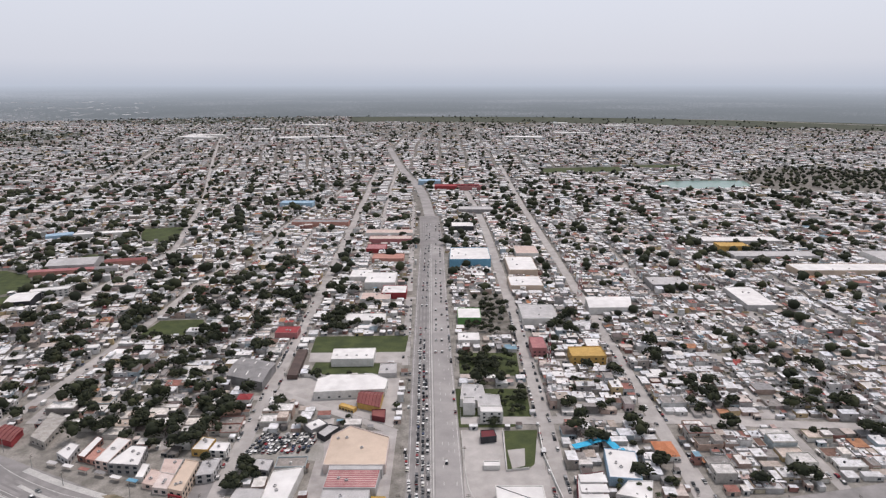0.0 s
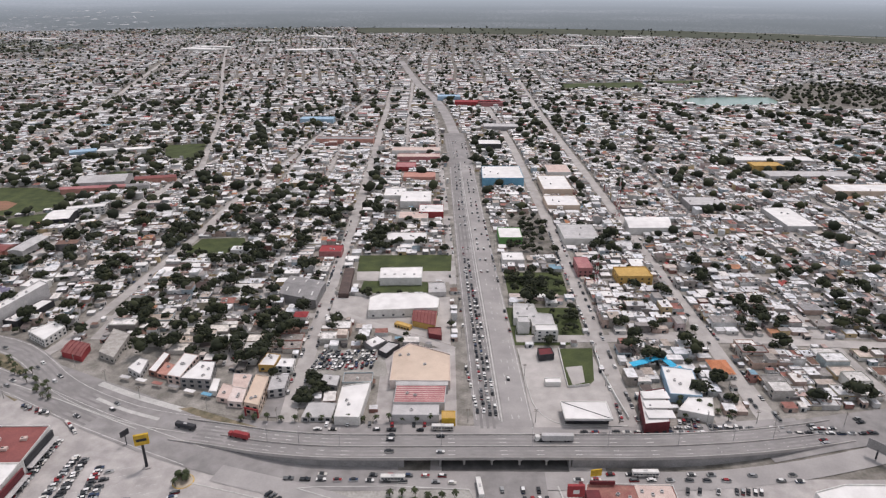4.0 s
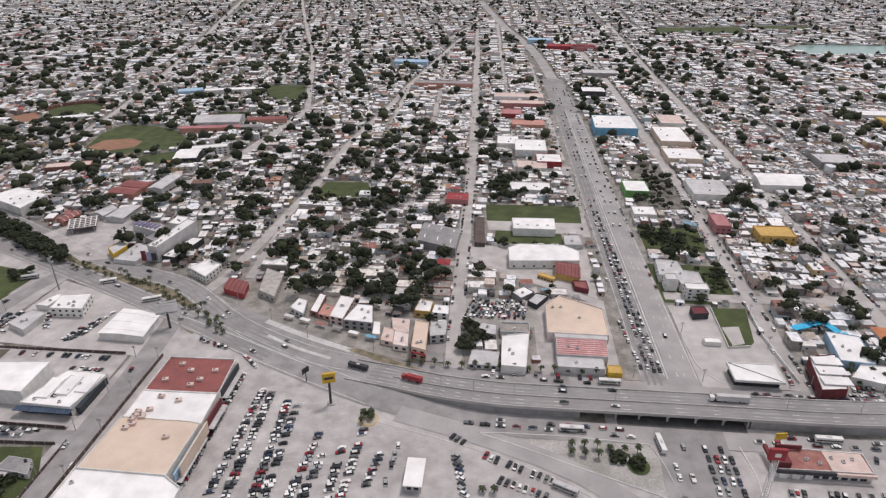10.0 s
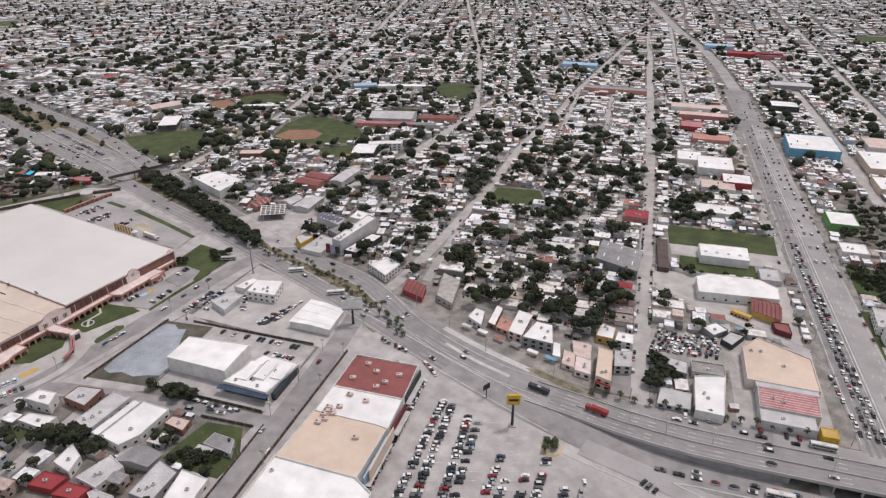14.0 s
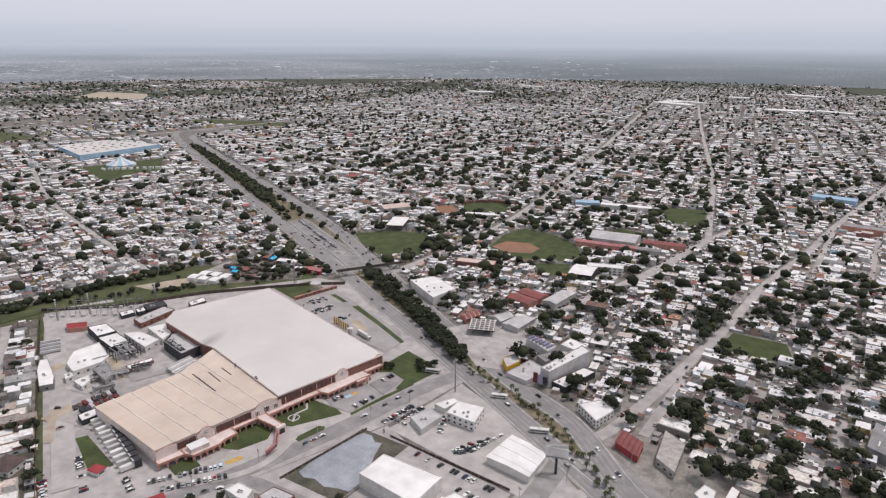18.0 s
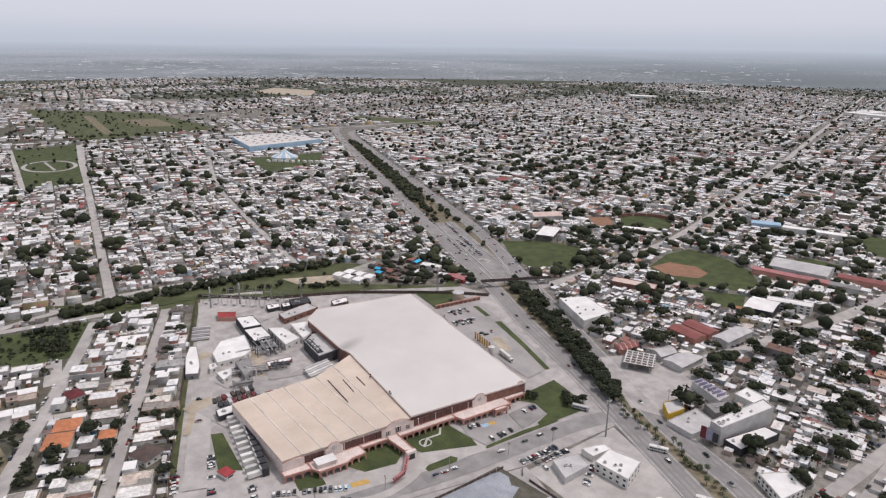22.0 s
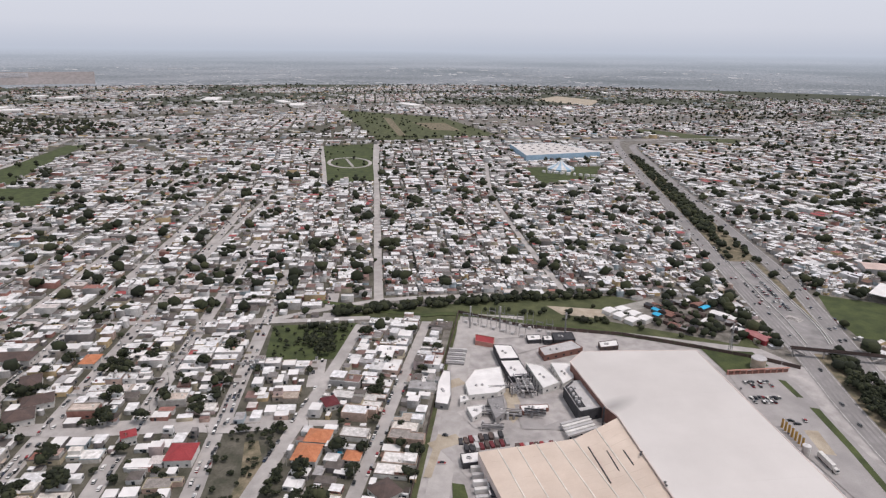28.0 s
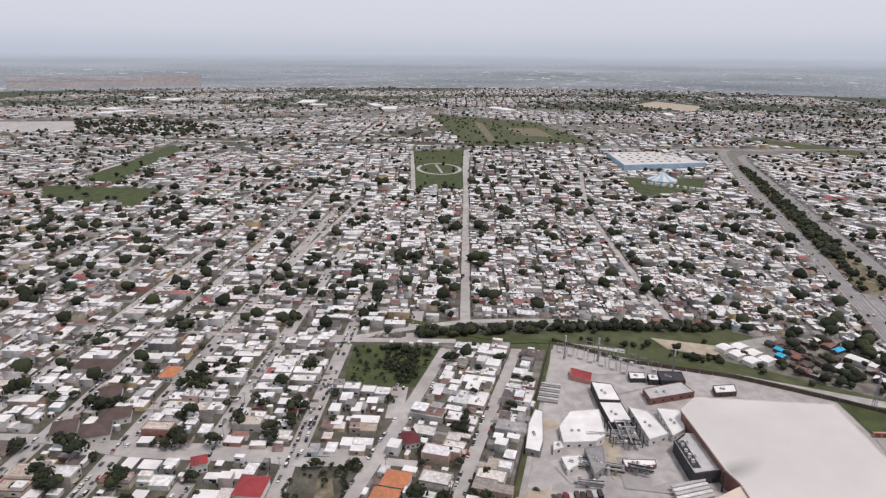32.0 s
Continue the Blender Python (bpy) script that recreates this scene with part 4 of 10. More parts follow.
strip("road_far_carriageway", smooth(FAR, 4), 17, "avenue", label="grey asphalt carriageway of a boulevard", margin=2)
strip("road_plaza", [(-626, 502), (-700, 536), (-790, 574), (-840, 596)], 30, "avenue", label="wide grey paved square on the boulevard", code=1)
strip("road_south", [(-4, 262), (-6, 212), (-2, 120)], 34, "avenue", label="grey asphalt road that passes under the bridge", margin=2)
# dark strip in place of the shade under the deck
strip("road_under_bridge", [(-38.3, 270.3), (25.4, 270.3)], 20.4, "under", label="asphalt under a bridge with its shade in the colour", code=1)
strip("road_slip", smooth([(-150, 258), (-104, 244), (-62, 226), (-34, 205)], 5), 12, "road", label="slip road along a traffic island", code=1)

for ln in (NEAR, FAR):
    for o_ in (-5.4, -1.8, 1.8, 5.4):
        P_ = smooth(ln[3:13], 4)
        l_, r_ = band(P_, abs(o_) * 2)
        strip("road_track", [tuple(p) for p in (l_ if o_ > 0 else r_)], 1.5, "track", label="darker worn wheel track of a boulevard", code=0, category="road")
for o_ in (-12.4, -9.0, -5.6):
    strip("road_track", [(x + o_, y) for x, y in AVENUE[1:]], 1.5, "track", label="darker worn wheel track of an avenue", code=0, category="road")
strip("road_gore", smooth([(-246, 335.5), (-216, 321.2), (-186, 309.5)], 4), 4.2, "kerb", label="pale painted gore between two roads", code=1)
strip("road_gore", smooth([(-240, 320), (-218.3, 308.8), (-196, 300.6)], 4), 2.4, "kerb", label="pale painted gore between two roads", code=1)
patch("bed_frontage", [(-189, 310.6), (-173.2, 302.4), (-156, 296.8), (-139, 291.6), (-139, 294), (-157, 301.4), (-182, 312)], "scrub", "dry planted bed beside a slip road", 3)

# ---- the town: rows of houses along a grid of streets, by district ----
DISTRICTS = [
    # name, turn, origin, street period, lot step, block length, side street, outline
    ("north_east", 0.0, (68, 393), 79.0, 10.8, 96.0, 9.0, [(12, 296), (2900, 296), (2900, 4500), (-300, 4500), (-260, 2300), (-110, 1720), (-22, 1075), (12, 650)]),
    ("north_mid", 2.0, (-128, 420), 50.0, 10.5, 110.0, 8.0, [(-30, 296), (-120, 300), (-133, 330), (-230, 384), (-290, 384), (-284, 500), (-250, 1020), (-150, 1800), (-260, 2300), (-110, 1720), (-40, 1075), (-30, 650)]),
    ("north_west", 12.0, (-367, 851), 46.0, 10.8, 115.0, 8.0, [(-303, 372), (-640, 530), (-1690, 965), (-1700, 1400), (-3000, 2600), (-2600, 4400), (-300, 4500), (-260, 2300), (-150, 1800), (-250, 1020), (-285, 500)]),
    ("west", 80.2, (-823, 182), 42.0, 10.5, 150.0, 8.0, [(-790, 410), (-812, 290), (-826, 170), (-1000, 80), (-1400, 60), (-2020, -200), (-1790, 872), (-1700, 925), (-790, 540), (-640, 470)]),
    ("gate", 66.2, (-694, 122), 54.3, 10.5, 260.0, 2.0, [(-780, 168), (-694, 130), (-560, 70), (-480, 34), (-480, 118), (-546, 148), (-640, 182), (-764, 230)]),
    ("south_west", 79.0, (-654, -2), 52.5, 9.6, 159.0, 9.0, [(-470, 12), (-560, 56), (-622, 84), (-694, 117), (-780, 154), (-826, 160), (-1000, 80), (-1400, 60), (-2040, -250), (-2240, -860), (-1500, -1500), (-500, -700), (-420, -200)]),
    ("far_west", 79.0, (-2300, 0), 46.0, 12.0, 180.0, 9.0, [(-2050, -150), (-1750, 1370), (-1700, 1400), (-3000, 2600), (-4400, 2400), (-4500, -1300), (-2600, -1700), (-2240, -800)]),
    ("mid", 0.0, (-360, 180), 44.0, 11.0, 90.0, 6.0, [(-310, 100), (-310, 220), (-440, 208), (-460, 100)]),
    ]
nr = np.random.default_rng(11)


def inside(x, y, pts):
    r = np.zeros(x.shape, bool)
    for k in range(len(pts)):
        (xa, ya), (xb, yb) = pts[k - 1], pts[k]
        if ya != yb:
            r ^= ((ya > y) != (yb > y)) & (x < (xb - xa) * (y - ya) / (yb - ya) + xa)
    return r


def clear(x, y, w, d, turn, grow=-0.9):
    """Whether a rectangle keeps off all that is taken."""
    c, s = np.cos(turn), np.sin(turn)
    ok = np.ones(x.shape, bool)
    for u in (-0.5, 0, 0.5):
        for v in (-0.5, 0, 0.5):
            ok &= code_at(x + c * u * (w + grow) - s * v * (d + grow), y + s * u * (w + grow) + c * v * (d + grow)) == 0
    return ok


def wave(x, y, a, seed):
    """A slow uneven field between 0 and 1."""
    r = np.random.default_rng(seed)
    f = np.zeros(x.shape)
    for _ in range(9):
        t, k, p = r.uniform(0, 6.3), r.uniform(0.5, 2.2) / a, r.uniform(0, 6.3)
        f += np.sin((x * np.cos(t) + y * np.sin(t)) * k * 6.28 + p)
    return 0.5 + f / 9

# ---- the overpass ----
over = base("overpass", -10, 270, 0, 0, "long grey concrete overpass with side walls and railings", "overpass")
DECK = smooth([(-182, 292, 0.06), (-157, 286.6, 0.8), (-137, 280.6, 2.2), (-126, 277.4, 3.4), (-112, 274.4, 4.5), (-97, 272.7, 5.0), (-73, 272.1, 5.35), (-22, 272.7, 5.4), (8, 273, 5.4), (37, 272.8, 5.7), (66, 272.8, 5.9), (91, 274.4, 5.6), (113, 277.7, 4.5), (131, 281.6, 3.1), (148, 286, 1.6), (166, 290.6, 0.5), (180, 294, 0.06)], 3)
DECK = [(x + 10, y - 270, max(z, 0.05)) for x, y, z in DECK]


def ribbon(line, half0, half1, dz0, dz1, ends=True):
    """A bar of rectangular section that follows a line in space."""
    bm, rows = bmesh.new(), []
    for i, p in enumerate(line):
        a, b = Vector(line[max(i - 1, 0)][:2]), Vector(line[min(i + 1, len(line) - 1)][:2])
        d = (b - a).normalized()
        n = Vector((-d.y, d.x))
        zl = p[2] + dz0 if dz0 > -50 else 0.0
        rows.append([bm.verts.new((p[0] + n.x * o, p[1] + n.y * o, z)) for o, z in ((half0, zl), (half1, zl), (half1, p[2] + dz1), (half0, p[2] + dz1))])
    for a, b in zip(rows, rows[1:]):
        for k in range(4):
            bm.faces.new((a[k], a[(k + 1) % 4], b[(k + 1) % 4], b[k]))
    bm.faces.new(rows[0][::-1])
    bm.faces.new(rows[-1])
    bmesh.ops.recalc_face_normals(bm, faces=bm.faces)
    return bm


part("deck", ribbon(DECK, -9.1, 9.1, -0.6, 0.0), M["avenue"], over, "grey asphalt road deck")
for side in (-9.4, 9.0):
    part("parapet_wall", ribbon(DECK, side, side + 0.4, -0.8, 0.9), M["concrete"], over)
part("median_barrier", ribbon(DECK[3:-3], -0.2, 0.2, 0.0, 0.7), M["concrete"], over)
for o in (-6.2, -3.2, 3.2, 6.2):
    for k in range(2, len(DECK) - 3):
        a, b = Vector(DECK[k]), Vector(DECK[k + 1])
        n = max(1, int((b - a).length / 9))
        d = (b - a).normalized()
        side = Vector((-d.y, d.x, 0)).normalized() * o
        for j in range(0, n):
            p = a.lerp(b, (j + 0.2) / n) + side
            lb = bmesh.new()
            add_beam(lb, p + Vector((0, 0, 0.012)), p + d * 3.6 + Vector((0, 0, 0.012)), 0.24)
            for v in lb.verts:
                v.co.z = min(v.co.z, p.z + 0.03 + d.z * 3)
            if k % 2 == 0:
                part("lane_mark", lb, M["line"], over)
            else:
                lb.free()
left_run = [p for p in DECK if p[0] < -28.9]
right_run = [p for p in DECK if p[0] > 35.5]
for o in (-7.6, -4.7, -1.8, 1.8, 4.7, 7.6):
    part("tyre_track", ribbon([(x, y, z + 0.006) for x, y, z in DECK[1:-1]], o - 0.75, o + 0.75, -0.02, 0.0), M["track"], over, "darker worn wheel track")
for o in (-8.8, 8.58):
    part("edge_line", ribbon([(x, y, z + 0.008) for x, y, z in DECK[1:-1]], o, o + 0.22, -0.02, 0.0), M["line"], over, "worn white edge line")
for run in (left_run, right_run):
    for side in (-9.1, 8.7):
        part("retaining_wall", ribbon(run, side, side + 0.4, -99, -0.55), M["grey"], over, "stained concrete retaining wall")
for x in (-29, 36):
    part("abutment", box(x - 0.5, -6.4, 0, x + 0.5, 11.0, 4.82), M["grey"], over)
for x in (-17.0, -3.0, 11.0, 24.5):
    part("pier_cap", box(x - 0.9, -5.6, 3.2, x + 0.9, 11.2, 4.0, 0.1), M["concrete"], over)
    for y in (-4.6, 0.3, 5.2, 10.1):
        part("pier_column", tube(x, y, 0, 3.2, 0.6, n=12), M["concrete"], over)
# girders coloured dark: the shade under the deck is put into them
for y in (-5.2, -2.0, 1.2, 4.4, 7.6, 10.8):
    part("girder", box(-28.4, y - 0.35, 4.0, 35.4, y + 0.35, 4.82), M["dark"], over, "girder in a dark colour for the deck's shade")
fill([(-265, 310), (-170, 270), (-120, 258), (100, 258), (180, 276), (180, 300), (100, 288), (-120, 286), (-215, 312), (-262, 332)], 1)
for k in range(6, len(DECK) - 6):
    p = DECK[k]
    if k % 4 == 0:
        lamp = base("street_lamp", p[0] - 10, p[1] + 270, p[2], 0, "tall grey steel street lamp on a bridge barrier", "street lamp", "bridge lamps")
        part("mast", tube(0, 0, 0.8, 9.5, 0.12, 0.07), M["steel"], lamp)
        for s in (-1, 1):
            arm = bmesh.new()
            add_beam(arm, (0, 0, 9.4), (0, s * 2.2, 9.8), 0.1)
            part("arm", arm, M["steel"], lamp)
            part("lamp_head", box(-0.2, s * 2.2 - 0.45, 9.72, 0.2, s * 2.2 + 0.45, 9.9), M["palegrey"], lamp)

# ---- shopping centre ----
def roof_units(ob, spots, z):
    for k, (x, y) in enumerate(spots):
        u = part("air_conditioner", box(-1.6, -1.1, 0, 1.6, 1.1, 1.5, 0.12), M["peach"], ob, "boxy rooftop air conditioner")
        u.matrix_basis = pose(x, y, z, 0, 0, 4 * k)
        part("fan_grille", tube(-0.6, 0, 1.5, 1.62, 0.55, n=12), M["dark"], u)


c_mall = building("mall_wing", [(-281, 252), (-242, 253), (-244, 282), (-281, 281)], 10.2, "whitewall", "red_metal", "shop wing with dark red metal roof and white rim", "shop", rim=0.9)
roof_units(c_mall, [(-9, 8), (-2, 3), (6, -4), (11, 4), (-12, -6), (3, -9)], 9.45)
c_mall = building("mall_wing", [(-281, 231), (-281, 251.6), (-242, 252.6), (-241, 230)], 10.4, "whitewall", "white", "long shop hall with white roof", "shop", rim=0.6)
roof_units(c_mall, [(-8, 6), (-14, -6), (-14, -9), (-11, -8), (-9, -4), (2, 4)], 9.95)
c_mall = building("mall_wing", [(-283, 197), (-281, 230.6), (-247, 230.6), (-241, 229.6), (-242, 196.4)], 11.2, "whitewall", "tan", "shop hall with tan roof and pale rim", "shop", rim=0.6)
roof_units(c_mall, [(-16, 12), (-16, 6), (-12, 14), (-14, 9), (6, 2)], 10.75)
part("end_wall_panel", box(20.2, -15, 5, 20.9, 14, 11.3), M["tan"], c_mall, "tan end wall panel")
c_mall = building("mall_wing", [(-284, 140), (-283, 196.4), (-242, 196), (-232, 190), (-230, 140)], 12.2, "whitewall", "white", "broad supermarket hall with bright white roof", "shop", rim=1.1, units=4)
for k, (y0, y1, mat) in enumerate(((256, 280, "dark"), (233, 251, "maroon"), (199, 227, "skyblue"))):
    shop = base("storefront", -240.2 - (0 if k else 2.2), (y0 + y1) / 2, 0, 0, "glazed shop front under a painted fascia", "shop front", "shop fronts of the centre")
    part("fascia", box(-0.2, -(y1 - y0) / 2, 5.0, 0.7, (y1 - y0) / 2, 9.0, 0.1), M[mat], shop)
    part("canopy", box(-0.2, -(y1 - y0) / 2, 4.3, 3.2, (y1 - y0) / 2, 4.6), M["palegrey"], shop)
    n = int((y1 - y0) / 4)
    for j in range(n):
        y = -(y1 - y0) / 2 + (j + 0.5) * (y1 - y0) / n
        part("shop_window", box(-0.2, y - 1.6, 0.2, 0.15, y + 1.6, 4.0), M["glass"], shop)
        part("canopy_post", tube(2.9, y, 0, 4.3, 0.14, n=8), M["palegrey"], shop)
wall = base("yard_wall", -293.5, 225, 0, 0, "dark block wall along a side street", "wall")
for k in range(24):
    part("wall_panel", box(-0.15, -75 + k * 6, 0, 0.15, -75 + k * 6 + 5.7, 2.3), M["brown"], wall)
    part("wall_post", box(-0.25, -75 + k * 6 - 0.3, 0, 0.25, -75 + k * 6, 2.6), M["grey"], wall)
booth = base("canopy_kiosk", -135.5, 215, 0, 0, "white roofed drive-through kiosk in the car park", "kiosk")
part("roof", box(-4.3, -8.6, 4.2, 4.3, 8.6, 4.9, 0.12), M["white"], booth)
part("counter_room", box(-3.2, -7, 0, 3.2, 3, 4.2), M["palegrey"], booth)
for x in (-3.8, 3.8):
    for y in (-8, 0, 8):
        part("post", tube(x, y, 0, 4.2, 0.15), M["steel"], booth)
windows(booth, (-3.2, -7.03), (3.2, -7.03), 1.0, 2, 2.0, 1.8)
# tall yellow sign on a mast
sign = base("mast_sign", -186, 262, 0, 20, "yellow square sign high on a dark steel mast", "sign")
part("mast", tube(0, 0, 0, 15, 0.75, 0.6, 10), M["dark"], sign)
part("sign_box", box(-3.4, -0.7, 14.2, 3.4, 0.7, 20.2, 0.15), M["yellow"], sign)
part("logo_bar", box(-2.4, -0.76, 16.5, 2.4, 0.76, 18.0), M["dark"], sign)
part("base_block", box(-1.8, -1.8, 0, 1.8, 1.8, 0.8, 0.1), M["concrete"], sign)

# ---- restaurant with a red roof ----
rest_h = building("restaurant", [(26, 232.5), (71, 233.5), (71.5, 246), (31, 247)], 5.2, "whitewall", "rust", "fast-food restaurant with rusty red roof and maroon front", "restaurant", rim=0.7, units=5, seed=3)
part("fascia", box(-22, -8.6, 3.6, 4, -7.6, 5.4), M["dark"], rest_h)
part("fascia", box(4.1, -8.4, 3.6, 21.5, -7.4, 5.2), M["peach"], rest_h)
part("roof_sheet", box(3.2, -6.6, 4.7, 20.6, 7.0, 4.86), M["peach"], rest_h, "faded peach roof sheet")
for k in range(3):
    part("front_panel", box(-20 + k * 5.5, -8.0, 0.2, -16.5 + k * 5.5, -7.5, 3.4), M["whitewall"], rest_h)
part("fascia", box(-22.6, -8, 3.6, -20.8, 8.2, 5.2), M["maroon"], rest_h)
part("roof_ridge", box(-18, 5.8, 5.2, -6, 6.6, 7.4, 0.1), M["maroon"], rest_h)
part("entrance_tower", box(-21.5, -6, 0, -15, 0, 7.8, 0.2), M["maroon"], rest_h)
windows(rest_h, (-14, -7.35), (19, -7.0), 0.8, 8, 2.8, 2.2)
rs = base("mast_sign", 18.8, 218.8, 0, 0, "red square restaurant sign on a white lattice mast", "sign")
for x, y in ((-1, -1), (1, -1), (1, 1), (-1, 1)):
    b_ = bmesh.new()
    add_beam(b_, (x, y, 0), (x * 0.8, y * 0.8, 23.5), 0.3)
    part("mast_leg", b_, M["whitewall"], rs)
for z in range(1, 23):
    part("mast_rung", box(-0.98, -1.1, z, 0.98, -0.8, z + 0.22), M["whitewall"], rs)
part("sign_box", box(-3.6, -0.8, 23.2, 3.6, 0.8, 29.2, 0.15), M["redpaint"], rs)
part("logo_disc", box(-1.6, -0.9, 24.8, 1.6, 0.9, 27.4, 0.4), M["whitewall"], rs)
ys = base("mast_sign", 36, 251, 0, 10, "small yellow lattice roof sign", "sign")
part("mast", tube(0, 0, 0, 6, 0.25), M["steel"], ys)
for k in range(4):
    part("sign_panel", box(-2.8, -0.25, 6 + k * 1.0, 2.8, 0.25, 6.8 + k * 1.0), M["yellow"], ys)
building("store", [(134, 150), (134, 238), (150, 243), (230, 243), (230, 150)], 9, "whitewall", "white", "large white store hall beside a car park", "shop", rim=0.9, units=4)

# ---- sales hall, bank, warehouse across the side street ----
gable("sales_hall", [(-339, 306), (-338.4, 333), (-312.5, 328), (-311, 305)], 5.0, 0.8, "whitewall", "white", "white metal sales hall with low gable", "hall", ribs=3, rib_mat="white")
building("warehouse", [(-383, 246), (-384, 267), (-345, 271), (-344, 245)], 9.5, "whitewall", "white", "square warehouse with clean white roof", "warehouse", rim=0.5)
bank = building("bank", [(-343, 241), (-335, 269), (-311, 268), (-315, 240)], 6.0, "whitewall", "white", "white bank branch with a glazed dark front", "bank", rim=0.6, units=5)
part("glass_front", box(-16, -14.6, 0.3, 11, -13.9, 4.4), M["glass"], bank)
part("glass_side", box(12.6, -13, 0.3, 15, 12, 4.4), M["glass"], bank)
part("roof_gap", box(-4, -8, 6.0, -2, 10, 6.1), M["dark"], bank)
for k in range(3):
    part("roof_deck", box(-12 + k * 9, -9 + k * 3, 5.5, -5 + k * 9, 7 + k * 2, 6.3 + 0.4 * (k % 2)), M["white"], bank)
for k in range(11):
    part("solar_panel", box(-18 + k * 2.8, -18.4, 4.6, -15.4 + k * 2.8, -14.7, 4.75), M["solar"], bank, "dark blue solar panel")
building("office", [(-384, 327), (-386, 343), (-368, 347), (-363, 328)], 7.0, "whitewall", "white", "small two-storey white office", "office", rim=0.5, units=4, win={"z": (1, 4.2), "step": 4})
building("office", [(-402, 312), (-397, 328), (-386, 325), (-387, 305)], 4.5, "palegrey", "palegrey", "low grey workshop with flat roof", "office", rim=0.4, units=2)
building("office", [(-399, 334), (-393, 348), (-388, 347), (-390, 333)], 4.2, "whitewall", "white", "small white kiosk building", "office", rim=0.4, units=1)
for n_, (x0, y0, x1, y1) in enumerate(((-401, 292, -313, 293.5), (-410, 296, -404, 290), (-383, 231, -312, 231), (-423, 224, -418, 290), (-306.5, 222, -305.5, 160), (-341, 218.5, -310, 220))):
    wl_ = base("yard_wall", x0, y0, 0, math.degrees(math.atan2(y1 - y0, x1 - x0)), "low dark hedge-topped yard wall", "wall")
    L_ = math.hypot(x1 - x0, y1 - y0)
    for k in range(int(L_ / 5)):
        part("wall_panel", box(k * 5 + 0.2, -0.12, 0, k * 5 + 5, 0.12, 1.8), M["brown"], wl_)
        part("wall_post", box(k * 5 - 0.2, -0.2, 0, k * 5 + 0.2, 0.2, 2.1), M["grey"], wl_)

# walled gardens and large houses behind the bank
hut = building("house", [(-326, 200), (-325, 208), (-313, 207), (-309, 198)], 3.4, "palegrey", "grey", "low house with a worn grey slab roof in a walled garden", "house", rim=0.3, win={"z": (0.9,), "step": 5})
part("porch_roof", box(-10, -8.5, 2.4, -1, -3.9, 2.6), M["palegrey"], hut)
part("water_tank", tube(3.5, 2, 3.2, 4.6, 0.7, n=12), M["dark"], hut)
for pts, h, wall_, roof_, lab, units in (
        ([(-433, 196), (-432, 204), (-421, 205), (-417, 196)], 6.4, "whitewall", "white", "two-storey white house on a street corner", 2),
        ([(-425, 184), (-424, 190), (-408, 192), (-409, 183)], 4.2, "whitewall", "white", "white-roofed house beside a lawn", 1),
        ([(-416, 204), (-415.5, 214), (-401, 216), (-400, 202)], 5.4, "brick", "palegrey", "brick-walled house with pale flat roof on a corner", 2),
        ([(-397, 192), (-395, 217), (-383, 216), (-385, 190)], 4.4, "palegrey", "palegrey", "long house under a worn pale slab roof", 3),
        ([(-382, 188), (-379, 214), (-374.5, 214.5), (-377.5, 187)], 4.9, "whitewall", "white", "narrow white roof between two houses", 0),
        ([(-376.5, 187.5), (-373.5, 215), (-357, 214), (-358, 194), (-363, 185)], 4.8, "whitewall", "white", "wide white-roofed house beside a garden", 1),
        ([(-354, 206), (-353, 212), (-342, 212), (-341, 204)], 3.4, "brick", "peach", "small house with reddish walls and pale roof", 1),
        ([(-338, 163), (-338, 184), (-325, 180), (-325, 162)], 4.2, "grey", "palegrey", "long house under a stained grey slab", 3),
        ([(-321, 165), (-324, 182), (-309, 181), (-308, 167)], 4.2, "whitewall", "white", "white flat-roofed house with clean roof", 1),
        ([(-384, 167), (-385, 179), (-375, 174), (-372, 164)], 4.8, "whitewall", "white", "white house with a bright flat roof", 1),
        ([(-367, 163), (-362, 179), (-351, 175), (-354, 161)], 4.4, "whitewall", "palegrey", "house with worn pale roof beside red terraces", 2),
        ([(-356, 158), (-354, 160.5), (-343, 160), (-343, 150)], 3.6, "whitewall", "palegrey", "small pale house in a row", 1)):
    building("house", pts, h, wall_, roof_, lab, "house", rim=0.5, units=units, win={"z": (1.0,), "step": 5})
gable("house", [(-358, 177), (-355, 188), (-340, 187), (-341, 179)], 3.6, 2.0, "palegrey", "grey", "house with a grey tiled pitched roof", "house")
for x0, y0, x1, y1 in ((-370, 152, -357, 160), (-385, 153, -372, 162)):
    building("house", [(x0, y0), (x1, y0 + 1), (x1 + 1, y1), (x0 + 1, y1)], 4.0, "redpaint", "redpaint", "house with bright red painted flat roof", "house", rim=0.4, units=1)

# ---- along the avenue ----
store = building("store", [(-70, 364), (-60, 376), (-33.5, 362), (-33.5, 331.5), (-70, 331.5)], 6.4, "rosewhite", "tan", "big-box store with tan roof", "shop", rim=0.8, units=3, seed=8)
red = building("store", [(-66, 309.2), (-37, 309.2), (-36, 326.6), (-65.5, 326.6)], 6.6, "palegrey", "pink_metal", "shop with faded red roof", "shop", rim=0.5, units=2)
for k in range(9):
    part("roof_sheet", box(-14.2, -8.3 + k * 2.05, 6.26, 14.0, -7.55 + k * 2.05 - 0.42, 6.3), M["rosewhite"], red, "pale worn strip of roofing")
building("store", [(-66, 326.9), (-35, 326.9), (-35, 331.2), (-66, 331.2)], 6.2, "palegrey", "palegrey", "narrow grey-roofed shop between two stores", "shop", rim=0.3)
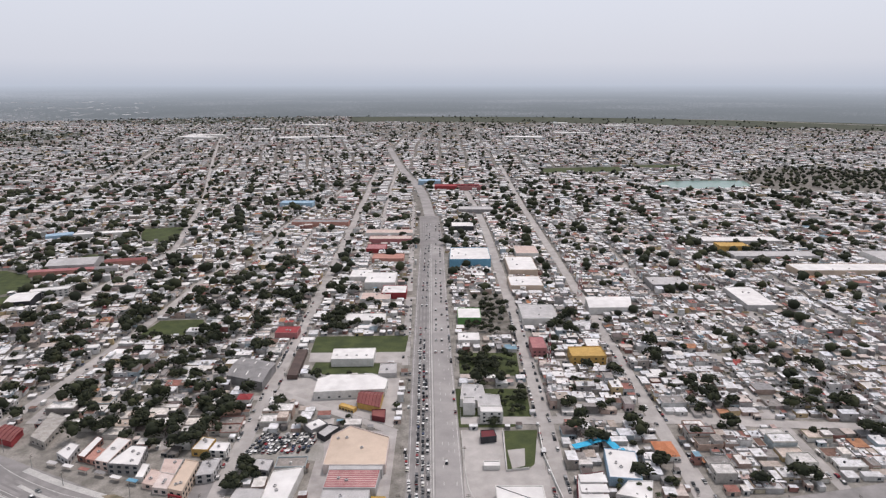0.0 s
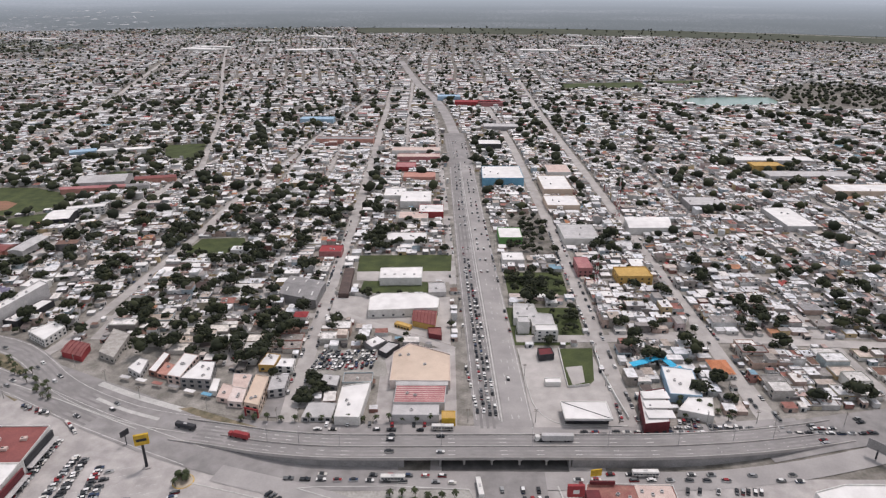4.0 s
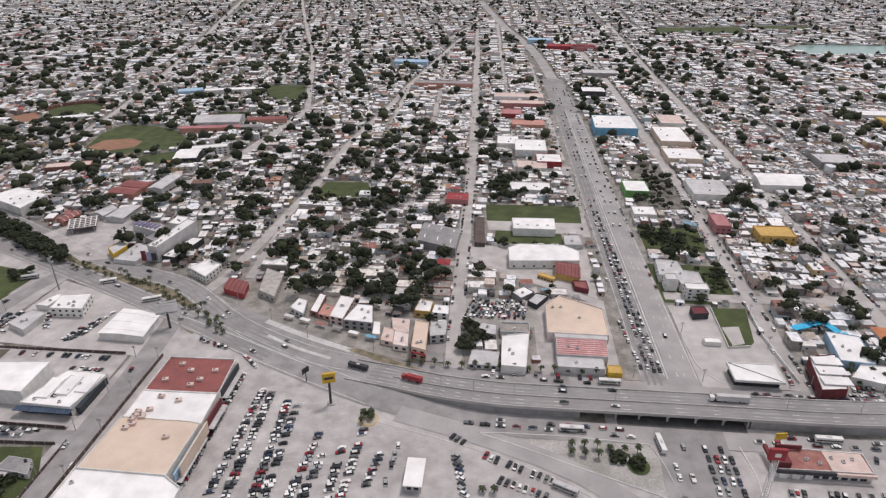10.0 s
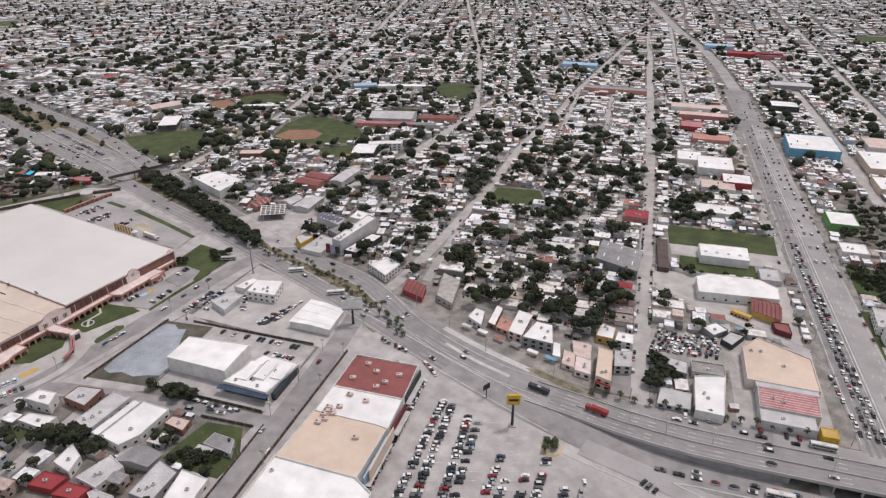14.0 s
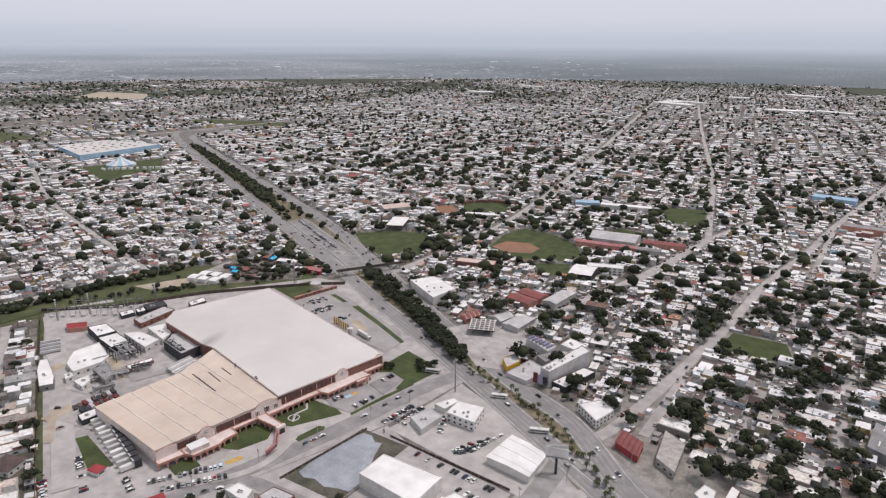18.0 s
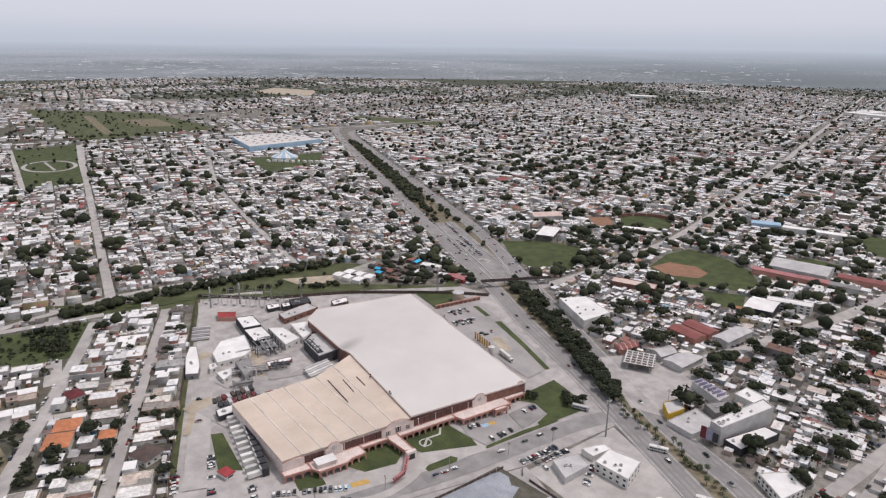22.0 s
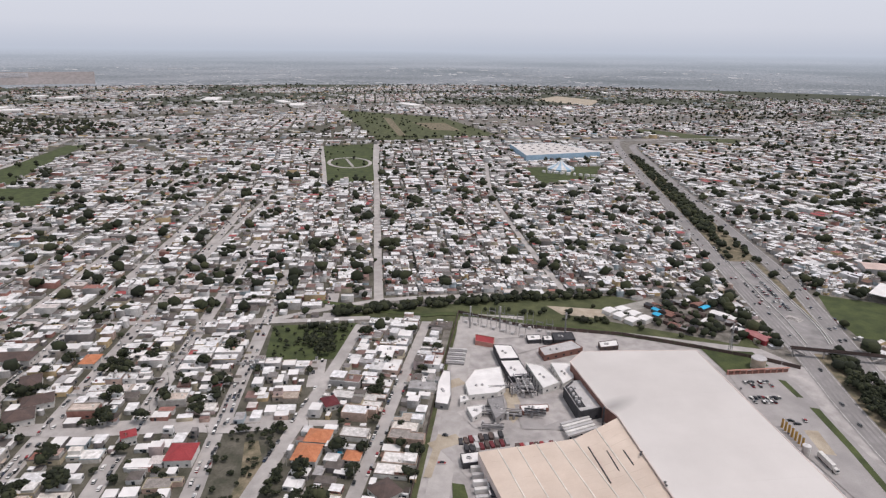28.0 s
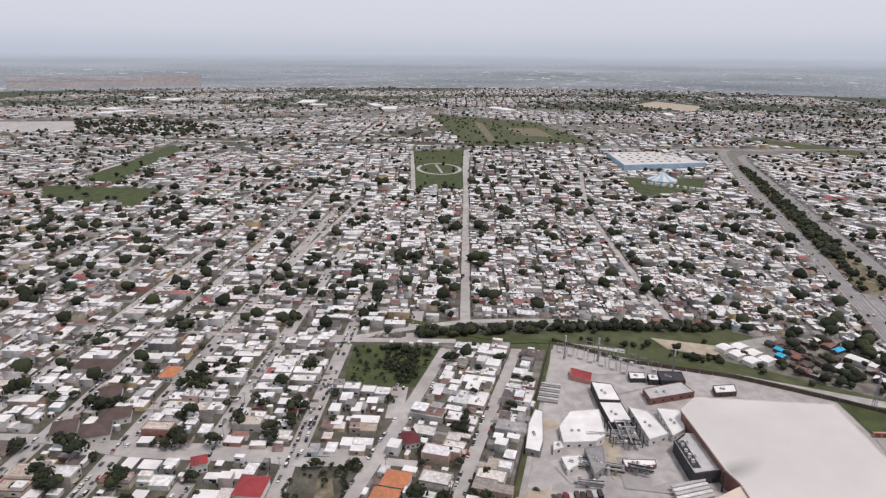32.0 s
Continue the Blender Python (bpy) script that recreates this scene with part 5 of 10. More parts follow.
building("store", [(-66, 299), (-40, 299), (-40, 308.9), (-66, 308.9)], 5.6, "palegrey", "palegrey", "grey-roofed shop with pale blue stripe", "shop", rim=0.4, units=1)
building("shop", [(-38.6, 296), (-31, 296), (-31, 303), (-38.6, 303)], 5.5, "yellow", "ochre", "small yellow flat-roofed corner shop", "shop", rim=0.4)
building("workshop", [(-97.6, 296.5), (-83.6, 296), (-81, 330.5), (-97.4, 326)], 6, "whitewall", "white", "white-roofed workshop facing the main road", "workshop", units=2)
building("house_block", [(-92, 382), (-83, 390), (-76, 383), (-85, 374)], 4, "grey", "white", "low workshop with a bright roof", "workshop", units=1)
building("house_block", [(-81, 371), (-75, 382), (-67, 379), (-75, 366)], 4, "dark", "palegrey", "open car shelter with a pale roof", "shelter", units=0)
building("shop", [(-50, 476), (-37, 478), (-36, 459), (-50, 458)], 4, "palegrey", "palegrey", "small grey shop by the avenue", "shop", units=1)
building("hall", [(-94, 444), (-85, 451), (-52, 452), (-41, 443), (-42, 427), (-93, 422)], 6.6, "whitewall", "white", "long white hall with small dark windows", "hall", rim=0.5, win={"z": (1.2,), "step": 7})
gable("restaurant", [(-60, 410), (-44, 403), (-43, 424), (-59, 426)], 5, 3, "ochre", "red_metal", "ochre building with dark red tiled roof", "restaurant", ribs=7, rib_mat="maroon")
building("shop", [(-73, 409), (-62, 403), (-60, 406.5), (-71, 412.5)], 3.2, "ochre", "ochre", "low ochre arcade wing of a restaurant", "shop", rim=0.3, win={"z": (0.4,), "step": 2.4})
building("shop", [(-48, 393), (-39, 390), (-39.5, 402), (-49, 401.5)], 4.0, "maroon", "red_metal", "low maroon-roofed annexe of a restaurant", "shop")
wh_ = building("warehouse", [(-90, 478), (-56, 479), (-56, 501), (-91, 499)], 7, "whitewall", "white", "white warehouse with four roof lights", "warehouse", rim=0.4)
for k in range(4):
    part("roof_light", box(-14 + k * 8, -4, 6.7, -12 + k * 8, -2, 7.3), M["palegrey"], wh_)
gable("warehouse", [(-164, 449), (-134, 437), (-132, 470), (-162, 481)], 7, 2, "grey", "grey", "grey metal warehouse with narrow roof lights", "warehouse", skylights=3)
building("shed", [(-120, 455), (-112, 455), (-114, 505), (-122, 505)], 4, "brown", "brown", "long brown weathered shed", "shed", rim=0.2)
can = base("filling_station", 42, 304, 0, 0, "pale filling station canopy on columns", "canopy")
part("canopy", box(-13, -8, 4.6, 13, 8, 5.5, 0.1), M["white"], can)
# added dark block that stands in for the shade below the canopy
part("soffit_room", box(-12, -5, 0, 12, 7, 4.4), M["dark"], can, "dark block for the shade under the canopy")
part("canopy_rim", parapet([(-13.2, -8.2), (13.2, -8.2), (13.2, 8.2), (-13.2, 8.2)], 0.5, 4.5, 5.9), M["whitewall"], can)
b_ = bmesh.new()
add_beam(b_, (-13, 8, 5.6), (13, -8, 5.6), 0.3)
part("roof_brace", b_, M["dark"], can)
for x in (-9, 0, 9):
    for y in (-4.5, 4.5):
        part("column", box(x - 0.3, y - 0.3, 0, x + 0.3, y + 0.3, 4.6), M["palegrey"], can)
for x in (-9, 0, 9):
    part("fuel_pump", box(x - 0.5, -0.4, 0, x + 0.5, 0.4, 1.9, 0.08), M["redpaint"], can)
building("shop", [(24, 364), (34, 366), (33, 374), (24, 373)], 4.6, "dark", "maroon", "small maroon-roofed shop on a corner", "shop", rim=0.5)
building("shop", [(24, 335.5), (33.5, 335.5), (34, 341), (24, 340.5)], 3.0, "whitewall", "white", "small white shop of a filling station", "shop")
building("villa", [(12, 412), (24, 410), (24, 400), (40, 398), (40, 418), (30, 420), (29, 434), (14, 436)], 6.4, "whitewall", "palegrey", "white modern villa with stepped volumes", "villa", rim=0.6, units=4, win={"z": (1, 3.8), "step": 4.5})
building("villa", [(25, 389), (40, 389), (40, 397.6), (25, 397.6)], 9, "whitewall", "white", "white villa block with open terraces", "villa", rim=0.8, win={"z": (1.2, 4, 6.6), "step": 4})
building("villa", [(14, 400), (22, 400), (22, 409), (14, 409)], 9.5, "whitewall", "palegrey", "white stair tower of a villa", "villa", rim=0.8)
md = building("restaurant", [(70, 288), (84, 290), (91, 322), (75, 318)], 8.6, "maroon", "white", "modern restaurant with maroon walls and white roof slabs", "restaurant", rim=0.6, units=2, win={"z": (1.0,), "step": 4, "w": 2.4, "h": 2.0})
for k in range(3):
    part("roof_slab", box(-7 + k * 1.2, -12 + k * 9, 8.7, 8 + k * 1.2, -5 + k * 9, 9.2), M["white"], md)
building("club", [(94, 320), (112, 318), (116, 346), (98, 350)], 6, "skyblue", "white", "white and blue event hall", "hall", rim=0.6, units=3)
building("club", [(112, 300), (118, 318), (104, 318), (94, 306)], 5, "whitewall", "white", "white event hall with blue trim", "hall", rim=0.6)
aw = base("awning", 94, 354, 0, 18, "bright cyan canvas awning over a yard", "awning")
for k, (x0, y0, x1, y1, h) in enumerate(((-14, 0, -2, 5, 5.2), (-2, 1, 9, 6, 5.8), (8, -8, 13, 4, 5.0), (10, -16, 15, -8, 4.6))):
    b_ = prism([(x0, y0), (x1, y0 + 1), (x1, y1 + 1), (x0, y1)], h, h + 0.25)
    part("canvas", b_, M["cyan"], aw)
    for x, y in ((x0, y0), (x1, y1)):
        part("pole", tube(x, y + 0.3, 0, h, 0.1, n=6), M["steel"], aw)
building("store", [(8, 766), (59, 767), (59, 826), (10, 824)], 11, "blue", "white", "big blue-walled store with white roof", "shop", rim=0.7, units=4)
building("store", [(14, 572), (36, 572), (36, 600), (14, 600)], 7, "green_wall", "white", "white-roofed shop with a bright green front", "shop")
building("store", [(13, 520), (32, 520), (32, 538), (13, 538)], 6, "whitewall", "white", "white flat-roofed shop by the avenue", "shop", units=2)
building("shop", [(104, 482), (132, 482), (132, 502), (104, 501)], 8, "ochre", "ochre", "ochre yellow two-storey building", "building", rim=0.8, win={"z": (1.2, 4.6), "step": 5})
building("shop", [(74, 496), (86, 496), (86, 520), (74, 520)], 9, "pink_metal", "pink_metal", "pale red apartment block with ribbed walls", "building", rim=0.4, win={"z": (1.2, 4.4), "step": 4})
gable("warehouse", [(144, 600), (185, 601), (193, 633), (147, 632)], 7, 1.5, "whitewall", "white", "white warehouse with gable roof", "warehouse")
for k, (x, y, w, d, h, wall_, roof_, lab) in enumerate((
        (95, 760, 34, 60, 8, "tan", "white", "pale industrial hall beside a street"), (92, 690, 36, 36, 7, "tan", "white", "white hall with tan walls"),
        (110, 830, 30, 40, 7, "whitewall", "peach", "pale hall"), (92, 590, 34, 40, 7, "whitewall", "palegrey", "pale grey workshop hall"),
        (420, 890, 110, 26, 7, "palegrey", "white", "long pale grey factory hall"), (392, 850, 40, 22, 9, "ochre", "ochre", "ochre-roofed shed"),
        (430, 812, 110, 26, 6, "palegrey", "palegrey", "broad pale works building"), (480, 745, 120, 30, 7, "tan", "white", "long white-roofed works building"),
        (575, 790, 60, 50, 9, "whitewall", "palegrey", "white works hall"), (-70, 700, 34, 40, 8, "whitewall", "white", "white commercial hall"),
        (-95, 720, 24, 30, 7, "whitewall", "white", "white commercial hall"), (-52, 660, 26, 26, 7, "redpaint", "white", "shop with a red side wall"),
        (-70, 640, 30, 22, 6, "whitewall", "peach", "pale shop building"), (-75, 580, 40, 20, 5, "whitewall", "white", "white shop row"),
        (-75, 900, 60, 20, 7, "pink_metal", "peach", "pinkish shop building"), (-80, 940, 70, 24, 7, "whitewall", "peach", "pale shop building"),
        (-70, 800, 40, 24, 6, "terra", "terra", "brick-coloured shop"), (-90, 850, 26, 26, 6, "redpaint", "pink_metal", "red-roofed shop"),
        (30, 980, 34, 30, 9, "dark", "white", "dark-walled store with white roof"), (58, 1120, 60, 30, 8, "grey", "palegrey", "grey market hall"),
        (30, 1375, 96, 26, 9, "redpaint", "redpaint", "long red-fronted supermarket"), (-30, 1450, 50, 30, 9, "skyblue", "skyblue", "blue-roofed market hall"),
        (60, 1365, 60, 20, 9, "pink_metal", "pink_metal", "red-roofed shop hall"), (-270, 1180, 60, 26, 8, "skyblue", "skyblue", "blue-roofed hall"),
        (-195, 1010, 90, 20, 8, "terra", "grey", "long school block"), (-140, 545, 20, 16, 6, "pink_metal", "redpaint", "red-roofed house"),
        (250, 690, 40, 30, 7, "grey", "palegrey", "grey shed"), (320, 640, 30, 60, 6, "palegrey", "white", "white shed row"))):
    building("commercial_building", rect(x, y, w, d, 0), h, wall_, roof_, lab + " with flat roof", "building", rim=0.6, units=2 if y < 800 else 0, seed=k)

# ---- shop houses that front the boulevard ----
for pts, h, wall_, roof_, rim_, units_, floors, lab in (
        ([(-234, 347), (-223, 339.5), (-225, 356), (-231.6, 358.5)], 4.6, "palegrey", "white", 0.4, 1, (1.0,), "small white-roofed shop house with a dark open front"),
        ([(-220.5, 345), (-215, 343), (-214.8, 364.6), (-219.6, 367)], 4.0, "brick", "white", 0.3, 0, (1.0,), "narrow white-roofed shop beside a brick yard"),
        ([(-214.6, 343), (-206, 340), (-205.6, 352), (-214, 356)], 3.2, "terra", "terra", 0.3, 1, (0.8,), "low brick-coloured shop with a dusty roof"),
        ([(-205.4, 336.5), (-196.2, 334), (-194.2, 359.4), (-204, 362)], 6.2, "peach", "white", 0.4, 2, (1.0, 4.0), "two-storey shop house with a clean white roof"),
        ([(-195.8, 332.2), (-176.5, 330.4), (-180.3, 350.7), (-190.6, 351.8)], 6.8, "grey", "white", 0.5, 3, (0.8, 3.9), "wide shop with white roof above a dark glazed front"),
        ([(-175.8, 323.7), (-171, 323.2), (-173.1, 336.6), (-177.3, 337.2)], 3.6, "whitewall", "white", 0.3, 0, (1.0,), "small white kiosk shop with flat roof"),
        ([(-169.5, 318), (-162, 316), (-163, 330), (-170, 332)], 3.4, "peach", "peach", 0.4, 1, (0.9,), "faded pink shop house with a patched roof"),
        ([(-161.5, 313), (-152.4, 311.5), (-153.6, 325), (-162.4, 327.6)], 4.2, "rosewhite", "rosewhite", 0.4, 2, (0.9,), "rose-white shop house with a cluttered roof"),
        ([(-164, 329), (-154, 326.5), (-155, 342), (-167, 343)], 3.4, "palegrey", "peach", 0.3, 1, (0.9,), "low patched house behind a shop"),
        ([(-149.6, 306.6), (-140.9, 303.9), (-142.3, 332.6), (-150.6, 334.8)], 8.0, "tan", "tan", 0.6, 2, (1.0, 4.4), "tan shop house with worn roof"),
        ([(-140.4, 321), (-131, 323.4), (-131.5, 338.9), (-141.3, 336)], 6.0, "palegrey", "palegrey", 0.4, 2, (1.0, 3.8), "pale grey house beside a paved court"),
        ([(-153.6, 350.2), (-143.4, 349.4), (-142.6, 362.3), (-151.8, 364.8)], 5.0, "ochre", "white", 0.4, 2, (1.0,), "white-roofed house behind the shops"),
        ([(-142.1, 348.1), (-131.6, 347.2), (-131.8, 357), (-141, 358)], 5.4, "whitewall", "white", 0.4, 1, (1.0, 3.6), "white house at a street corner"),
        ([(-116.3, 299.5), (-99.6, 299.4), (-98.6, 313), (-114.7, 314)], 3.2, "palegrey", "palegrey", 0.3, 0, (0.8,), "low open yard building with a bare concrete roof"),
        ([(-112.2, 331.3), (-101, 329), (-100.8, 340.4), (-111.4, 342)], 4.0, "grey", "palegrey", 0.3, 1, (1.0,), "grey yard shed among trees")):
    building("shop_house", pts, h, wall_, roof_, lab, "shop", rim=rim_, units=units_, win={"z": floors, "step": 4, "w": 2.2, "h": 1.7}, seed=int(-pts[0][0]))
patch("ground_shop_court", [(-140.6, 303.5), (-129.5, 303), (-130.6, 322.6), (-140.4, 320.6)], "avenue", "dark asphalt court beside a shop house", 2)
frame_ = base("shop_portal", -144.9, 304.4, 0, -17, "bright red portal frame on a shop front", "portal")
for x0, z0, x1, z1 in ((-4.3, 0, -3.6, 4.6), (3.6, 0, 4.3, 4.6), (-4.3, 4.6, 4.3, 5.6)):
    part("portal_bar", box(x0, -0.9, z0, x1, -0.2, z1), M["redpaint"], frame_)
for k in range(6):
    canopy_ = base("shop_awning", -232 + k * 11.2, 340.5 - k * 3.3 - (k > 3) * 1.2, 0, -18, "sheet awning on thin posts before a shop", "awning", "shop awnings")
    part("sheet", box(-3.4, -2.6, 2.7, 3.4, 0.2, 2.85), M[("palegrey", "white", "rust", "grey", "white", "blue")[k]], canopy_)
    for o in (-3.1, 3.1):
        part("post", tube(o, -2.4, 0, 2.7, 0.07, n=6), M["steel"], canopy_)

# ---- by the boulevard ----
building("office_block", [(-360, 407), (-352, 458), (-343, 453), (-352, 405)], 13, "palegrey", "white", "tall narrow grey commercial block with blank side wall", "office", rim=0.9, units=7)
building("shop_hall", [(-350.5, 407), (-341.5, 440), (-332, 439), (-339, 405)], 5, "dark", "white", "white-roofed shop hall with a dark open front", "shop", rim=0.5, units=3)
adv = base("advert_panel", -357, 402, 0, 9, "maroon and purple advertising panels on a frame", "billboard")
for k in range(3):
    part("panel", box(-5.5 + k * 3.6, -0.2, 3, -2.2 + k * 3.6, 0.2, 11 - k), M[("maroon", "purple", "dark")[k]], adv)
    part("post", tube(-3.9 + k * 3.6, 0.5, 0, 9, 0.2), M["steel"], adv)
building("store", [(-399, 455), (-397, 464), (-373, 457), (-374, 445)], 6.0, "palegrey", "palegrey", "low store with purple rooftop frames", "shop", rim=0.6, units=3)
building("shop", [(-379, 436), (-371, 453), (-364, 449), (-368, 430)], 5, "grey", "grey", "grey flat-roofed shop beside a store", "shop", units=2)
building("house_block", [(-372, 462), (-356, 460), (-354, 474), (-371, 477)], 6, "whitewall", "white", "white two-storey shop house", "shop", units=2)
building("house_block", [(-384, 400), (-366, 398), (-362, 422), (-380, 428)], 4, "palegrey", "palegrey", "low pale workshop behind a wall", "workshop", units=3)
fr = base("steel_canopy", -386, 455, 5.6, -15, "purple steel canopy bars on a store roof", "canopy")
for k in range(6):
    part("frame_bar", box(-10.5 + k * 4, -3.6, 0.0, -9.7 + k * 4, 3.6, 2.2), M["purple"], fr)
building("kiosk", [(-396, 414), (-392, 428), (-383, 418), (-386, 404)], 6, "yellow", "palegrey", "bright yellow box-shaped shop", "shop", rim=0.5)
building("house_block", [(-322, 390), (-304, 378), (-300, 397), (-312, 404)], 6, "whitewall", "white", "white two-storey house with open ground floor", "house", win={"z": (0.8, 3.4), "step": 3.5})
gable("shop", [(-286, 366), (-270, 360), (-272, 375), (-287, 380)], 4.4, 0.7, "redpaint", "red_metal", "bright red shop with red metal roof", "shop", ribs=5, rib_mat="maroon")
building("house_block", [(-261, 365), (-248, 358), (-251.6, 389), (-266, 396)], 5, "pale_concrete_wall", "pale_concrete_wall", "unfinished grey concrete house by the boulevard", "house", rim=0.4, win={"z": (1.0,), "step": 4})
gc = base("filling_station", -442, 456, 0, 28, "dark-framed filling station canopy", "canopy")
part("canopy", box(-11, -11, 5, 11, 11, 5.6), M["brown"], gc)
for k in range(6):
    part("roof_beam", box(-11, -10.6 + k * 4, 5.6, 11, -9.8 + k * 4, 6.0), M["whitewall"], gc)
    part("roof_beam", box(-10.6 + k * 4, -11, 5.6, -9.8 + k * 4, 11, 5.95), M["whitewall"], gc)
for x in (-8, 8):
    for y in (-8, 8):
        part("column", box(x - 0.35, y - 0.35, 0, x + 0.35, y + 0.35, 5), M["palegrey"], gc)
patch("ground_filling_station", [(-470, 440), (-440, 490), (-400, 470), (-385, 410), (-410, 400)], "lot", "grey forecourt by the boulevard", 2)
gable("hall", [(-431, 470), (-429, 488), (-414, 497), (-415, 469)], 5, 1.2, "palegrey", "palegrey", "grey sheet-roofed hall near a filling station", "hall")
gable("shop", [(-471, 464), (-465, 483), (-457, 476), (-461, 459)], 4, 1.2, "terra", "red_metal", "shop with a dark red sheet roof", "shop", ribs=4)
gable("hall", [(-446, 478), (-441, 494), (-431, 488), (-434, 472)], 5, 1.2, "palegrey", "palegrey", "grey sheet-roofed hall near a filling station", "hall")
building("warehouse", [(-556, 497), (-543, 520), (-506, 506), (-509, 474)], 8, "whitewall", "white", "white hall with rounded corner and roof units", "warehouse", rim=0.5, units=5)
gable("school_hall", [(-484, 778), (-431, 791), (-425, 755), (-478, 745)], 8, 4, "palegrey", "palegrey", "large grey gabled school hall", "school")
gable("school_block", [(-424, 783), (-378, 795), (-374, 782), (-420, 770)], 6, 1.2, "terra", "red_metal", "long school block with dark red roof", "school")
gable("school_block", [(-490, 735), (-420, 750), (-417, 740), (-487, 725)], 6, 1.2, "terra", "pink_metal", "long school block with faded red roof", "school")
gable("school_block", [(-420, 750), (-395, 755), (-392, 745), (-417, 740)], 6, 1.2, "palegrey", "grey", "school block with grey roof", "school")
building("school_block", [(-438, 653), (-403, 668), (-400, 656), (-434, 642)], 9, "whitewall", "white", "three-storey white school block with open galleries", "school", win={"z": (1.2, 4, 6.8), "step": 5, "w": 2.6})
gable("hall", [(-440, 612), (-418, 618), (-424, 648), (-446, 642)], 8, 1.5, "dark", "white", "sports hall with white roof and open sides", "hall")
building("hall", [(-576, 908), (-544, 924), (-552, 940), (-584, 924)], 6, "skyblue", "skyblue", "long bright blue-roofed school hall", "hall", rim=0.2)
building("hall", [(-540, 915), (-470, 935), (-474, 950), (-544, 930)], 7, "whitewall", "white", "long white flat-roofed school block", "school")
for x, y in ((-446, 529), (-444, 546)):
    gable("hall", rect(x, y, 26, 14, -8), 5, 1.4, "terra", "red_metal", "school hall with dark red sheet roof", "hall")
gable("hall", [(-427, 534), (-425, 568), (-412, 571), (-414, 534)], 6, 1.4, "palegrey", "palegrey", "pale sheet-roofed hall beside a street", "hall")
building("hall", [(-560, 585), (-520, 600), (-514, 586), (-554, 572)], 8, "brick", "peach", "brown brick hall with pale roof", "hall")
gable("hall", rect(-770, 720, 40, 24, 60), 7, 2, "palegrey", "peach", "pale sheet-roofed hall by a sports field", "hall")
cc = base("covered_court", -710, 657, 0, -62, "open sports court under a flat white roof", "canopy")
part("roof", box(-21, -11, 7.4, 21, 11, 8.0, 0.1), M["white"], cc)
for k in range(5):
    for y in (-10, 10):
        part("column", tube(-19 + k * 9.5, y, 0, 7.4, 0.3), M["steel"], cc)
fill(rect(-710, 657, 44, 26, -62), 2)
mn = base("monument", -691, 530, 0, 20, "low stepped pale stone mound on a paved square", "monument")
for k in range(4):
    part("step", box(-7 + k * 1.6, -5 + k * 1.1, k * 0.5, 7 - k * 1.6, 5 - k * 1.1, k * 0.5 + 0.5), M["concrete"], mn)
std = base("stadium_wall", -673, 815, 0, 35, "curved brown stand round a small playing field", "stand")
for k in range(16):
    a0 = math.pi * (k / 15) - 0.2
    st = part("stand_section", box(-4.2, -1.2, 0, 4.2, 1.6, 4.2), M["brick"], std)
    st.matrix_basis = pose(math.cos(a0) * 44, math.sin(a0) * 36, 0, 0, 0, math.degrees(a0) + 90)
gable("hall", rect(-650, 762, 40, 12, 30), 6, 1, "palegrey", "white", "covered stand with white roof", "stand")

# ---- west: warehouse, circus, park path ----
ww = building("warehouse", [(-1691, 655), (-1695, 767), (-1537, 806), (-1525, 626)], 13, "skyblue", "factory_white", "very large pale-roofed warehouse with pale blue walls", "warehouse", rim=0.5)
for k in range(5):
    for j in range(6):
        part("roof_light", box(-60 + k * 27, -56 + j * 20 + 4 * (k % 2), 12.4, -54 + k * 27, -51 + j * 20 + 4 * (k % 2), 13.5), M["grey"], ww)
circ = base("circus_tent", -1420, 655, 0, 0, "white and blue striped circus tent on a green", "tent")
for k in range(16):
    a0, a1 = 2 * math.pi * k / 16, 2 * math.pi * (k + 1) / 16
    b_ = bmesh.new()
    top, mid_ = b_.verts.new((0, 0, 19)), [b_.verts.new((math.cos(a) * 12, math.sin(a) * 12, 10)) for a in (a0, a1)]
    low_ = [b_.verts.new((math.cos(a) * 27, math.sin(a) * 27, 4)) for a in (a0, a1)]
    foot = [b_.verts.new((math.cos(a) * 27, math.sin(a) * 27, 0)) for a in (a0, a1)]
    b_.faces.new((top, mid_[0], mid_[1]))
    b_.faces.new((mid_[0], low_[0], low_[1], mid_[1]))
    b_.faces.new((low_[0], foot[0], foot[1], low_[1]))
    part("canvas_panel", b_, M["whitewall" if k % 2 else "skyblue"], circ)
part("mast", tube(0, 0, 0, 23, 0.4), M["steel"], circ)
fill([(-1460, 620), (-1380, 620), (-1380, 690), (-1460, 690)], 2)
for k in range(9):
    building("caravan", rect(-1400 + 8 * k, 610 + 9 * k, 9, 4, 30 * k), 4, "whitewall", "white", "white show caravan on the grass", "caravan", rim=0)
for y0 in (0, 1):
    strip("path_park", [(-1379, 190 + y0 * 90), (-1600, 210 + y0 * 106), (-1840, 230 + y0 * 130)], 8, "street", label="pale path beside a park", code=1, category="path")
loop_ = [(-1590 + 62 * math.cos(a * math.pi / 12), 262 + 42 * math.sin(a * math.pi / 12)) for a in range(25)]
strip("path_ring", loop_, 7, "street", label="pale round path in a park", code=1, category="path")
strip("path_cross", [(-1640, 262), (-1540, 262)], 5, "street", label="pale path across a round lawn", code=1, category="path")
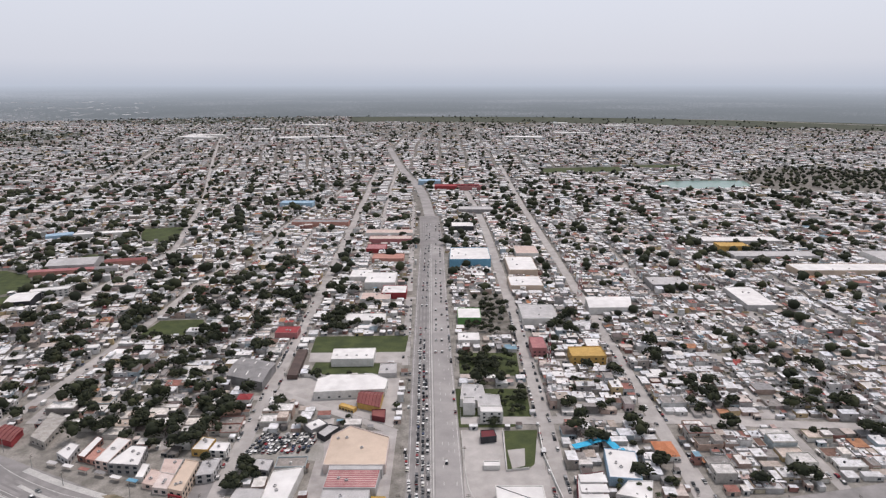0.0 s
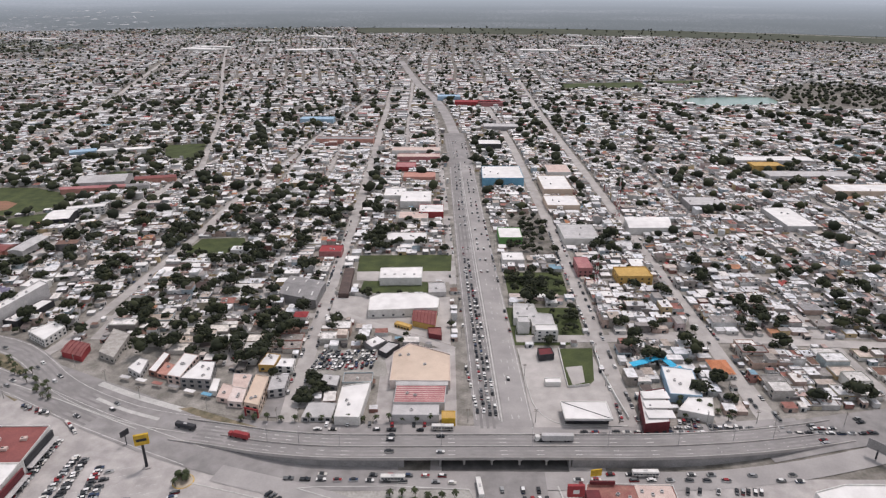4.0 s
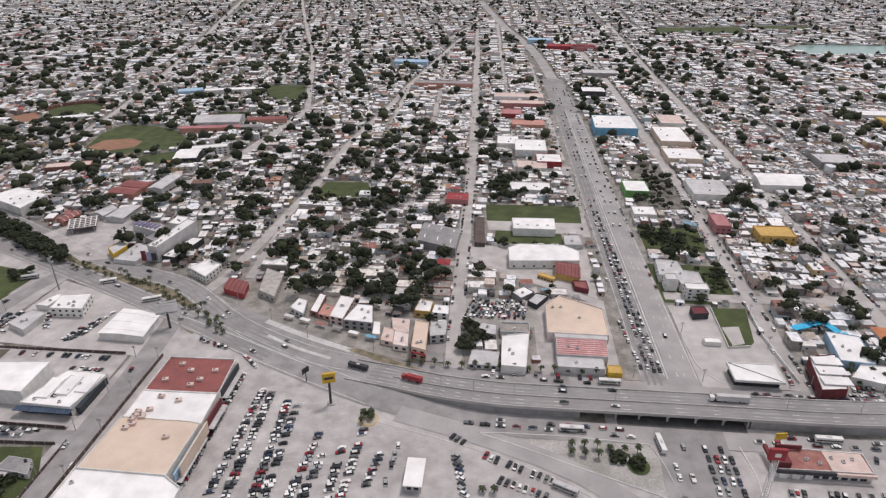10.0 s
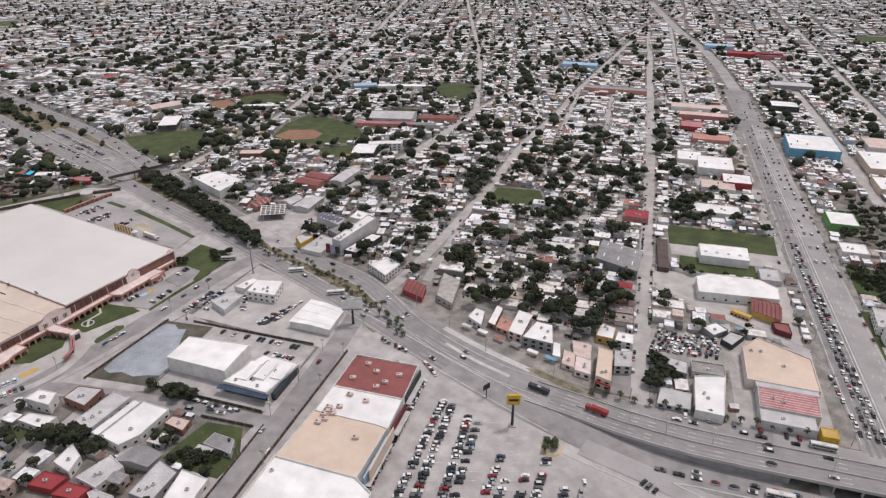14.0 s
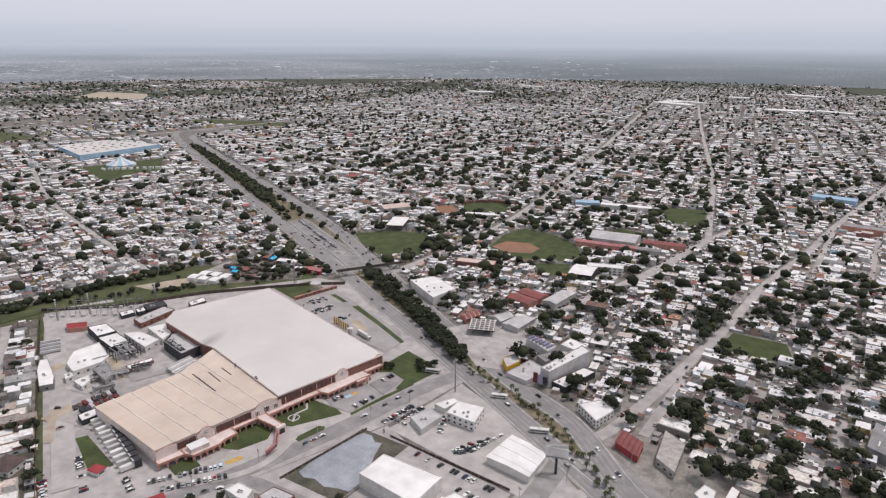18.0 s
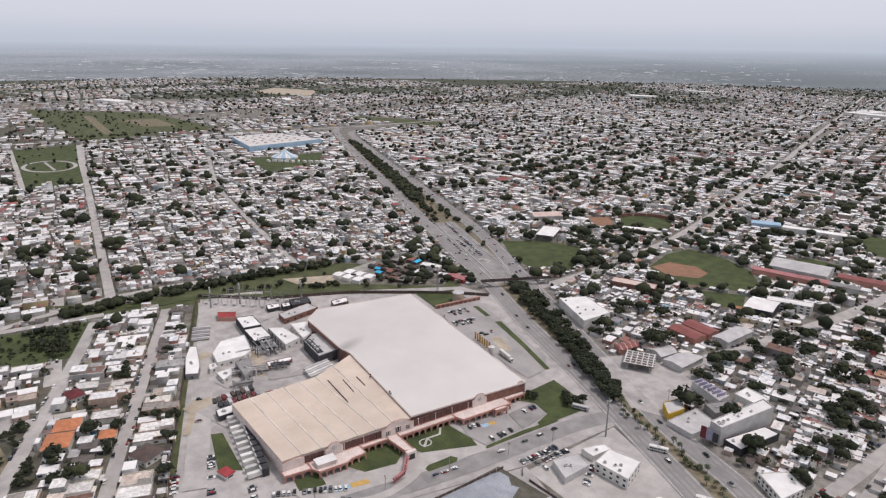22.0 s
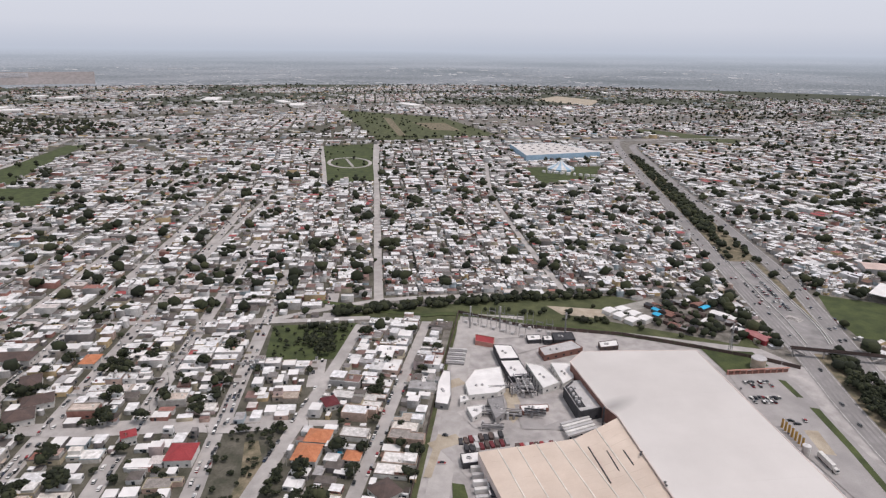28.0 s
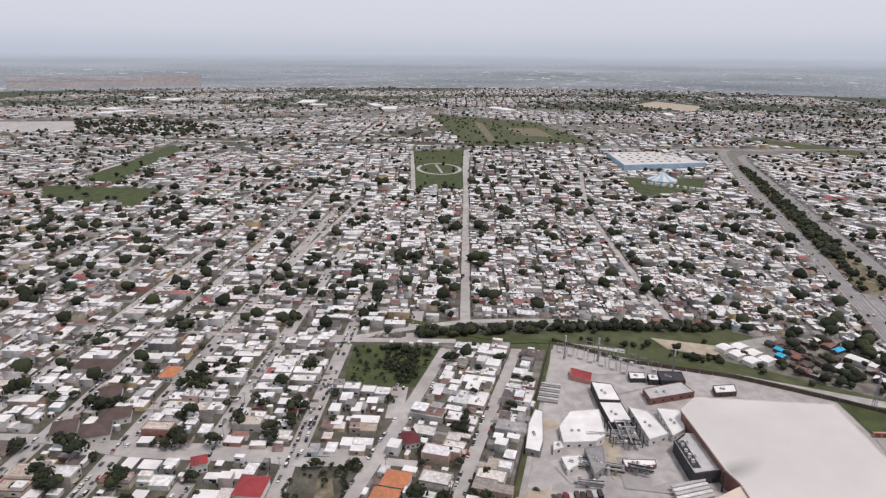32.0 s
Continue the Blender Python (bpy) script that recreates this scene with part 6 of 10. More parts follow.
for k in range(26):
    xx, yy = nr.uniform(-2400, 1500), nr.uniform(2600, 3700)
    if k < 13:
        xx, yy = nr.uniform(-3700, -2500), nr.uniform(-900, 2200)
    building("far_hall", rect(xx, yy, nr.uniform(60, 170), nr.uniform(30, 70), nr.uniform(-20, 20)), 9, "whitewall", "white", "pale industrial hall on the far plain", "warehouse", rim=0)

# ---- SITES kept free for single houses placed further down ----
SPECIAL = [  # x, y, width, depth, turn, height, roof, label
    (-611, 107, 13, 14, -22, 4.6, "orange", "villa with bright orange clay roofs"), (-596, 99, 16, 14, -22, 4.6, "orange", "villa with bright orange clay roofs"),
    (-772, -102, 30, 16, 80, 5.0, "brown", "large hall with dark brown sheet roof"), (-588, 124, 9, 9, -22, 3.2, "orange", "garden house with orange clay roof"), (-614, 30, 16, 15, -12, 5.2, "redpaint", "house with bright red painted roof"),
    (-682, -72, 16, 17, 12, 4.5, "brown", "house with dark brown tiled roof"), (-688, -92, 16, 14, 12, 4.5, "brown", "house with dark brown tiled roof"),
    (-700, -66, 14, 18, 12, 4.5, "brown", "house with dark brown tiled roof"), (-754, -46, 15, 11, -12, 4.5, "orange", "house with ochre tiled roof"),
    (-728, -78, 18, 13, 12, 5.0, "brown", "house with brown tiled roof"), (136, 352, 12, 16, 0, 4.0, "orange", "house with orange terrace roof"),
    (-141, 418, 9, 8, 0, 5.0, "redpaint", "house with pinkish red roof"), (-230, 470, 14, 10, 0, 4.0, "brown", "house with brown tiled roof"),
    (-460, 165.5, 7, 20, -18, 3.2, "redpaint", "long low gate house with a red roof"),
    (-553, 136, 14, 13, 24, 4.0, "brown", "house with brown tiled roofs"), (-650, 118, 12, 9, 12, 4.0, "maroon", "house with deep red roof"), (-640, -2, 8, 8, 12, 6.0, "redpaint", "house with red roof panel")]
for x, y, w, d, turn, h, mat, label in SPECIAL:
    fill(rect(x, y, w + 2, d + 2, turn), 2)


def lay_out(turn, origin, period, step, block, side, outline, wander=0.0, leafy=1.0, lane=6.6):
    """House rectangles of one district (x, y, width, depth, height, turn, row behind the street), its trees and its street pieces."""
    c, s = math.cos(radians(turn)), math.sin(radians(turn))
    loc = [((px - origin[0]) * c + (py - origin[1]) * s, -(px - origin[0]) * s + (py - origin[1]) * c) for px, py in outline]
    u0, u1, v0, v1 = min(p[0] for p in loc), max(p[0] for p in loc), min(p[1] for p in loc), max(p[1] for p in loc)
    I = np.arange(int(u0 / period) - 1, int(u1 / period) + 2)
    J = np.arange(int(v0 / step) - 1, int(v1 / step) + 2)
    deep = period / 2 - lane / 2 - 0.7
    count = 2 if deep > 24 else 1
    rows, trees = [], []
    i, j = np.meshgrid(I, J, indexing="ij")
    i, j, n = i.ravel(), j.ravel(), i.size
    for sign in (-1, 1):
        edge = np.full(n, lane / 2 + 0.6) + nr.choice([0.2, 0.8, 2.0], n)
        for back in range(count):
            room = deep / count
            d = room * (np.minimum(nr.uniform(0.74, 1.15, n) + 0.1 * (lane > 10), 0.97) if not back else nr.uniform(0.6, 0.98, n))
            w = step * (nr.uniform(0.93, 1.05, n) if not back else nr.uniform(0.8, 1.02, n))
            u = i * period + sign * (edge + d / 2) + wander * np.sin(i * 7.3 + j * step / 61 + 1.9 * np.sin(j * step / 170 + i))
            v = j * step + nr.uniform(-0.5, 0.5, n)
            keep = (np.mod(v, block) > side + 4.5) & (nr.random(n) < (0.95 if not back else 0.84)) & (edge + d < deep + 6.0)
            edge = edge + d + nr.uniform(0.3, 3.2, n)
            if back:
                h = nr.choice([2.6, 3.1, 3.5, 5.6], n, p=[0.34, 0.34, 0.22, 0.10]) * nr.uniform(0.92, 1.1, n)
            else:
                h = nr.choice([3.1, 3.5, 4.1, 6.0, 6.6, 8.8], n, p=[0.40, 0.28, 0.12, 0.13, 0.06, 0.01]) * nr.uniform(0.92, 1.1, n)
            x, y = origin[0] + u * c - v * s, origin[1] + u * s + v * c
            keep &= inside(x, y, outline)
            lean = radians(turn) + (math.pi / 2 if sign > 0 else -math.pi / 2) + nr.normal(0, 0.012, n)
            rows.append(np.stack([x, y, w, d, h, lean, np.full(n, back)], 1)[keep])
        for turn_, share in ((0, 1.0), (1, 0.55 * (leafy > 1.3))):
            tu = i * period + sign * nr.uniform(5.0 + deep * 0.25, 4.5 + deep, n)
            tv = j * step + nr.uniform(-4, 4, n)
            tx, ty = origin[0] + tu * c - tv * s, origin[1] + tu * s + tv * c
            dens = np.where((tx > -820) & (ty < 250), min(leafy, 0.8), np.where((tx > -30) & (ty < 800), min(leafy, 1.3), np.where((tx < -240) & (tx > -760) & (ty < 1150), leafy * 1.45, np.where((tx > -1250) & (tx < -790), leafy * 1.5, leafy)))) * (0.20 + 0.62 * np.clip(wave(tx, ty, 230, 5) * 2.4 - 0.95, 0, 1))
            tk = inside(tx, ty, outline) & (nr.random(n) < dens * share) & (code_at(tx, ty) == 0)
            trees.append(np.stack([tx, ty, 2.6 + 4.8 * nr.random(n) ** 1.5], 1)[tk])
        tu = i * period + sign * nr.uniform(2.5, 4.5 + deep, n)
        tv = j * step + nr.uniform(-6, 6, n)
        tx, ty = origin[0] + tu * c - tv * s, origin[1] + tu * s + tv * c
        tk = inside(tx, ty, outline) & (nr.random(n) < 0.10 + (0.5 + 0.6 * np.where(((tx > -820) & (ty < 250)) | ((tx > -30) & (ty < 800)), min(leafy, 0.8), leafy)) * np.clip(wave(tx, ty, 120, 9) * 2.6 - 1.15, 0, 1)) & (code_at(tx, ty) == 0)
        trees.append(np.stack([tx, ty, 2.2 + 4.0 * nr.random(n) ** 1.4], 1)[tk])
    # the small streets: along each line, and across between blocks
    def pieces(u, v, du, dv):
        x, y = origin[0] + u * c - v * s, origin[1] + u * s + v * c
        ok = inside(x, y, outline) & (code_at(x, y) == 0) & (np.hypot(x + 150, y - 50) < 3000)
        return np.stack([x, y, np.broadcast_to(du, x.shape), np.broadcast_to(dv, x.shape), np.full(x.shape, radians(turn))], 1)[ok]
    ui, vj = np.meshgrid(I * period, np.arange(v0, v1, 12.0), indexing="ij")
    uc, vc = np.meshgrid(np.arange(u0, u1, 12.0), np.arange(int(v0 / block) - 1, int(v1 / block) + 2) * block + (side + 4) / 2, indexing="ij")
    return np.concatenate(rows), np.concatenate(trees), pieces(ui.ravel(), vj.ravel(), lane, 12.2), pieces(uc.ravel(), vc.ravel(), 12.0, side - 1.0)


homes, woods, paving, lines = [], [], [], []
for name, turn, origin, period, step, block, side, outline in DISTRICTS:
    a, b, lanes, crossings = lay_out(turn, origin, period, step, block, side, outline, *{"west": (4.5, 1.8), "far_west": (5.0, 1.6), "south_west": (0.0, 1.5), "north_west": (4.5, 1.6), "north_east": (4.0, 2.1), "north_mid": (2.0, 1.25)}.get(name, (0.0, 1.0)), lane={"south_west": 11.0, "north_east": 7.8, "gate": 8.0}.get(name, 6.6))
    if name == "north_east":
        lanes, crossings = lanes[lanes[:, 1] < 900], crossings[crossings[:, 1] < 700]
    if name not in ("west", "north_west", "far_west"):
        paving.append((lanes, 0.010))
        paving.append((crossings, 0.014))
    lines.append((lanes, name))
    a = a[clear(a[:, 0], a[:, 1], a[:, 2], a[:, 3], a[:, 5])]
    for k in range(0, len(a), 100000):
        homes.append(a[k:k + 100000])
    woods.append(b)
homes, woods = np.concatenate(homes), np.concatenate(woods)
# fill the gaps between the rows with small annexes, sheds and back houses
built = np.zeros(taken.shape, bool)


def mark(x, y, w, d, turn, n=5):
    c, s = np.cos(turn), np.sin(turn)
    for u in np.linspace(-0.5, 0.5, n):
        for v in np.linspace(-0.5, 0.5, n):
            i, j = ((x + c * u * w - s * v * d - MX) / CELL).astype(int), ((y + s * u * w + c * v * d - MY) / CELL).astype(int)
            ok = (i >= 0) & (j >= 0) & (i < built.shape[0]) & (j < built.shape[1])
            built[i[ok], j[ok]] = True


def unbuilt(x, y, w, d, turn):
    c, s = np.cos(turn), np.sin(turn)
    free = np.ones(x.shape, bool)
    for u in (-0.5, 0, 0.5):
        for v in (-0.5, 0, 0.5):
            i, j = ((x + c * u * w - s * v * d - MX) / CELL).astype(int), ((y + s * u * w + c * v * d - MY) / CELL).astype(int)
            ok = (i >= 0) & (j >= 0) & (i < built.shape[0]) & (j < built.shape[1])
            free &= ok & ~built[np.clip(i, 0, built.shape[0] - 1), np.clip(j, 0, built.shape[1] - 1)]
    return free


mark(homes[:, 0], homes[:, 1], homes[:, 2] * 0.9, homes[:, 3] * 0.9, homes[:, 5])
for p, name in lines:
    if name in ("west", "far_west", "north_west"):
        continue
    mark(p[:, 0], p[:, 1], p[:, 2], p[:, 3], p[:, 4], 4)
for name, turn, origin, period, step, block, side, outline in DISTRICTS:
    xs, ys = [q[0] for q in outline], [q[1] for q in outline]
    x0, x1, y0, y1 = max(min(xs), -1900), min(max(xs), 1500), max(min(ys), -1000), min(max(ys), 1900)
    for trial in range(9):
        n = min(60000, int((x1 - x0) * (y1 - y0) / 40))
        x, y = nr.uniform(x0, x1, n), nr.uniform(y0, y1, n)
        w, d = (nr.uniform(6, 12, n), nr.uniform(5, 9, n)) if trial < 4 else (nr.uniform(3.2, 6, n), nr.uniform(2.6, 5, n))
        lean = radians(turn) + nr.choice([0, math.pi / 2], n) + nr.normal(0, 0.03, n)
        ok = inside(x, y, outline) & (np.hypot(x + 150, y - 50) < 1700) & (nr.random(n) < (1.0 if name in ("south_west", "gate", "north_east") else 0.6))
        x, y, w, d, lean = x[ok], y[ok], w[ok], d[ok], lean[ok]
        ok = unbuilt(x, y, w, d, lean) & clear(x, y, w, d, lean)
        x, y, w, d, lean = x[ok], y[ok], w[ok], d[ok], lean[ok]
        # no two new ones in one place
        cell = np.floor(x / 9).astype(int) * 100003 + np.floor(y / 9).astype(int)
        _, first = np.unique(cell, return_index=True)
        x, y, w, d, lean = x[first], y[first], w[first], d[first], lean[first]
        mark(x, y, w, d, lean)
        h = nr.choice([2.5, 3.0, 3.4, 5.8], len(x), p=[0.35, 0.35, 0.2, 0.1]) * nr.uniform(0.9, 1.1, len(x))
        homes = np.concatenate([homes, np.stack([x, y, w, d, h, lean, np.full(len(x), 3)], 1)])
# the town thins out into fields far away
reach = np.hypot(homes[:, 0] + 150, homes[:, 1] - 50)
bearing = np.degrees(np.arctan2(homes[:, 1] - 50, homes[:, 0] + 150))
homes = homes[((bearing > 46) | (bearing < -90) | (reach < 1300)) & ((bearing > 96) | (bearing < -90) | (reach < 3740 + 60 * np.sin(bearing * 0.9)))]
reach = np.hypot(homes[:, 0] + 150, homes[:, 1] - 50)
thin = wave(homes[:, 0], homes[:, 1], 1300, 21)
homes = homes[(reach < 2600) | ((reach < 4460) & ((thin > 0.30 + 0.26 * (reach - 2600) / 1900) | (nr.random(len(homes)) < 0.16)))]
band_ = np.sin(homes[:, 0] / 118 + 0.9 * np.sin(homes[:, 1] / 460) + homes[:, 1] / 900) + 0.8 * (wave(homes[:, 0], homes[:, 1], 700, 41) - 0.5)
homes = homes[(homes[:, 0] > -2060) | (band_ < 0.45) | (nr.random(len(homes)) < 0.12)]
reach = np.hypot(woods[:, 0] + 150, woods[:, 1] - 50)
woods = woods[(reach < 4460)]
far_ = np.hypot(woods[:, 0] + 150, woods[:, 1] - 50)
woods = woods[nr.random(len(woods)) < np.where(far_ > 3300, 0.2, np.where(far_ > 2200, 0.32, np.where(far_ > 1500, 0.6, 1.0))) * np.where((woods[:, 0] < -790) & (woods[:, 1] < 900), np.clip(wave(woods[:, 0], woods[:, 1], 75, 77) * 5.0 - 2.3, 0.12, 1), 1.0)]


def np_mesh(name, V, F, mats, which=None):
    """A mesh from arrays of corners and faces."""
    me = bpy.data.meshes.new(name)
    k, n = F.shape
    me.vertices.add(len(V))
    me.vertices.foreach_set("co", np.ascontiguousarray(V, np.float32).ravel())
    me.loops.add(k * n)
    me.loops.foreach_set("vertex_index", np.ascontiguousarray(F, np.int32).ravel())
    me.polygons.add(k)
    me.polygons.foreach_set("loop_start", np.arange(0, k * n, n, dtype=np.int32))
    for m in mats:
        me.materials.append(m)
    if which is not None:
        me.polygons.foreach_set("material_index", np.ascontiguousarray(which, np.int32))
    me.update(calc_edges=True)
    return me


SIDES = np.array([[0, 1, 5, 4], [1, 2, 6, 5], [2, 3, 7, 6], [3, 0, 4, 7]])


def boxes(x, y, w, d, z0, z1, turn, eaves=0.0):
    """Corners, faces and material numbers of many boxes, each with a roof sheet of its own."""
    n = len(x)
    c, s = np.cos(turn), np.sin(turn)
    V = np.zeros((n, 12, 3))
    for k, (u, v) in enumerate(((-0.5, -0.5), (0.5, -0.5), (0.5, 0.5), (-0.5, 0.5))):
        for g, kk, z in ((0.0, k, z0), (0.0, k + 4, z1), (eaves, k + 8, z1)):
            V[:, kk, 0] = x + c * u * (w + g) - s * v * (d + g)
            V[:, kk, 1] = y + s * u * (w + g) + c * v * (d + g)
            V[:, kk, 2] = z
    first = (np.arange(n) * 12)[:, None, None]
    F = np.concatenate([first + SIDES[None], first + np.array([[8, 9, 10, 11]])[None]], 1).reshape(-1, 4)
    which = np.tile(np.array([0, 0, 0, 0, 1]), n)
    return V.reshape(-1, 3), F, which


def join(sets):
    V, F, W, at = [], [], [], 0
    for v, f, w in sets:
        V.append(v), F.append(f + at), W.append(w)
        at += len(v)
    return np.concatenate(V), np.concatenate(F), np.concatenate(W)


sets = []
for p, z in paving:
    v, f, w = boxes(p[:, 0], p[:, 1], p[:, 2], p[:, 3], np.full(len(p), z), np.full(len(p), z), p[:, 4])
    keep = np.tile(np.array([False, False, False, False, True]), len(p))
    sets.append((v, f[keep], w[keep] * 0))
V, F, W = join(sets)
tagged(new("road_small_streets", np_mesh("road_small_streets", V, F, [M["street"]])), "pale concrete side streets between rows of houses", "road", kind="structure")


# the houses that the camera passes nearest are things of their own
def gap(x, y, a, b):
    ax, ay, bx, by = *a, *b
    t = np.clip(((x - ax) * (bx - ax) + (y - ay) * (by - ay)) / ((bx - ax) ** 2 + (by - ay) ** 2), 0, 1)
    return np.hypot(x - ax - t * (bx - ax), y - ay - t * (by - ay))


hx_, hy_ = homes[:, 0], homes[:, 1]
near = np.minimum(np.minimum(gap(hx_, hy_, (-250, 335), (210, 320)), gap(hx_, hy_, (-430, 190), (-320, 190))), gap(hx_, hy_, (-585, 120), (-610, -70)))
order = np.argsort(near + 1000 * (homes[:, 6] > 0))
close = homes[order[:114]]
rest = homes[order[114:]]


def split_homes(q, axis):
    """Cut each house in two blocks of different height, across its depth or its width."""
    f = nr.uniform(0.38, 0.66, len(q))
    a, b = q.copy(), q.copy()
    c, s = np.cos(q[:, 5]), np.sin(q[:, 5])
    size = q[:, 3] if axis else q[:, 2]
    for part_, k, sign in ((a, f, -1), (b, 1 - f, 1)):
        o = sign * (1 - k) * size / 2
        part_[:, 3 if axis else 2] = size * k
        part_[:, 0] += -s * o if axis else c * o
        part_[:, 1] += c * o if axis else s * o
    low_ = nr.random(len(q)) < 0.5
    k = nr.choice([0.66, 0.82, 1.5, 1.15], len(q))
    a[:, 4] = np.minimum(np.where(low_, a[:, 4] * k, a[:, 4]), 7.4)
    b[:, 4] = np.minimum(np.where(low_, b[:, 4], b[:, 4] * k), 7.4)
    return np.concatenate([a, b])


far_off = np.hypot(rest[:, 0] + 150, rest[:, 1] - 50)
white_rows = (rest[:, 0] < -470) & (rest[:, 1] < 235)
cut = (far_off < 1150) & (rest[:, 6] < 3) & (nr.random(len(rest)) < np.where(white_rows, 0.6, 0.9))
whole, cut = rest[~cut], split_homes(rest[cut], True)
again = (cut[:, 3] * cut[:, 2] > 60) & (nr.random(len(cut)) < np.where((cut[:, 0] < -480) & (cut[:, 1] < 230), 0.2, 0.5))
cut = np.concatenate([cut[~again], split_homes(cut[again], False)])
rest = np.concatenate([whole, cut])
white_town = (rest[:, 0] > -1000) & (rest[:, 0] < -470) & (rest[:, 1] < 235) & (rest[:, 1] > -400)
white_town |= (rest[:, 0] < -800) & (rest[:, 0] > -2300) & (rest[:, 1] > -1500) & (rest[:, 1] < 900) & (nr.random(len(rest)) < 0.9)
white_town |= (rest[:, 1] > 1100) & (nr.random(len(rest)) < 0.6)
bright = (rest[:, 1] > 390) & (rest[:, 1] < 1200) & (rest[:, 0] > -560) & (rest[:, 0] < 170) & (nr.random(len(rest)) < 0.25)
bright |= (rest[:, 0] < -475) & (rest[:, 0] > -800) & (rest[:, 1] < 235) & (rest[:, 1] > -160) & (nr.random(len(rest)) < 0.42)
zero = np.zeros(len(rest))
sets = [boxes(rest[:, 0], rest[:, 1], rest[:, 2], rest[:, 3], zero, rest[:, 4], rest[:, 5])]
reach = np.hypot(rest[:, 0] + 150, rest[:, 1] - 50)
# upper rooms, water tanks and parapet walls where they can be made out
mid = rest[(reach < 1300) & (rest[:, 6] < 3)]
up = mid[nr.random(len(mid)) < 0.14]
k = nr.uniform(0.35, 0.6, len(up))
c, s = np.cos(up[:, 5]), np.sin(up[:, 5])
o = (0.5 - k / 2) * up[:, 3] * nr.choice([-1, 1], len(up)) * 0.95
sets.append(boxes(up[:, 0] - s * o, up[:, 1] + c * o, up[:, 2] * 0.9, up[:, 3] * k, up[:, 4], up[:, 4] + 2.7, up[:, 5]))
wall = mid[(nr.random(len(mid)) < 0.45) & (np.hypot(mid[:, 0] + 150, mid[:, 1] - 50) < 700)]
c, s = np.cos(wall[:, 5]), np.sin(wall[:, 5])
for sx, sy, ww, dd in ((-0.5, 0, 0.25, 1), (0.5, 0, 0.25, 1), (0, -0.5, 1, 0.25), (0, 0.5, 1, 0.25)):
    ou, ov = sx * (wall[:, 2] - 0.25), sy * (wall[:, 3] - 0.25)
    sets.append(boxes(wall[:, 0] + c * ou - s * ov, wall[:, 1] + s * ou + c * ov, wall[:, 2] - 0.5 if ww == 1 else np.full(len(wall), 0.25), wall[:, 3] if dd == 1 else np.full(len(wall), 0.25), wall[:, 4], wall[:, 4] + 0.55, wall[:, 5]))
tk = mid[nr.random(len(mid)) < 0.4]
c, s = np.cos(tk[:, 5]), np.sin(tk[:, 5])
ou, ov = nr.uniform(-0.3, 0.3, len(tk)) * tk[:, 2], nr.uniform(-0.35, 0.35, len(tk)) * tk[:, 3]
one = np.full(len(tk), 1.1)
sets.append(boxes(tk[:, 0] + c * ou - s * ov, tk[:, 1] + s * ou + c * ov, one, one, tk[:, 4], tk[:, 4] + 1.3, tk[:, 5]))
# stair heads, coolers and stored goods on roofs
for share, size, high in ((0.45, (0.9, 1.6), (0.6, 1.2)), (0.35, (1.6, 2.6), (1.8, 2.3)), (0.3, (1.5, 4.0), (0.12, 0.3))):
    q = mid[(nr.random(len(mid)) < share) & (np.hypot(mid[:, 0] + 150, mid[:, 1] - 50) < 850)]
    c, s = np.cos(q[:, 5]), np.sin(q[:, 5])
    ou, ov = nr.uniform(-0.32, 0.32, len(q)) * q[:, 2], nr.uniform(-0.32, 0.32, len(q)) * q[:, 3]
    sets.append(boxes(q[:, 0] + c * ou - s * ov, q[:, 1] + s * ou + c * ov, nr.uniform(*size, len(q)), nr.uniform(*size, len(q)), q[:, 4], q[:, 4] + nr.uniform(*high, len(q)), q[:, 5]))
# lean-tos behind and carports before the houses
lt = rest[(np.hypot(rest[:, 0] + 150, rest[:, 1] - 50) < 1150) & (rest[:, 6] < 2)]
for side, share, lo_, hi_ in ((1, 0.42, 1.8, 3.0), (-1, 0.6, 2.0, 4.6)):
    q = lt[nr.random(len(lt)) < share]
    c, s = np.cos(q[:, 5]), np.sin(q[:, 5])
    dd = nr.uniform(lo_, hi_, len(q))
    ww = q[:, 2] * nr.uniform(0.45, 0.95, len(q))
    ou, ov = nr.uniform(-0.5, 0.5, len(q)) * (q[:, 2] - ww), side * (q[:, 3] / 2 + dd / 2)
    wx, wy = q[:, 0] + c * ou - s * ov, q[:, 1] + s * ou + c * ov
    free = code_at(wx, wy) == 0
    sets.append(boxes(wx[free], wy[free], ww[free], dd[free], np.zeros(free.sum()) if side < 0 else np.full(free.sum(), 2.35), nr.uniform(2.45, 2.9, free.sum()), q[free, 5]))
# yard walls between lots
yw = rest[(np.hypot(rest[:, 0] + 150, rest[:, 1] - 50) < 760) & (rest[:, 6] < 2)]
yw = yw[nr.random(len(yw)) < 0.75]
c, s = np.cos(yw[:, 5]), np.sin(yw[:, 5])
for sx in (-0.5, 0.5):
    reach_ = nr.uniform(3.0, 7.5, len(yw))
    ou, ov = sx * (yw[:, 2] + 0.3), yw[:, 3] / 2 + reach_ / 2
    wx, wy = yw[:, 0] + c * ou - s * ov, yw[:, 1] + s * ou + c * ov
    free = (code_at(wx - s * reach_ / 2, wy + c * reach_ / 2) == 0) & (code_at(wx, wy) == 0)
    sets.append(boxes(wx[free], wy[free], np.full(free.sum(), 0.2), reach_[free], np.zeros(free.sum()), nr.uniform(1.6, 2.5, free.sum()), yw[free, 5]))
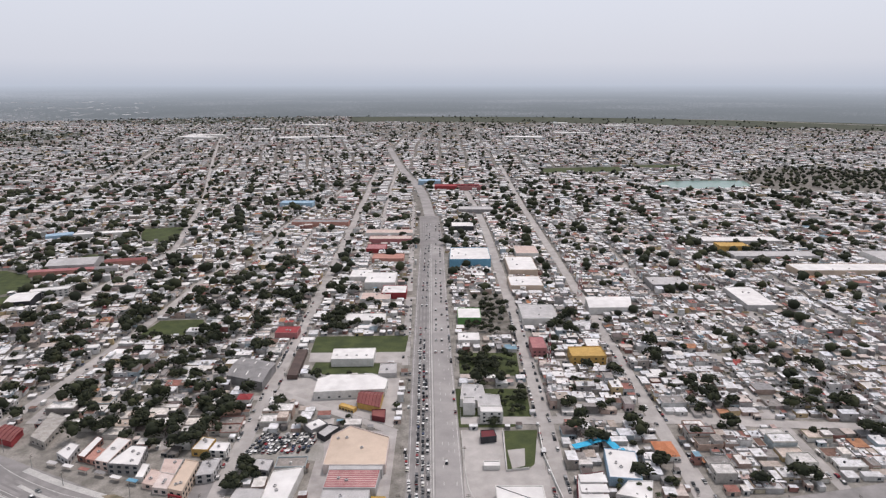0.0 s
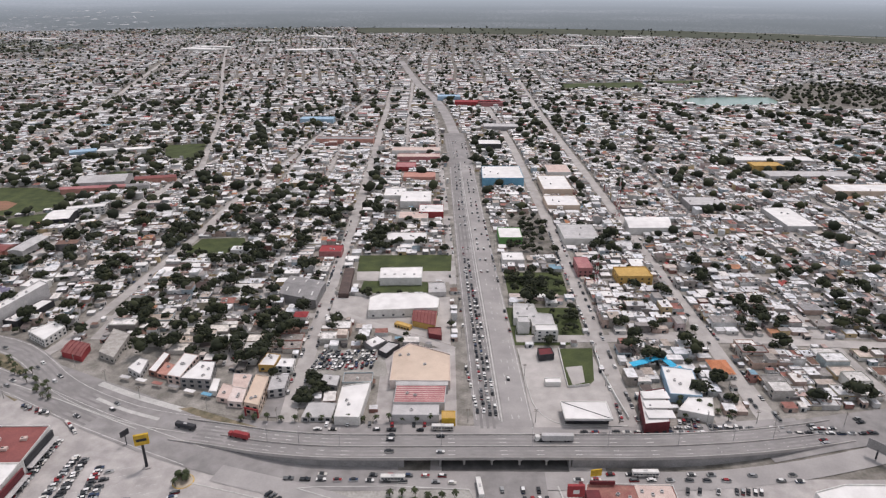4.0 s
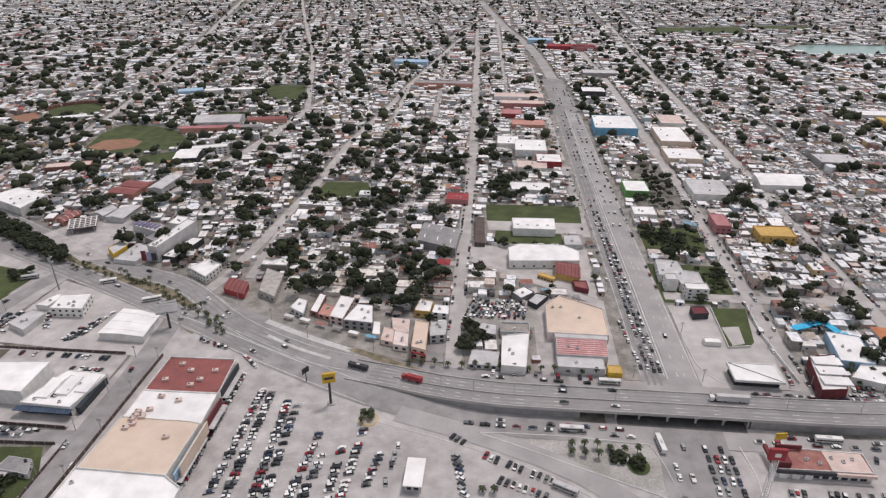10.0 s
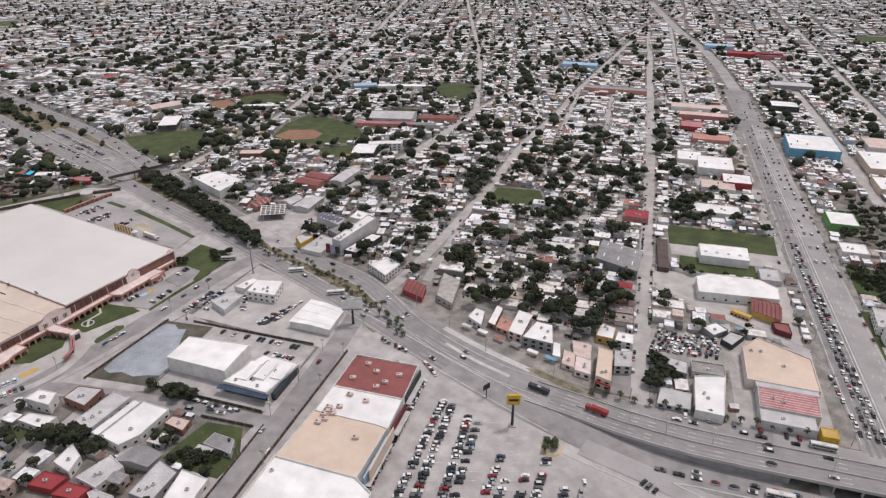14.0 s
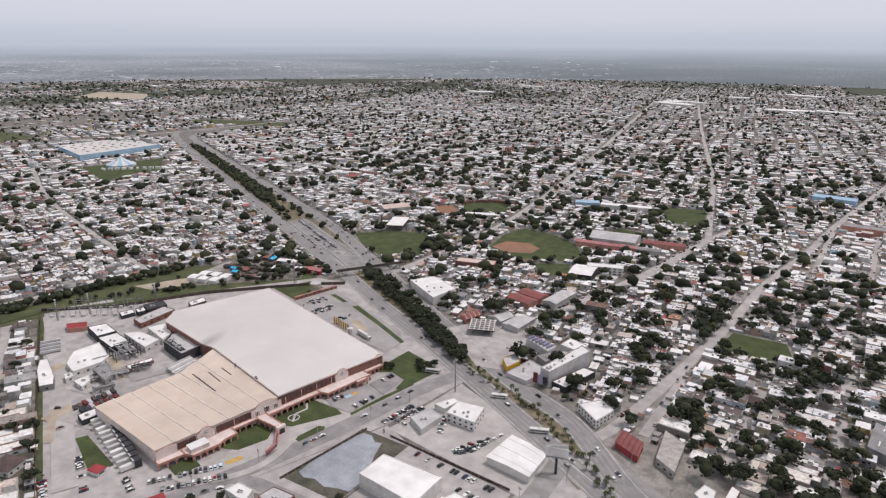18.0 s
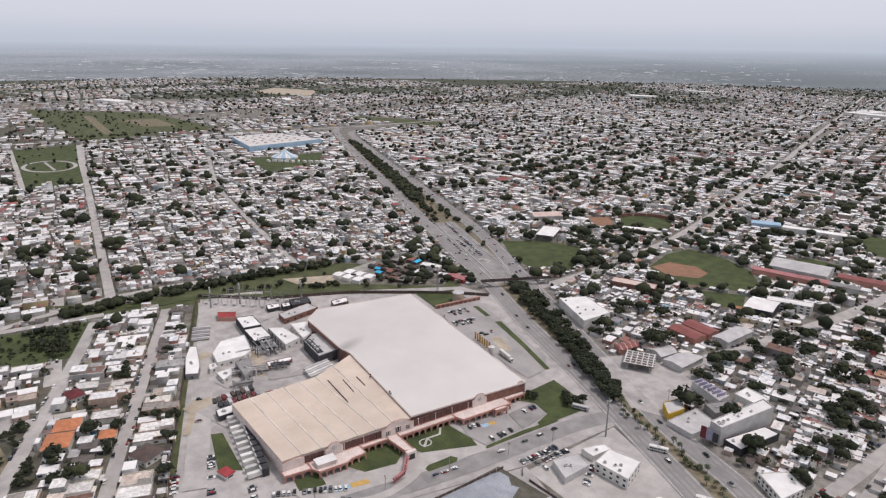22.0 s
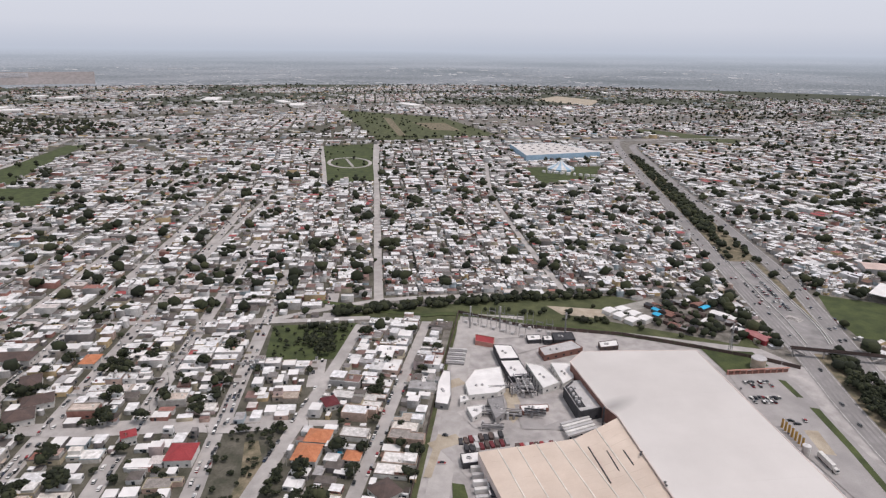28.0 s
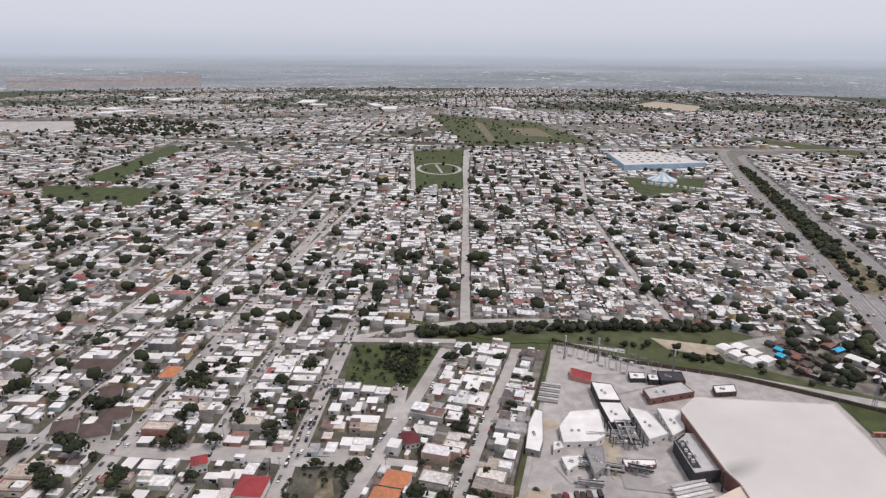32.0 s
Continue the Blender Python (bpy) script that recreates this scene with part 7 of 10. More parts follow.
# windows, doors and dark openings of the blocks that can be made out
fine = rest[(np.hypot(rest[:, 0] + 150, rest[:, 1] - 50) < 640) & (rest[:, 4] > 2.7)]
for sx, sy in ((0, 0.5), (0, -0.5), (0.5, 0), (-0.5, 0)):
    for z0, z1, low_h, share in ((0.95, 2.2, 0.0, 0.55), (0.0, 2.15, 0.0, 0.35), (3.9, 5.1, 5.6, 0.7)):
        q = fine[(nr.random(len(fine)) < share) & (fine[:, 4] > low_h)]
        c, s = np.cos(q[:, 5]), np.sin(q[:, 5])
        n = len(q)
        slide = nr.uniform(-0.3, 0.3, n)
        ou, ov = (sx * q[:, 2] if sx else slide * q[:, 2]), (sy * q[:, 3] if sy else slide * q[:, 3])
        wide, thin_ = nr.uniform(1.1, 2.6, n), np.full(n, 0.14)
        v, f, w = boxes(q[:, 0] + c * ou - s * ov, q[:, 1] + s * ou + c * ov, thin_ if sx else wide, wide if sx else thin_, np.full(n, z0), np.full(n, z1), q[:, 5])
        sets.append((v, f, w * 0 + 3))
# suburbs strewn over the rising far land, distance haze in their pale colours
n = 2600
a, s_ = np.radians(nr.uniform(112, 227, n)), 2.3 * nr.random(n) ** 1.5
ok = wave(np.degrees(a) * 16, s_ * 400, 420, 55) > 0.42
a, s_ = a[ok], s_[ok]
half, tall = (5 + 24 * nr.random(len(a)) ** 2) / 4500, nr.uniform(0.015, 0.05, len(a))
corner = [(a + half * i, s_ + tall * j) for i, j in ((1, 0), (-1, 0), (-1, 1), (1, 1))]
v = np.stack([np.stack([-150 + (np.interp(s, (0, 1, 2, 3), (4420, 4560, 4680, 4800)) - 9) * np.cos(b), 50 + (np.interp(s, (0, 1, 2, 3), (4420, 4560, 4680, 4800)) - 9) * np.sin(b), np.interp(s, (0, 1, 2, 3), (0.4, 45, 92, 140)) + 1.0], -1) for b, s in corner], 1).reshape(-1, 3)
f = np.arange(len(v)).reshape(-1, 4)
tagged(new("far_suburbs", np_mesh("far_suburbs", v, f, [M["far_blocks"]])), "flat pale patches for far suburbs, haze in their colour", "suburbs", kind="stuff")
V, F, W = join(sets)
W[4:len(rest) * 5:5] = np.where(bright, 4, np.where(white_town, 2, 1))
tagged(new("far_houses", np_mesh("far_houses", V, F, [M["walls"], M["roofs"], M["pale_roofs"], M["glass"], M["white"]], W)), "thousands of small flat-roofed pale houses in rows", "houses", kind="stuff")

# ---- trees that cannot be counted ----
ib = bmesh.new()
bmesh.ops.create_icosphere(ib, subdivisions=1, radius=1)
ICO_V = np.array([v.co[:] for v in ib.verts])
ib.verts.index_update()
ICO_F = np.array([[v.index for v in f.verts] for f in ib.faces])
ib.free()
OCT_V = np.array([(1, 0, 0), (-0.5, 0.87, 0), (-0.5, -0.87, 0), (0.3, 0.2, 0.9), (0, 0, -0.8)], float)
OCT_F = np.array([[0, 1, 3], [1, 2, 3], [2, 0, 3], [1, 0, 4], [2, 1, 4], [0, 2, 4]])


def clumps(x, y, z, r, seed, flat=0.8, ICO_V=ICO_V, ICO_F=ICO_F):
    """Ragged leaf clumps as one set of triangles."""
    g = np.random.default_rng(seed)
    n = len(x)
    V = ICO_V[None] * g.uniform(0.62, 1.25, (n, len(ICO_V), 1))
    a = g.uniform(0, 6.28, n)
    ca, sa = np.cos(a)[:, None], np.sin(a)[:, None]
    X = V[..., 0] * ca - V[..., 1] * sa
    Y = V[..., 0] * sa + V[..., 1] * ca
    V = np.stack([x[:, None] + X * r[:, None], y[:, None] + Y * r[:, None], z[:, None] + V[..., 2] * r[:, None] * flat], -1)
    F = (np.arange(n) * len(ICO_V))[:, None, None] + ICO_F[None]
    F = F.reshape(-1, 3)
    return V.reshape(-1, 3), F, np.zeros(len(F), int)


extra = []
# woods, planted strips and hedges: outline, spacing, radius range
for outline, count, r0, r1 in (
        ([(700, 1340), (1150, 1300), (1250, 1600), (900, 1720), (700, 1560)], 900, 4, 7),
        ([(20, 540), (64, 540), (64, 660), (30, 660)], 60, 2.5, 4.5),
        ([(-600, 560), (-420, 590), (-372, 700), (-372, 850), (-400, 1010), (-640, 960), (-640, 880), (-598, 720)], 260, 2.5, 5.5),
        ([(-730, 640), (-640, 880), (-615, 740), (-605, 560)], 170, 2.5, 5),
        ([(-812, 140), (-806, 300), (-788, 410), (-774, 402), (-792, 300), (-797, 140)], 300, 2.2, 4.2),
        ([(-790, 400), (-640, 520), (-620, 470), (-700, 470)], 150, 2.5, 4.5),
        ([(-785, 110), (-780, 150), (-722, 126), (-724, 112)], 70, 1.8, 3.6),
        ([(-790, 88), (-780, 154), (-719, 128), (-727, 79)], 150, 0.9, 2.3),
        ([(-740, 590), (-730, 604), (-632, 552), (-612, 536), (-618, 530), (-690, 560)], 70, 2.2, 4.0),
        ([(-700, 668), (-640, 645), (-605, 590), (-598, 640), (-680, 712)], 110, 2.6, 5.0),
        ([(-742, 398), (-760, 440), (-752, 484), (-690, 480), (-660, 450), (-704, 400)], 110, 2.2, 4.6),
        ([(-760, 330), (-740, 330), (-716, 366), (-740, 372), (-765, 380)], 40, 1.2, 2.6),
        ([(14, 464), (58, 464), (60, 504), (14, 504)], 40, 2.5, 4.5),
        ([(10, 386), (60, 394), (60, 436), (44, 436)], 40, 1.8, 3.6),
        ([(-780, 260), (-700, 390), (-640, 455), (-650, 470), (-720, 420), (-795, 280)], 70, 2, 4),
        ([(-641, 52), (-634, 88), (-566, 82), (-560, 40)], 60, 1.0, 2.4),
        ([(-641, 52), (-634, 88), (-628, 86), (-634, 52)], 30, 1.6, 3.0),
        ([(-634, 88), (-566, 82), (-566, 75), (-634, 80)], 40, 1.6, 3.2),
        ([(-573, 80), (-566, 82), (-560, 40), (-567, 42)], 24, 1.6, 3.0),
        ([(-1379, 192), (-1836, 231), (-1849, 358), (-1391, 278)], 60, 2, 4),
        ([(-2766, 380), (-2441, 700), (-1934, 720), (-1910, 380)], 260, 2.5, 5),
        ([(-1900, 700), (-1860, 720), (-2060, -180), (-2250, -800), (-2280, -780), (-2090, -170)], 900, 3, 6),
        ([(-2543, 1694), (-2497, 2213), (-1221, 1010), (-1230, 944)], 420, 3.5, 6),
        ([(-2589, -937), (-2316, -523), (-1412, -218), (-1013, -118), (-978, -243)], 380, 3, 6),
        ([(-4029, -1557), (-3970, -145), (-2699, -69), (-2892, -1067)], 300, 5, 8),
        ([(-2580, -800), (-2200, -660), (-2110, -330), (-2300, -250), (-2560, -500)], 420, 5, 9),
        ([(-1560, -900), (-1300, -560), (-1180, -600), (-1380, -960)], 160, 4, 7),
        ([(-1290, -330), (-1180, -240), (-1090, -300), (-1160, -420)], 70, 3, 6),
        ([(-1480, -60), (-1420, 10), (-1240, -30), (-1260, -90)], 60, 3, 6),
        ([(-1010, -210), (-930, -170), (-900, -230), (-960, -280)], 40, 3, 6),
        ([(-330, 362), (-330, 372), (-400, 396), (-455, 424), (-458, 414), (-402, 386)], 90, 0.8, 1.9),
        ([(-1077, 12), (-1014, 121), (-806, 114), (-817, 71), (-810, 19)], 60, 3, 5.5),
        ([(-594, 128), (-570, 118), (-566, 128), (-590, 138)], 26, 2.2, 4.0),
        ([(-676, 150), (-656, 142), (-652, 152), (-672, 160)], 20, 2.0, 3.6),
        ([(-270, 392), (-235, 352), (-140, 345), (-140, 470), (-265, 480)], 105, 3, 6.5),
        ([(-270, 480), (-140, 480), (-145, 720), (-265, 720)], 105, 3, 6.5),
        ([(-420, 110), (-320, 110), (-320, 165), (-400, 165)], 30, 2.5, 5),
        ([(-412, 228), (-380, 228), (-352, 221), (-354, 226), (-380, 232), (-412, 234)], 26, 2.0, 3.6),
        ([(-356, 202), (-346, 190), (-338, 190), (-340, 203), (-350, 204)], 14, 1.8, 3.2),
        ([(-424, 228), (-384, 228), (-384, 236), (-420, 237)], 26, 1.0, 2.6),
        ([(-372, 217), (-356, 216), (-352, 231), (-370, 231)], 20, 2.0, 3.8),
        ([(-330, 186), (-312, 184), (-309, 196), (-326, 197)], 10, 1.8, 3.2),
        ([(-400, 178), (-386, 176), (-384, 188), (-398, 190)], 22, 2.2, 4.0),
        ([(-384, 180), (-372, 178), (-366, 184), (-380, 187)], 16, 2.0, 3.4),
        ([(-338, 186), (-326, 186), (-322, 194), (-332, 196)], 8, 1.8, 3.2),
        ([(-372, 186), (-358, 186), (-354, 196), (-366, 196)], 12, 2.0, 3.6),
        ([(-240, 690), (-150, 690), (-150, 800), (-245, 800)], 60, 3, 6),
        ([(-120, 314), (-112, 314), (-100, 342), (-120, 346)], 26, 2.5, 4.5),
        ([(-110, 545), (-75, 560), (-76, 600), (-112, 600)], 40, 3, 5),
        ([(-108, 447), (-56, 449), (-54, 470), (-109, 464)], 14, 1.5, 3),
):
    xs, ys = [p[0] for p in outline], [p[1] for p in outline]
    x, y = nr.uniform(min(xs), max(xs), count * 3), nr.uniform(min(ys), max(ys), count * 3)
    ok = inside(x, y, outline) & np.isin(code_at(x, y), (0, 3, 4))
    x, y = x[ok][:count], y[ok][:count]
    extra.append(np.stack([x, y, nr.uniform(r0, r1, len(x))], 1))
# groves and big garden trees among the western houses
for gx, gy, gr, n in ((-825, -119, 15, 22), (-849, -59, 16, 24), (-718, -73, 12, 18), (-663, -25, 13, 22), (-921, -5, 12, 16), (-748, -1, 10, 14), (-752, -27, 9, 12), (-769, -129, 12, 16), (-806, 171, 9, 8), (-847, 36, 10, 12), (-904, 155, 10, 12), (-607, -54, 9, 10)):
    t, q = nr.uniform(0, 6.283, n), gr * np.sqrt(nr.random(n))
    extra.append(np.stack([gx + q * np.cos(t), gy + q * np.sin(t) * 0.8, nr.uniform(2.2, 4.4, n)], 1)[np.isin(code_at(gx + q * np.cos(t), gy + q * np.sin(t) * 0.8), (0, 3, 4))])
# the belt of trees between the carriageways
mid_line = [(a[0] / 2 + b[0] / 2, a[1] / 2 + b[1] / 2) for a, b in zip(NEAR[7:14], FAR[7:14])]
for (xa, ya), (xb, yb) in zip(mid_line, mid_line[1:]):
    n = int(math.hypot(xb - xa, yb - ya) * (0.5 if xa > -800 else 2.4))
    t = nr.random(n)
    w = 9 if xa > -620 else 24
    x, y = xa + (xb - xa) * t, ya + (yb - ya) * t + nr.uniform(-w, w, n)
    ok = code_at(x, y) == 4
    extra.append(np.stack([x, y, nr.uniform(2.4, 4.6, n)], 1)[ok])
belt = [(-424, 401), (-460, 422), (-534, 464), (-609, 500)]
for (xa, ya), (xb, yb) in zip(belt, belt[1:]):
    n = int(math.hypot(xb - xa, yb - ya) * 1.0)
    t = nr.random(n)
    extra.append(np.stack([xa + (xb - xa) * t + nr.uniform(-4, 4, n), ya + (yb - ya) * t + nr.uniform(-8, 7, n), nr.uniform(2.8, 5.0, n)], 1))
# scattered scrub and far groves on the plain
n = 3500
a, r = nr.uniform(0.75, 3.9, n), np.sqrt(nr.uniform(2500 ** 2, 4400 ** 2, n))
x, y = -150 + r * np.cos(a), 50 + r * np.sin(a)
ok = (wave(x, y, 900, 33) > 0.5) & (code_at(x, y) != 2)
extra.append(np.stack([x, y, nr.uniform(4, 9, n)], 1)[ok])
woods = np.concatenate([woods] + extra)
reach = np.hypot(woods[:, 0] + 150, woods[:, 1] - 50)
spots = np.minimum(np.minimum(gap(woods[:, 0], woods[:, 1], (-250, 345), (210, 330)), gap(woods[:, 0], woods[:, 1], (-430, 190), (-320, 190))), np.minimum(gap(woods[:, 0], woods[:, 1], (-585, 120), (-610, -70)), gap(woods[:, 0], woods[:, 1], (-400, 390), (-560, 470))))
order = np.argsort(spots)
own_trees, woods, reach = woods[order[:180]], woods[order[180:]], reach[order[180:]]
keep = nr.random(len(woods)) < np.where(reach < 620, 0.72, np.where(reach < 1450, 0.5, 0.55)) * np.where((woods[:, 0] < -560) & (woods[:, 0] > -800) & (woods[:, 1] < 130), 0.7, 1.0)
woods, reach = woods[keep], reach[keep]
woods[:, 2] *= np.where(reach < 1450, 1.12, 1.0)


def crown_form(seed):
    """A broad crown of unit radius: lumps of foliage over a dome with small sprays round them."""
    g = np.random.default_rng(seed)
    n = 7
    a, t = g.uniform(0, 6.28, n), g.uniform(0.0, 1.0, n)
    q = 0.62 * np.sqrt(t)
    big = clumps(np.cos(a) * q, np.sin(a) * q, 1.0 + 0.42 * (1 - t) + g.uniform(-0.12, 0.1, n), g.uniform(0.38, 0.54, n), seed + 1, 0.8)
    n = 38
    a, t = g.uniform(0, 6.28, n), g.uniform(0.05, 1.0, n)
    q = 0.92 * np.sqrt(t)
    fine_ = clumps(np.cos(a) * q, np.sin(a) * q, 0.95 + 0.72 * (1 - t) + g.uniform(-0.15, 0.2, n), g.uniform(0.11, 0.22, n), seed + 2, 0.8, OCT_V, OCT_F)
    return join([big, fine_])


FORMS = [crown_form(300 + 10 * k) for k in range(8)]
sets = []
w = woods[reach < 620]
pick = nr.integers(0, len(FORMS), len(w))
for k, (v, f, _) in enumerate(FORMS):
    q = w[pick == k]
    a = nr.uniform(0, 6.28, len(q))
    c, s = np.cos(a)[:, None], np.sin(a)[:, None]
    r_, tall = q[:, 2:3], nr.uniform(0.85, 1.2, (len(q), 1))
    wide_ = nr.uniform(0.85, 1.15, (len(q), 1))
    X, Y = v[None, :, 0] * r_ * wide_, v[None, :, 1] * r_ / wide_
    P = np.stack([q[:, 0:1] + X * c - Y * s, q[:, 1:2] + X * s + Y * c, v[None, :, 2] * r_ * tall], -1)
    G = (np.arange(len(q)) * len(v))[:, None, None] + f[None]
    sets.append((P.reshape(-1, 3), G.reshape(-1, 3), np.zeros(len(q) * len(f), int)))
w = woods[(reach >= 620) & (reach < 1450)]
sets.append(clumps(w[:, 0], w[:, 1], w[:, 2] * 0.95, w[:, 2] * 0.95, 41, 0.8))
a = nr.uniform(0, 6.28, len(w))
sets.append(clumps(w[:, 0] + np.cos(a) * w[:, 2] * 0.7, w[:, 1] + np.sin(a) * w[:, 2] * 0.7, w[:, 2] * nr.uniform(0.7, 1.3, len(w)), w[:, 2] * nr.uniform(0.45, 0.7, len(w)), 42, 0.8, OCT_V, OCT_F))
w = woods[reach >= 1450]
sets.append(clumps(w[:, 0], w[:, 1], w[:, 2], w[:, 2] * 1.15, 43, 0.8, OCT_V, OCT_F))
V, F, W = join(sets)
tagged(new("far_trees", np_mesh("far_trees", V, F, [M["leaf"]])), "countless dark green trees between houses", "trees", kind="stuff")
print("HOUSES", len(homes), "TREES", len(woods), "TRIS", len(F))

# ---- single houses ----
def house_kind(k):
    """One kind of small house on a lot 8 m wide and 12 m deep, its front towards +y, as a list of its parts."""
    r = random.Random(50 + k)
    tall = k % 3 == 2
    h = 6.2 if tall else 3.4
    out = []
    shape = [(-4, -6), (4, -6), (4, 6), (-4, 6)]
    if k % 4 == 1:
        shape = [(-4, -6), (4, -6), (4, 3), (0, 3), (0, 6), (-4, 6)]
    if k % 4 == 3:
        shape = [(-4, -6), (2, -6), (2, -1), (4, -1), (4, 6), (-4, 6)]
    out.append(("wall", prism(shape, 0, h - 0.5), "house_wall", None))
    out.append(("roof", prism(ring(shape, 0.15), h - 0.5, h - 0.35), "house_roof", None))
    out.append(("parapet", parapet(shape, 0.18, h - 0.5, h + (0.1 if k % 2 else 0.35)), "house_wall", None))
    if k % 3 == 1:
        w2 = r.uniform(2.2, 3.6)
        up = [(-3.8, -5.8), (-3.8 + w2 * 1.6, -5.8), (-3.8 + w2 * 1.6, -1.5), (-3.8, -1.5)]
        out.append(("upper_room", prism(up, h - 0.35, h + 2.3), "house_wall", None))
        out.append(("upper_roof", prism([(x * 1.03 + (0.1 if x > 0 else -0.1), y * 1.02) for x, y in up], h + 2.3, h + 2.5), "house_roof", None))
    for z in ((1.0, 4.0) if tall else (1.0,)):
        out.append(("window", box(-3.2, 5.95 if k % 4 != 1 else 5.95, z, -1.6, 6.06, z + 1.2), "glass", None))
    out.append(("window", box(-4.05, -3, 1.1, -3.95, -1.5, 2.2), "glass", None))
    out.append(("window", box(3.95 if k % 4 != 3 else 1.95, -4.5, 1.1, 4.05 if k % 4 != 3 else 2.05, -3.2, 2.2), "glass", None))
    fy = 3 if k % 4 == 1 else 6
    out.append(("door", box(1.0, fy - 0.04, 0, 2.0, fy + 0.07, 2.1), "brown", None))
    out.append(("water_tank", add_tube(tube(0, 0, 0, 1.1, 0.55, 0.55, 10), 0, 0, 1.1, 1.35, 0.5, 0.2, 10), "tank" if k % 2 else "whitewall", (r.uniform(-2.5, 1), r.uniform(-4, 3), h - 0.35 if k % 3 != 1 else h + 2.5 if False else h - 0.35)))
    if k % 2 == 0:
        out.append(("porch_roof", box(0.2, fy, 2.5, 3.9, fy + 1.2, 2.65), "house_roof", None))
        out.append(("porch_post", tube(3.7, fy + 1.0, 0, 2.5, 0.1, n=6), "house_wall", None))
    parts = []
    for name, bm, mat, at in out:
        parts.append((name, mesh_of(name, bm, M[mat]), at))
    return h, parts


KINDS = [house_kind(k) for k in range(12)]
LABELS = {0: "low pale plastered house with flat roof and porch", 1: "single-storey house with a small rooftop room", 2: "two-storey plastered house with flat parapet roof"}
rr = random.Random(4)
for x, y, w, d, h, lean, _ in close:
    options = [k for k in range(12) if (k % 3 == 2) == (h > 5)]
    k = rr.choice(options)
    kh, parts = KINDS[k]
    ob = tagged(new("house"), LABELS[k % 3], "house", "small houses of the town")
    ob.matrix_basis = Matrix.Translation((x, y, 0)) @ Matrix.Rotation(lean, 4, "Z") @ Matrix.Diagonal((w / 8, d / 12 * (0.92 if k % 2 == 0 else 1), h / kh, 1))
    for name, me, at in parts:
        if name == "water_tank" and rr.random() < 0.35:
            continue
        piece(name, me, ob, Matrix.Translation(at) if at else None)


# ---- single trees ----
def tree_kind(k):
    g = np.random.default_rng(70 + k)
    n = 90
    a, q = g.uniform(0, 6.28, n), np.sqrt(g.random(n))
    x, y = np.cos(a) * q * 0.8, np.sin(a) * q * 0.8
    z = 1.15 + g.uniform(-0.35, 0.62, n) * (1.1 - 0.6 * q)
    V, F, _ = clumps(x, y, z, g.uniform(0.13, 0.28, n), 90 + k)
    crown = np_mesh("crown", V, F, [M["leaf"]])
    bm = tube(0, 0, 0, 0.8, 0.085, 0.055, 7)
    for _ in range(4):
        t = g.uniform(0, 6.28)
        add_beam(bm, (0, 0, 0.62), (math.cos(t) * 0.45, math.sin(t) * 0.45, 1.1), 0.05)
    return mesh_of("trunk", bm, M["bark"]), crown


TREES = [tree_kind(k) for k in range(6)]
for k, (x, y, r) in enumerate(own_trees):
    t, c = TREES[k % 6]
    ob = tagged(new("tree"), "broad dark green tree with a ragged crown", "tree", "garden and street trees")
    ob.matrix_basis = Matrix.Translation((x, y, 0)) @ Matrix.Rotation(k * 1.7, 4, "Z") @ Matrix.Scale(r, 4)
    piece("trunk", t, ob)
    piece("crown", c, ob)


def palm_kind(k):
    g = random.Random(30 + k)
    h = 3.4 + k
    tb = bmesh.new()
    for i in range(5):
        add_tube(tb, 0.06 * i, 0, h * i / 5, h * (i + 1) / 5, 0.2 - 0.015 * i, 0.18 - 0.015 * i, 7)
    cb = bmesh.new()
    for i in range(20):
        a, rise = i * 2.4, g.uniform(-0.35, 0.75)
        last = None
        for j in range(5):
            t = j / 4
            out, up = 1.9 * t, h + rise * 1.6 * t - 1.5 * t * t
            w = 0.33 * (1 - 0.75 * abs(t - 0.45))
            row = [cb.verts.new((0.25 + math.cos(a) * out - math.sin(a) * s * w, math.sin(a) * out + math.cos(a) * s * w, up - (0.12 if s else 0))) for s in (-1, 0, 1)]
            if last:
                for m in (0, 1):
                    cb.faces.new((last[m], last[m + 1], row[m + 1], row[m]))
            last = row
    return mesh_of("trunk", tb, M["bark"]), mesh_of("fronds", cb, M["palm"])


PALMS = [palm_kind(k) for k in range(3)]


def palm(x, y, k, label="small palm tree on a dry planted strip", group="boulevard palms"):
    t, c = PALMS[k % 3]
    ob = tagged(new("palm_tree"), label, "palm tree", group)
    ob.matrix_basis = pose(x, y, 0.05, 0, 0, k * 77)
    piece("trunk", t, ob)
    piece("fronds", c, ob)


# palms on the boulevard's strip, in the car park and along the shops
line = smooth([(-268, 322), (-300, 347), (-352, 376), (-405, 391), (-440, 412)], 6)
for k, p in enumerate(line):
    palm(p[0], p[1] + (k % 3 - 1) * 3, k)
    palm(p[0] - 4, p[1] - 2 + (k % 2) * 5, k + 1)
for k in range(15):
    palm(-150 + k * 7.5, 300 - 0.2 * (k % 3), k, "slim palm beside a paved frontage", "frontage palms")
for k in range(12):
    palm(-63 + (k % 6) * 6.2, 243.5 - (k // 6) * 6 - (k % 6) * 0.5, k, "small palm on a bare traffic island", "island palms")
for k in range(8):
    palm(-166 + rr.uniform(-4, 4), 252 + rr.uniform(-3.5, 3.5), k, "bushy palm in a car park bed", "car park palms")
for k in range(9):
    palm(100 + rr.uniform(-5, 22), 306 + rr.uniform(-4, 22), k, "tall palm in a shop yard", "shop palms")
for k in range(5):
    palm(-100 + rr.uniform(-5, 5), 205 + rr.uniform(-7, 7), k, "bushy palm in a car park bed", "car park palms")

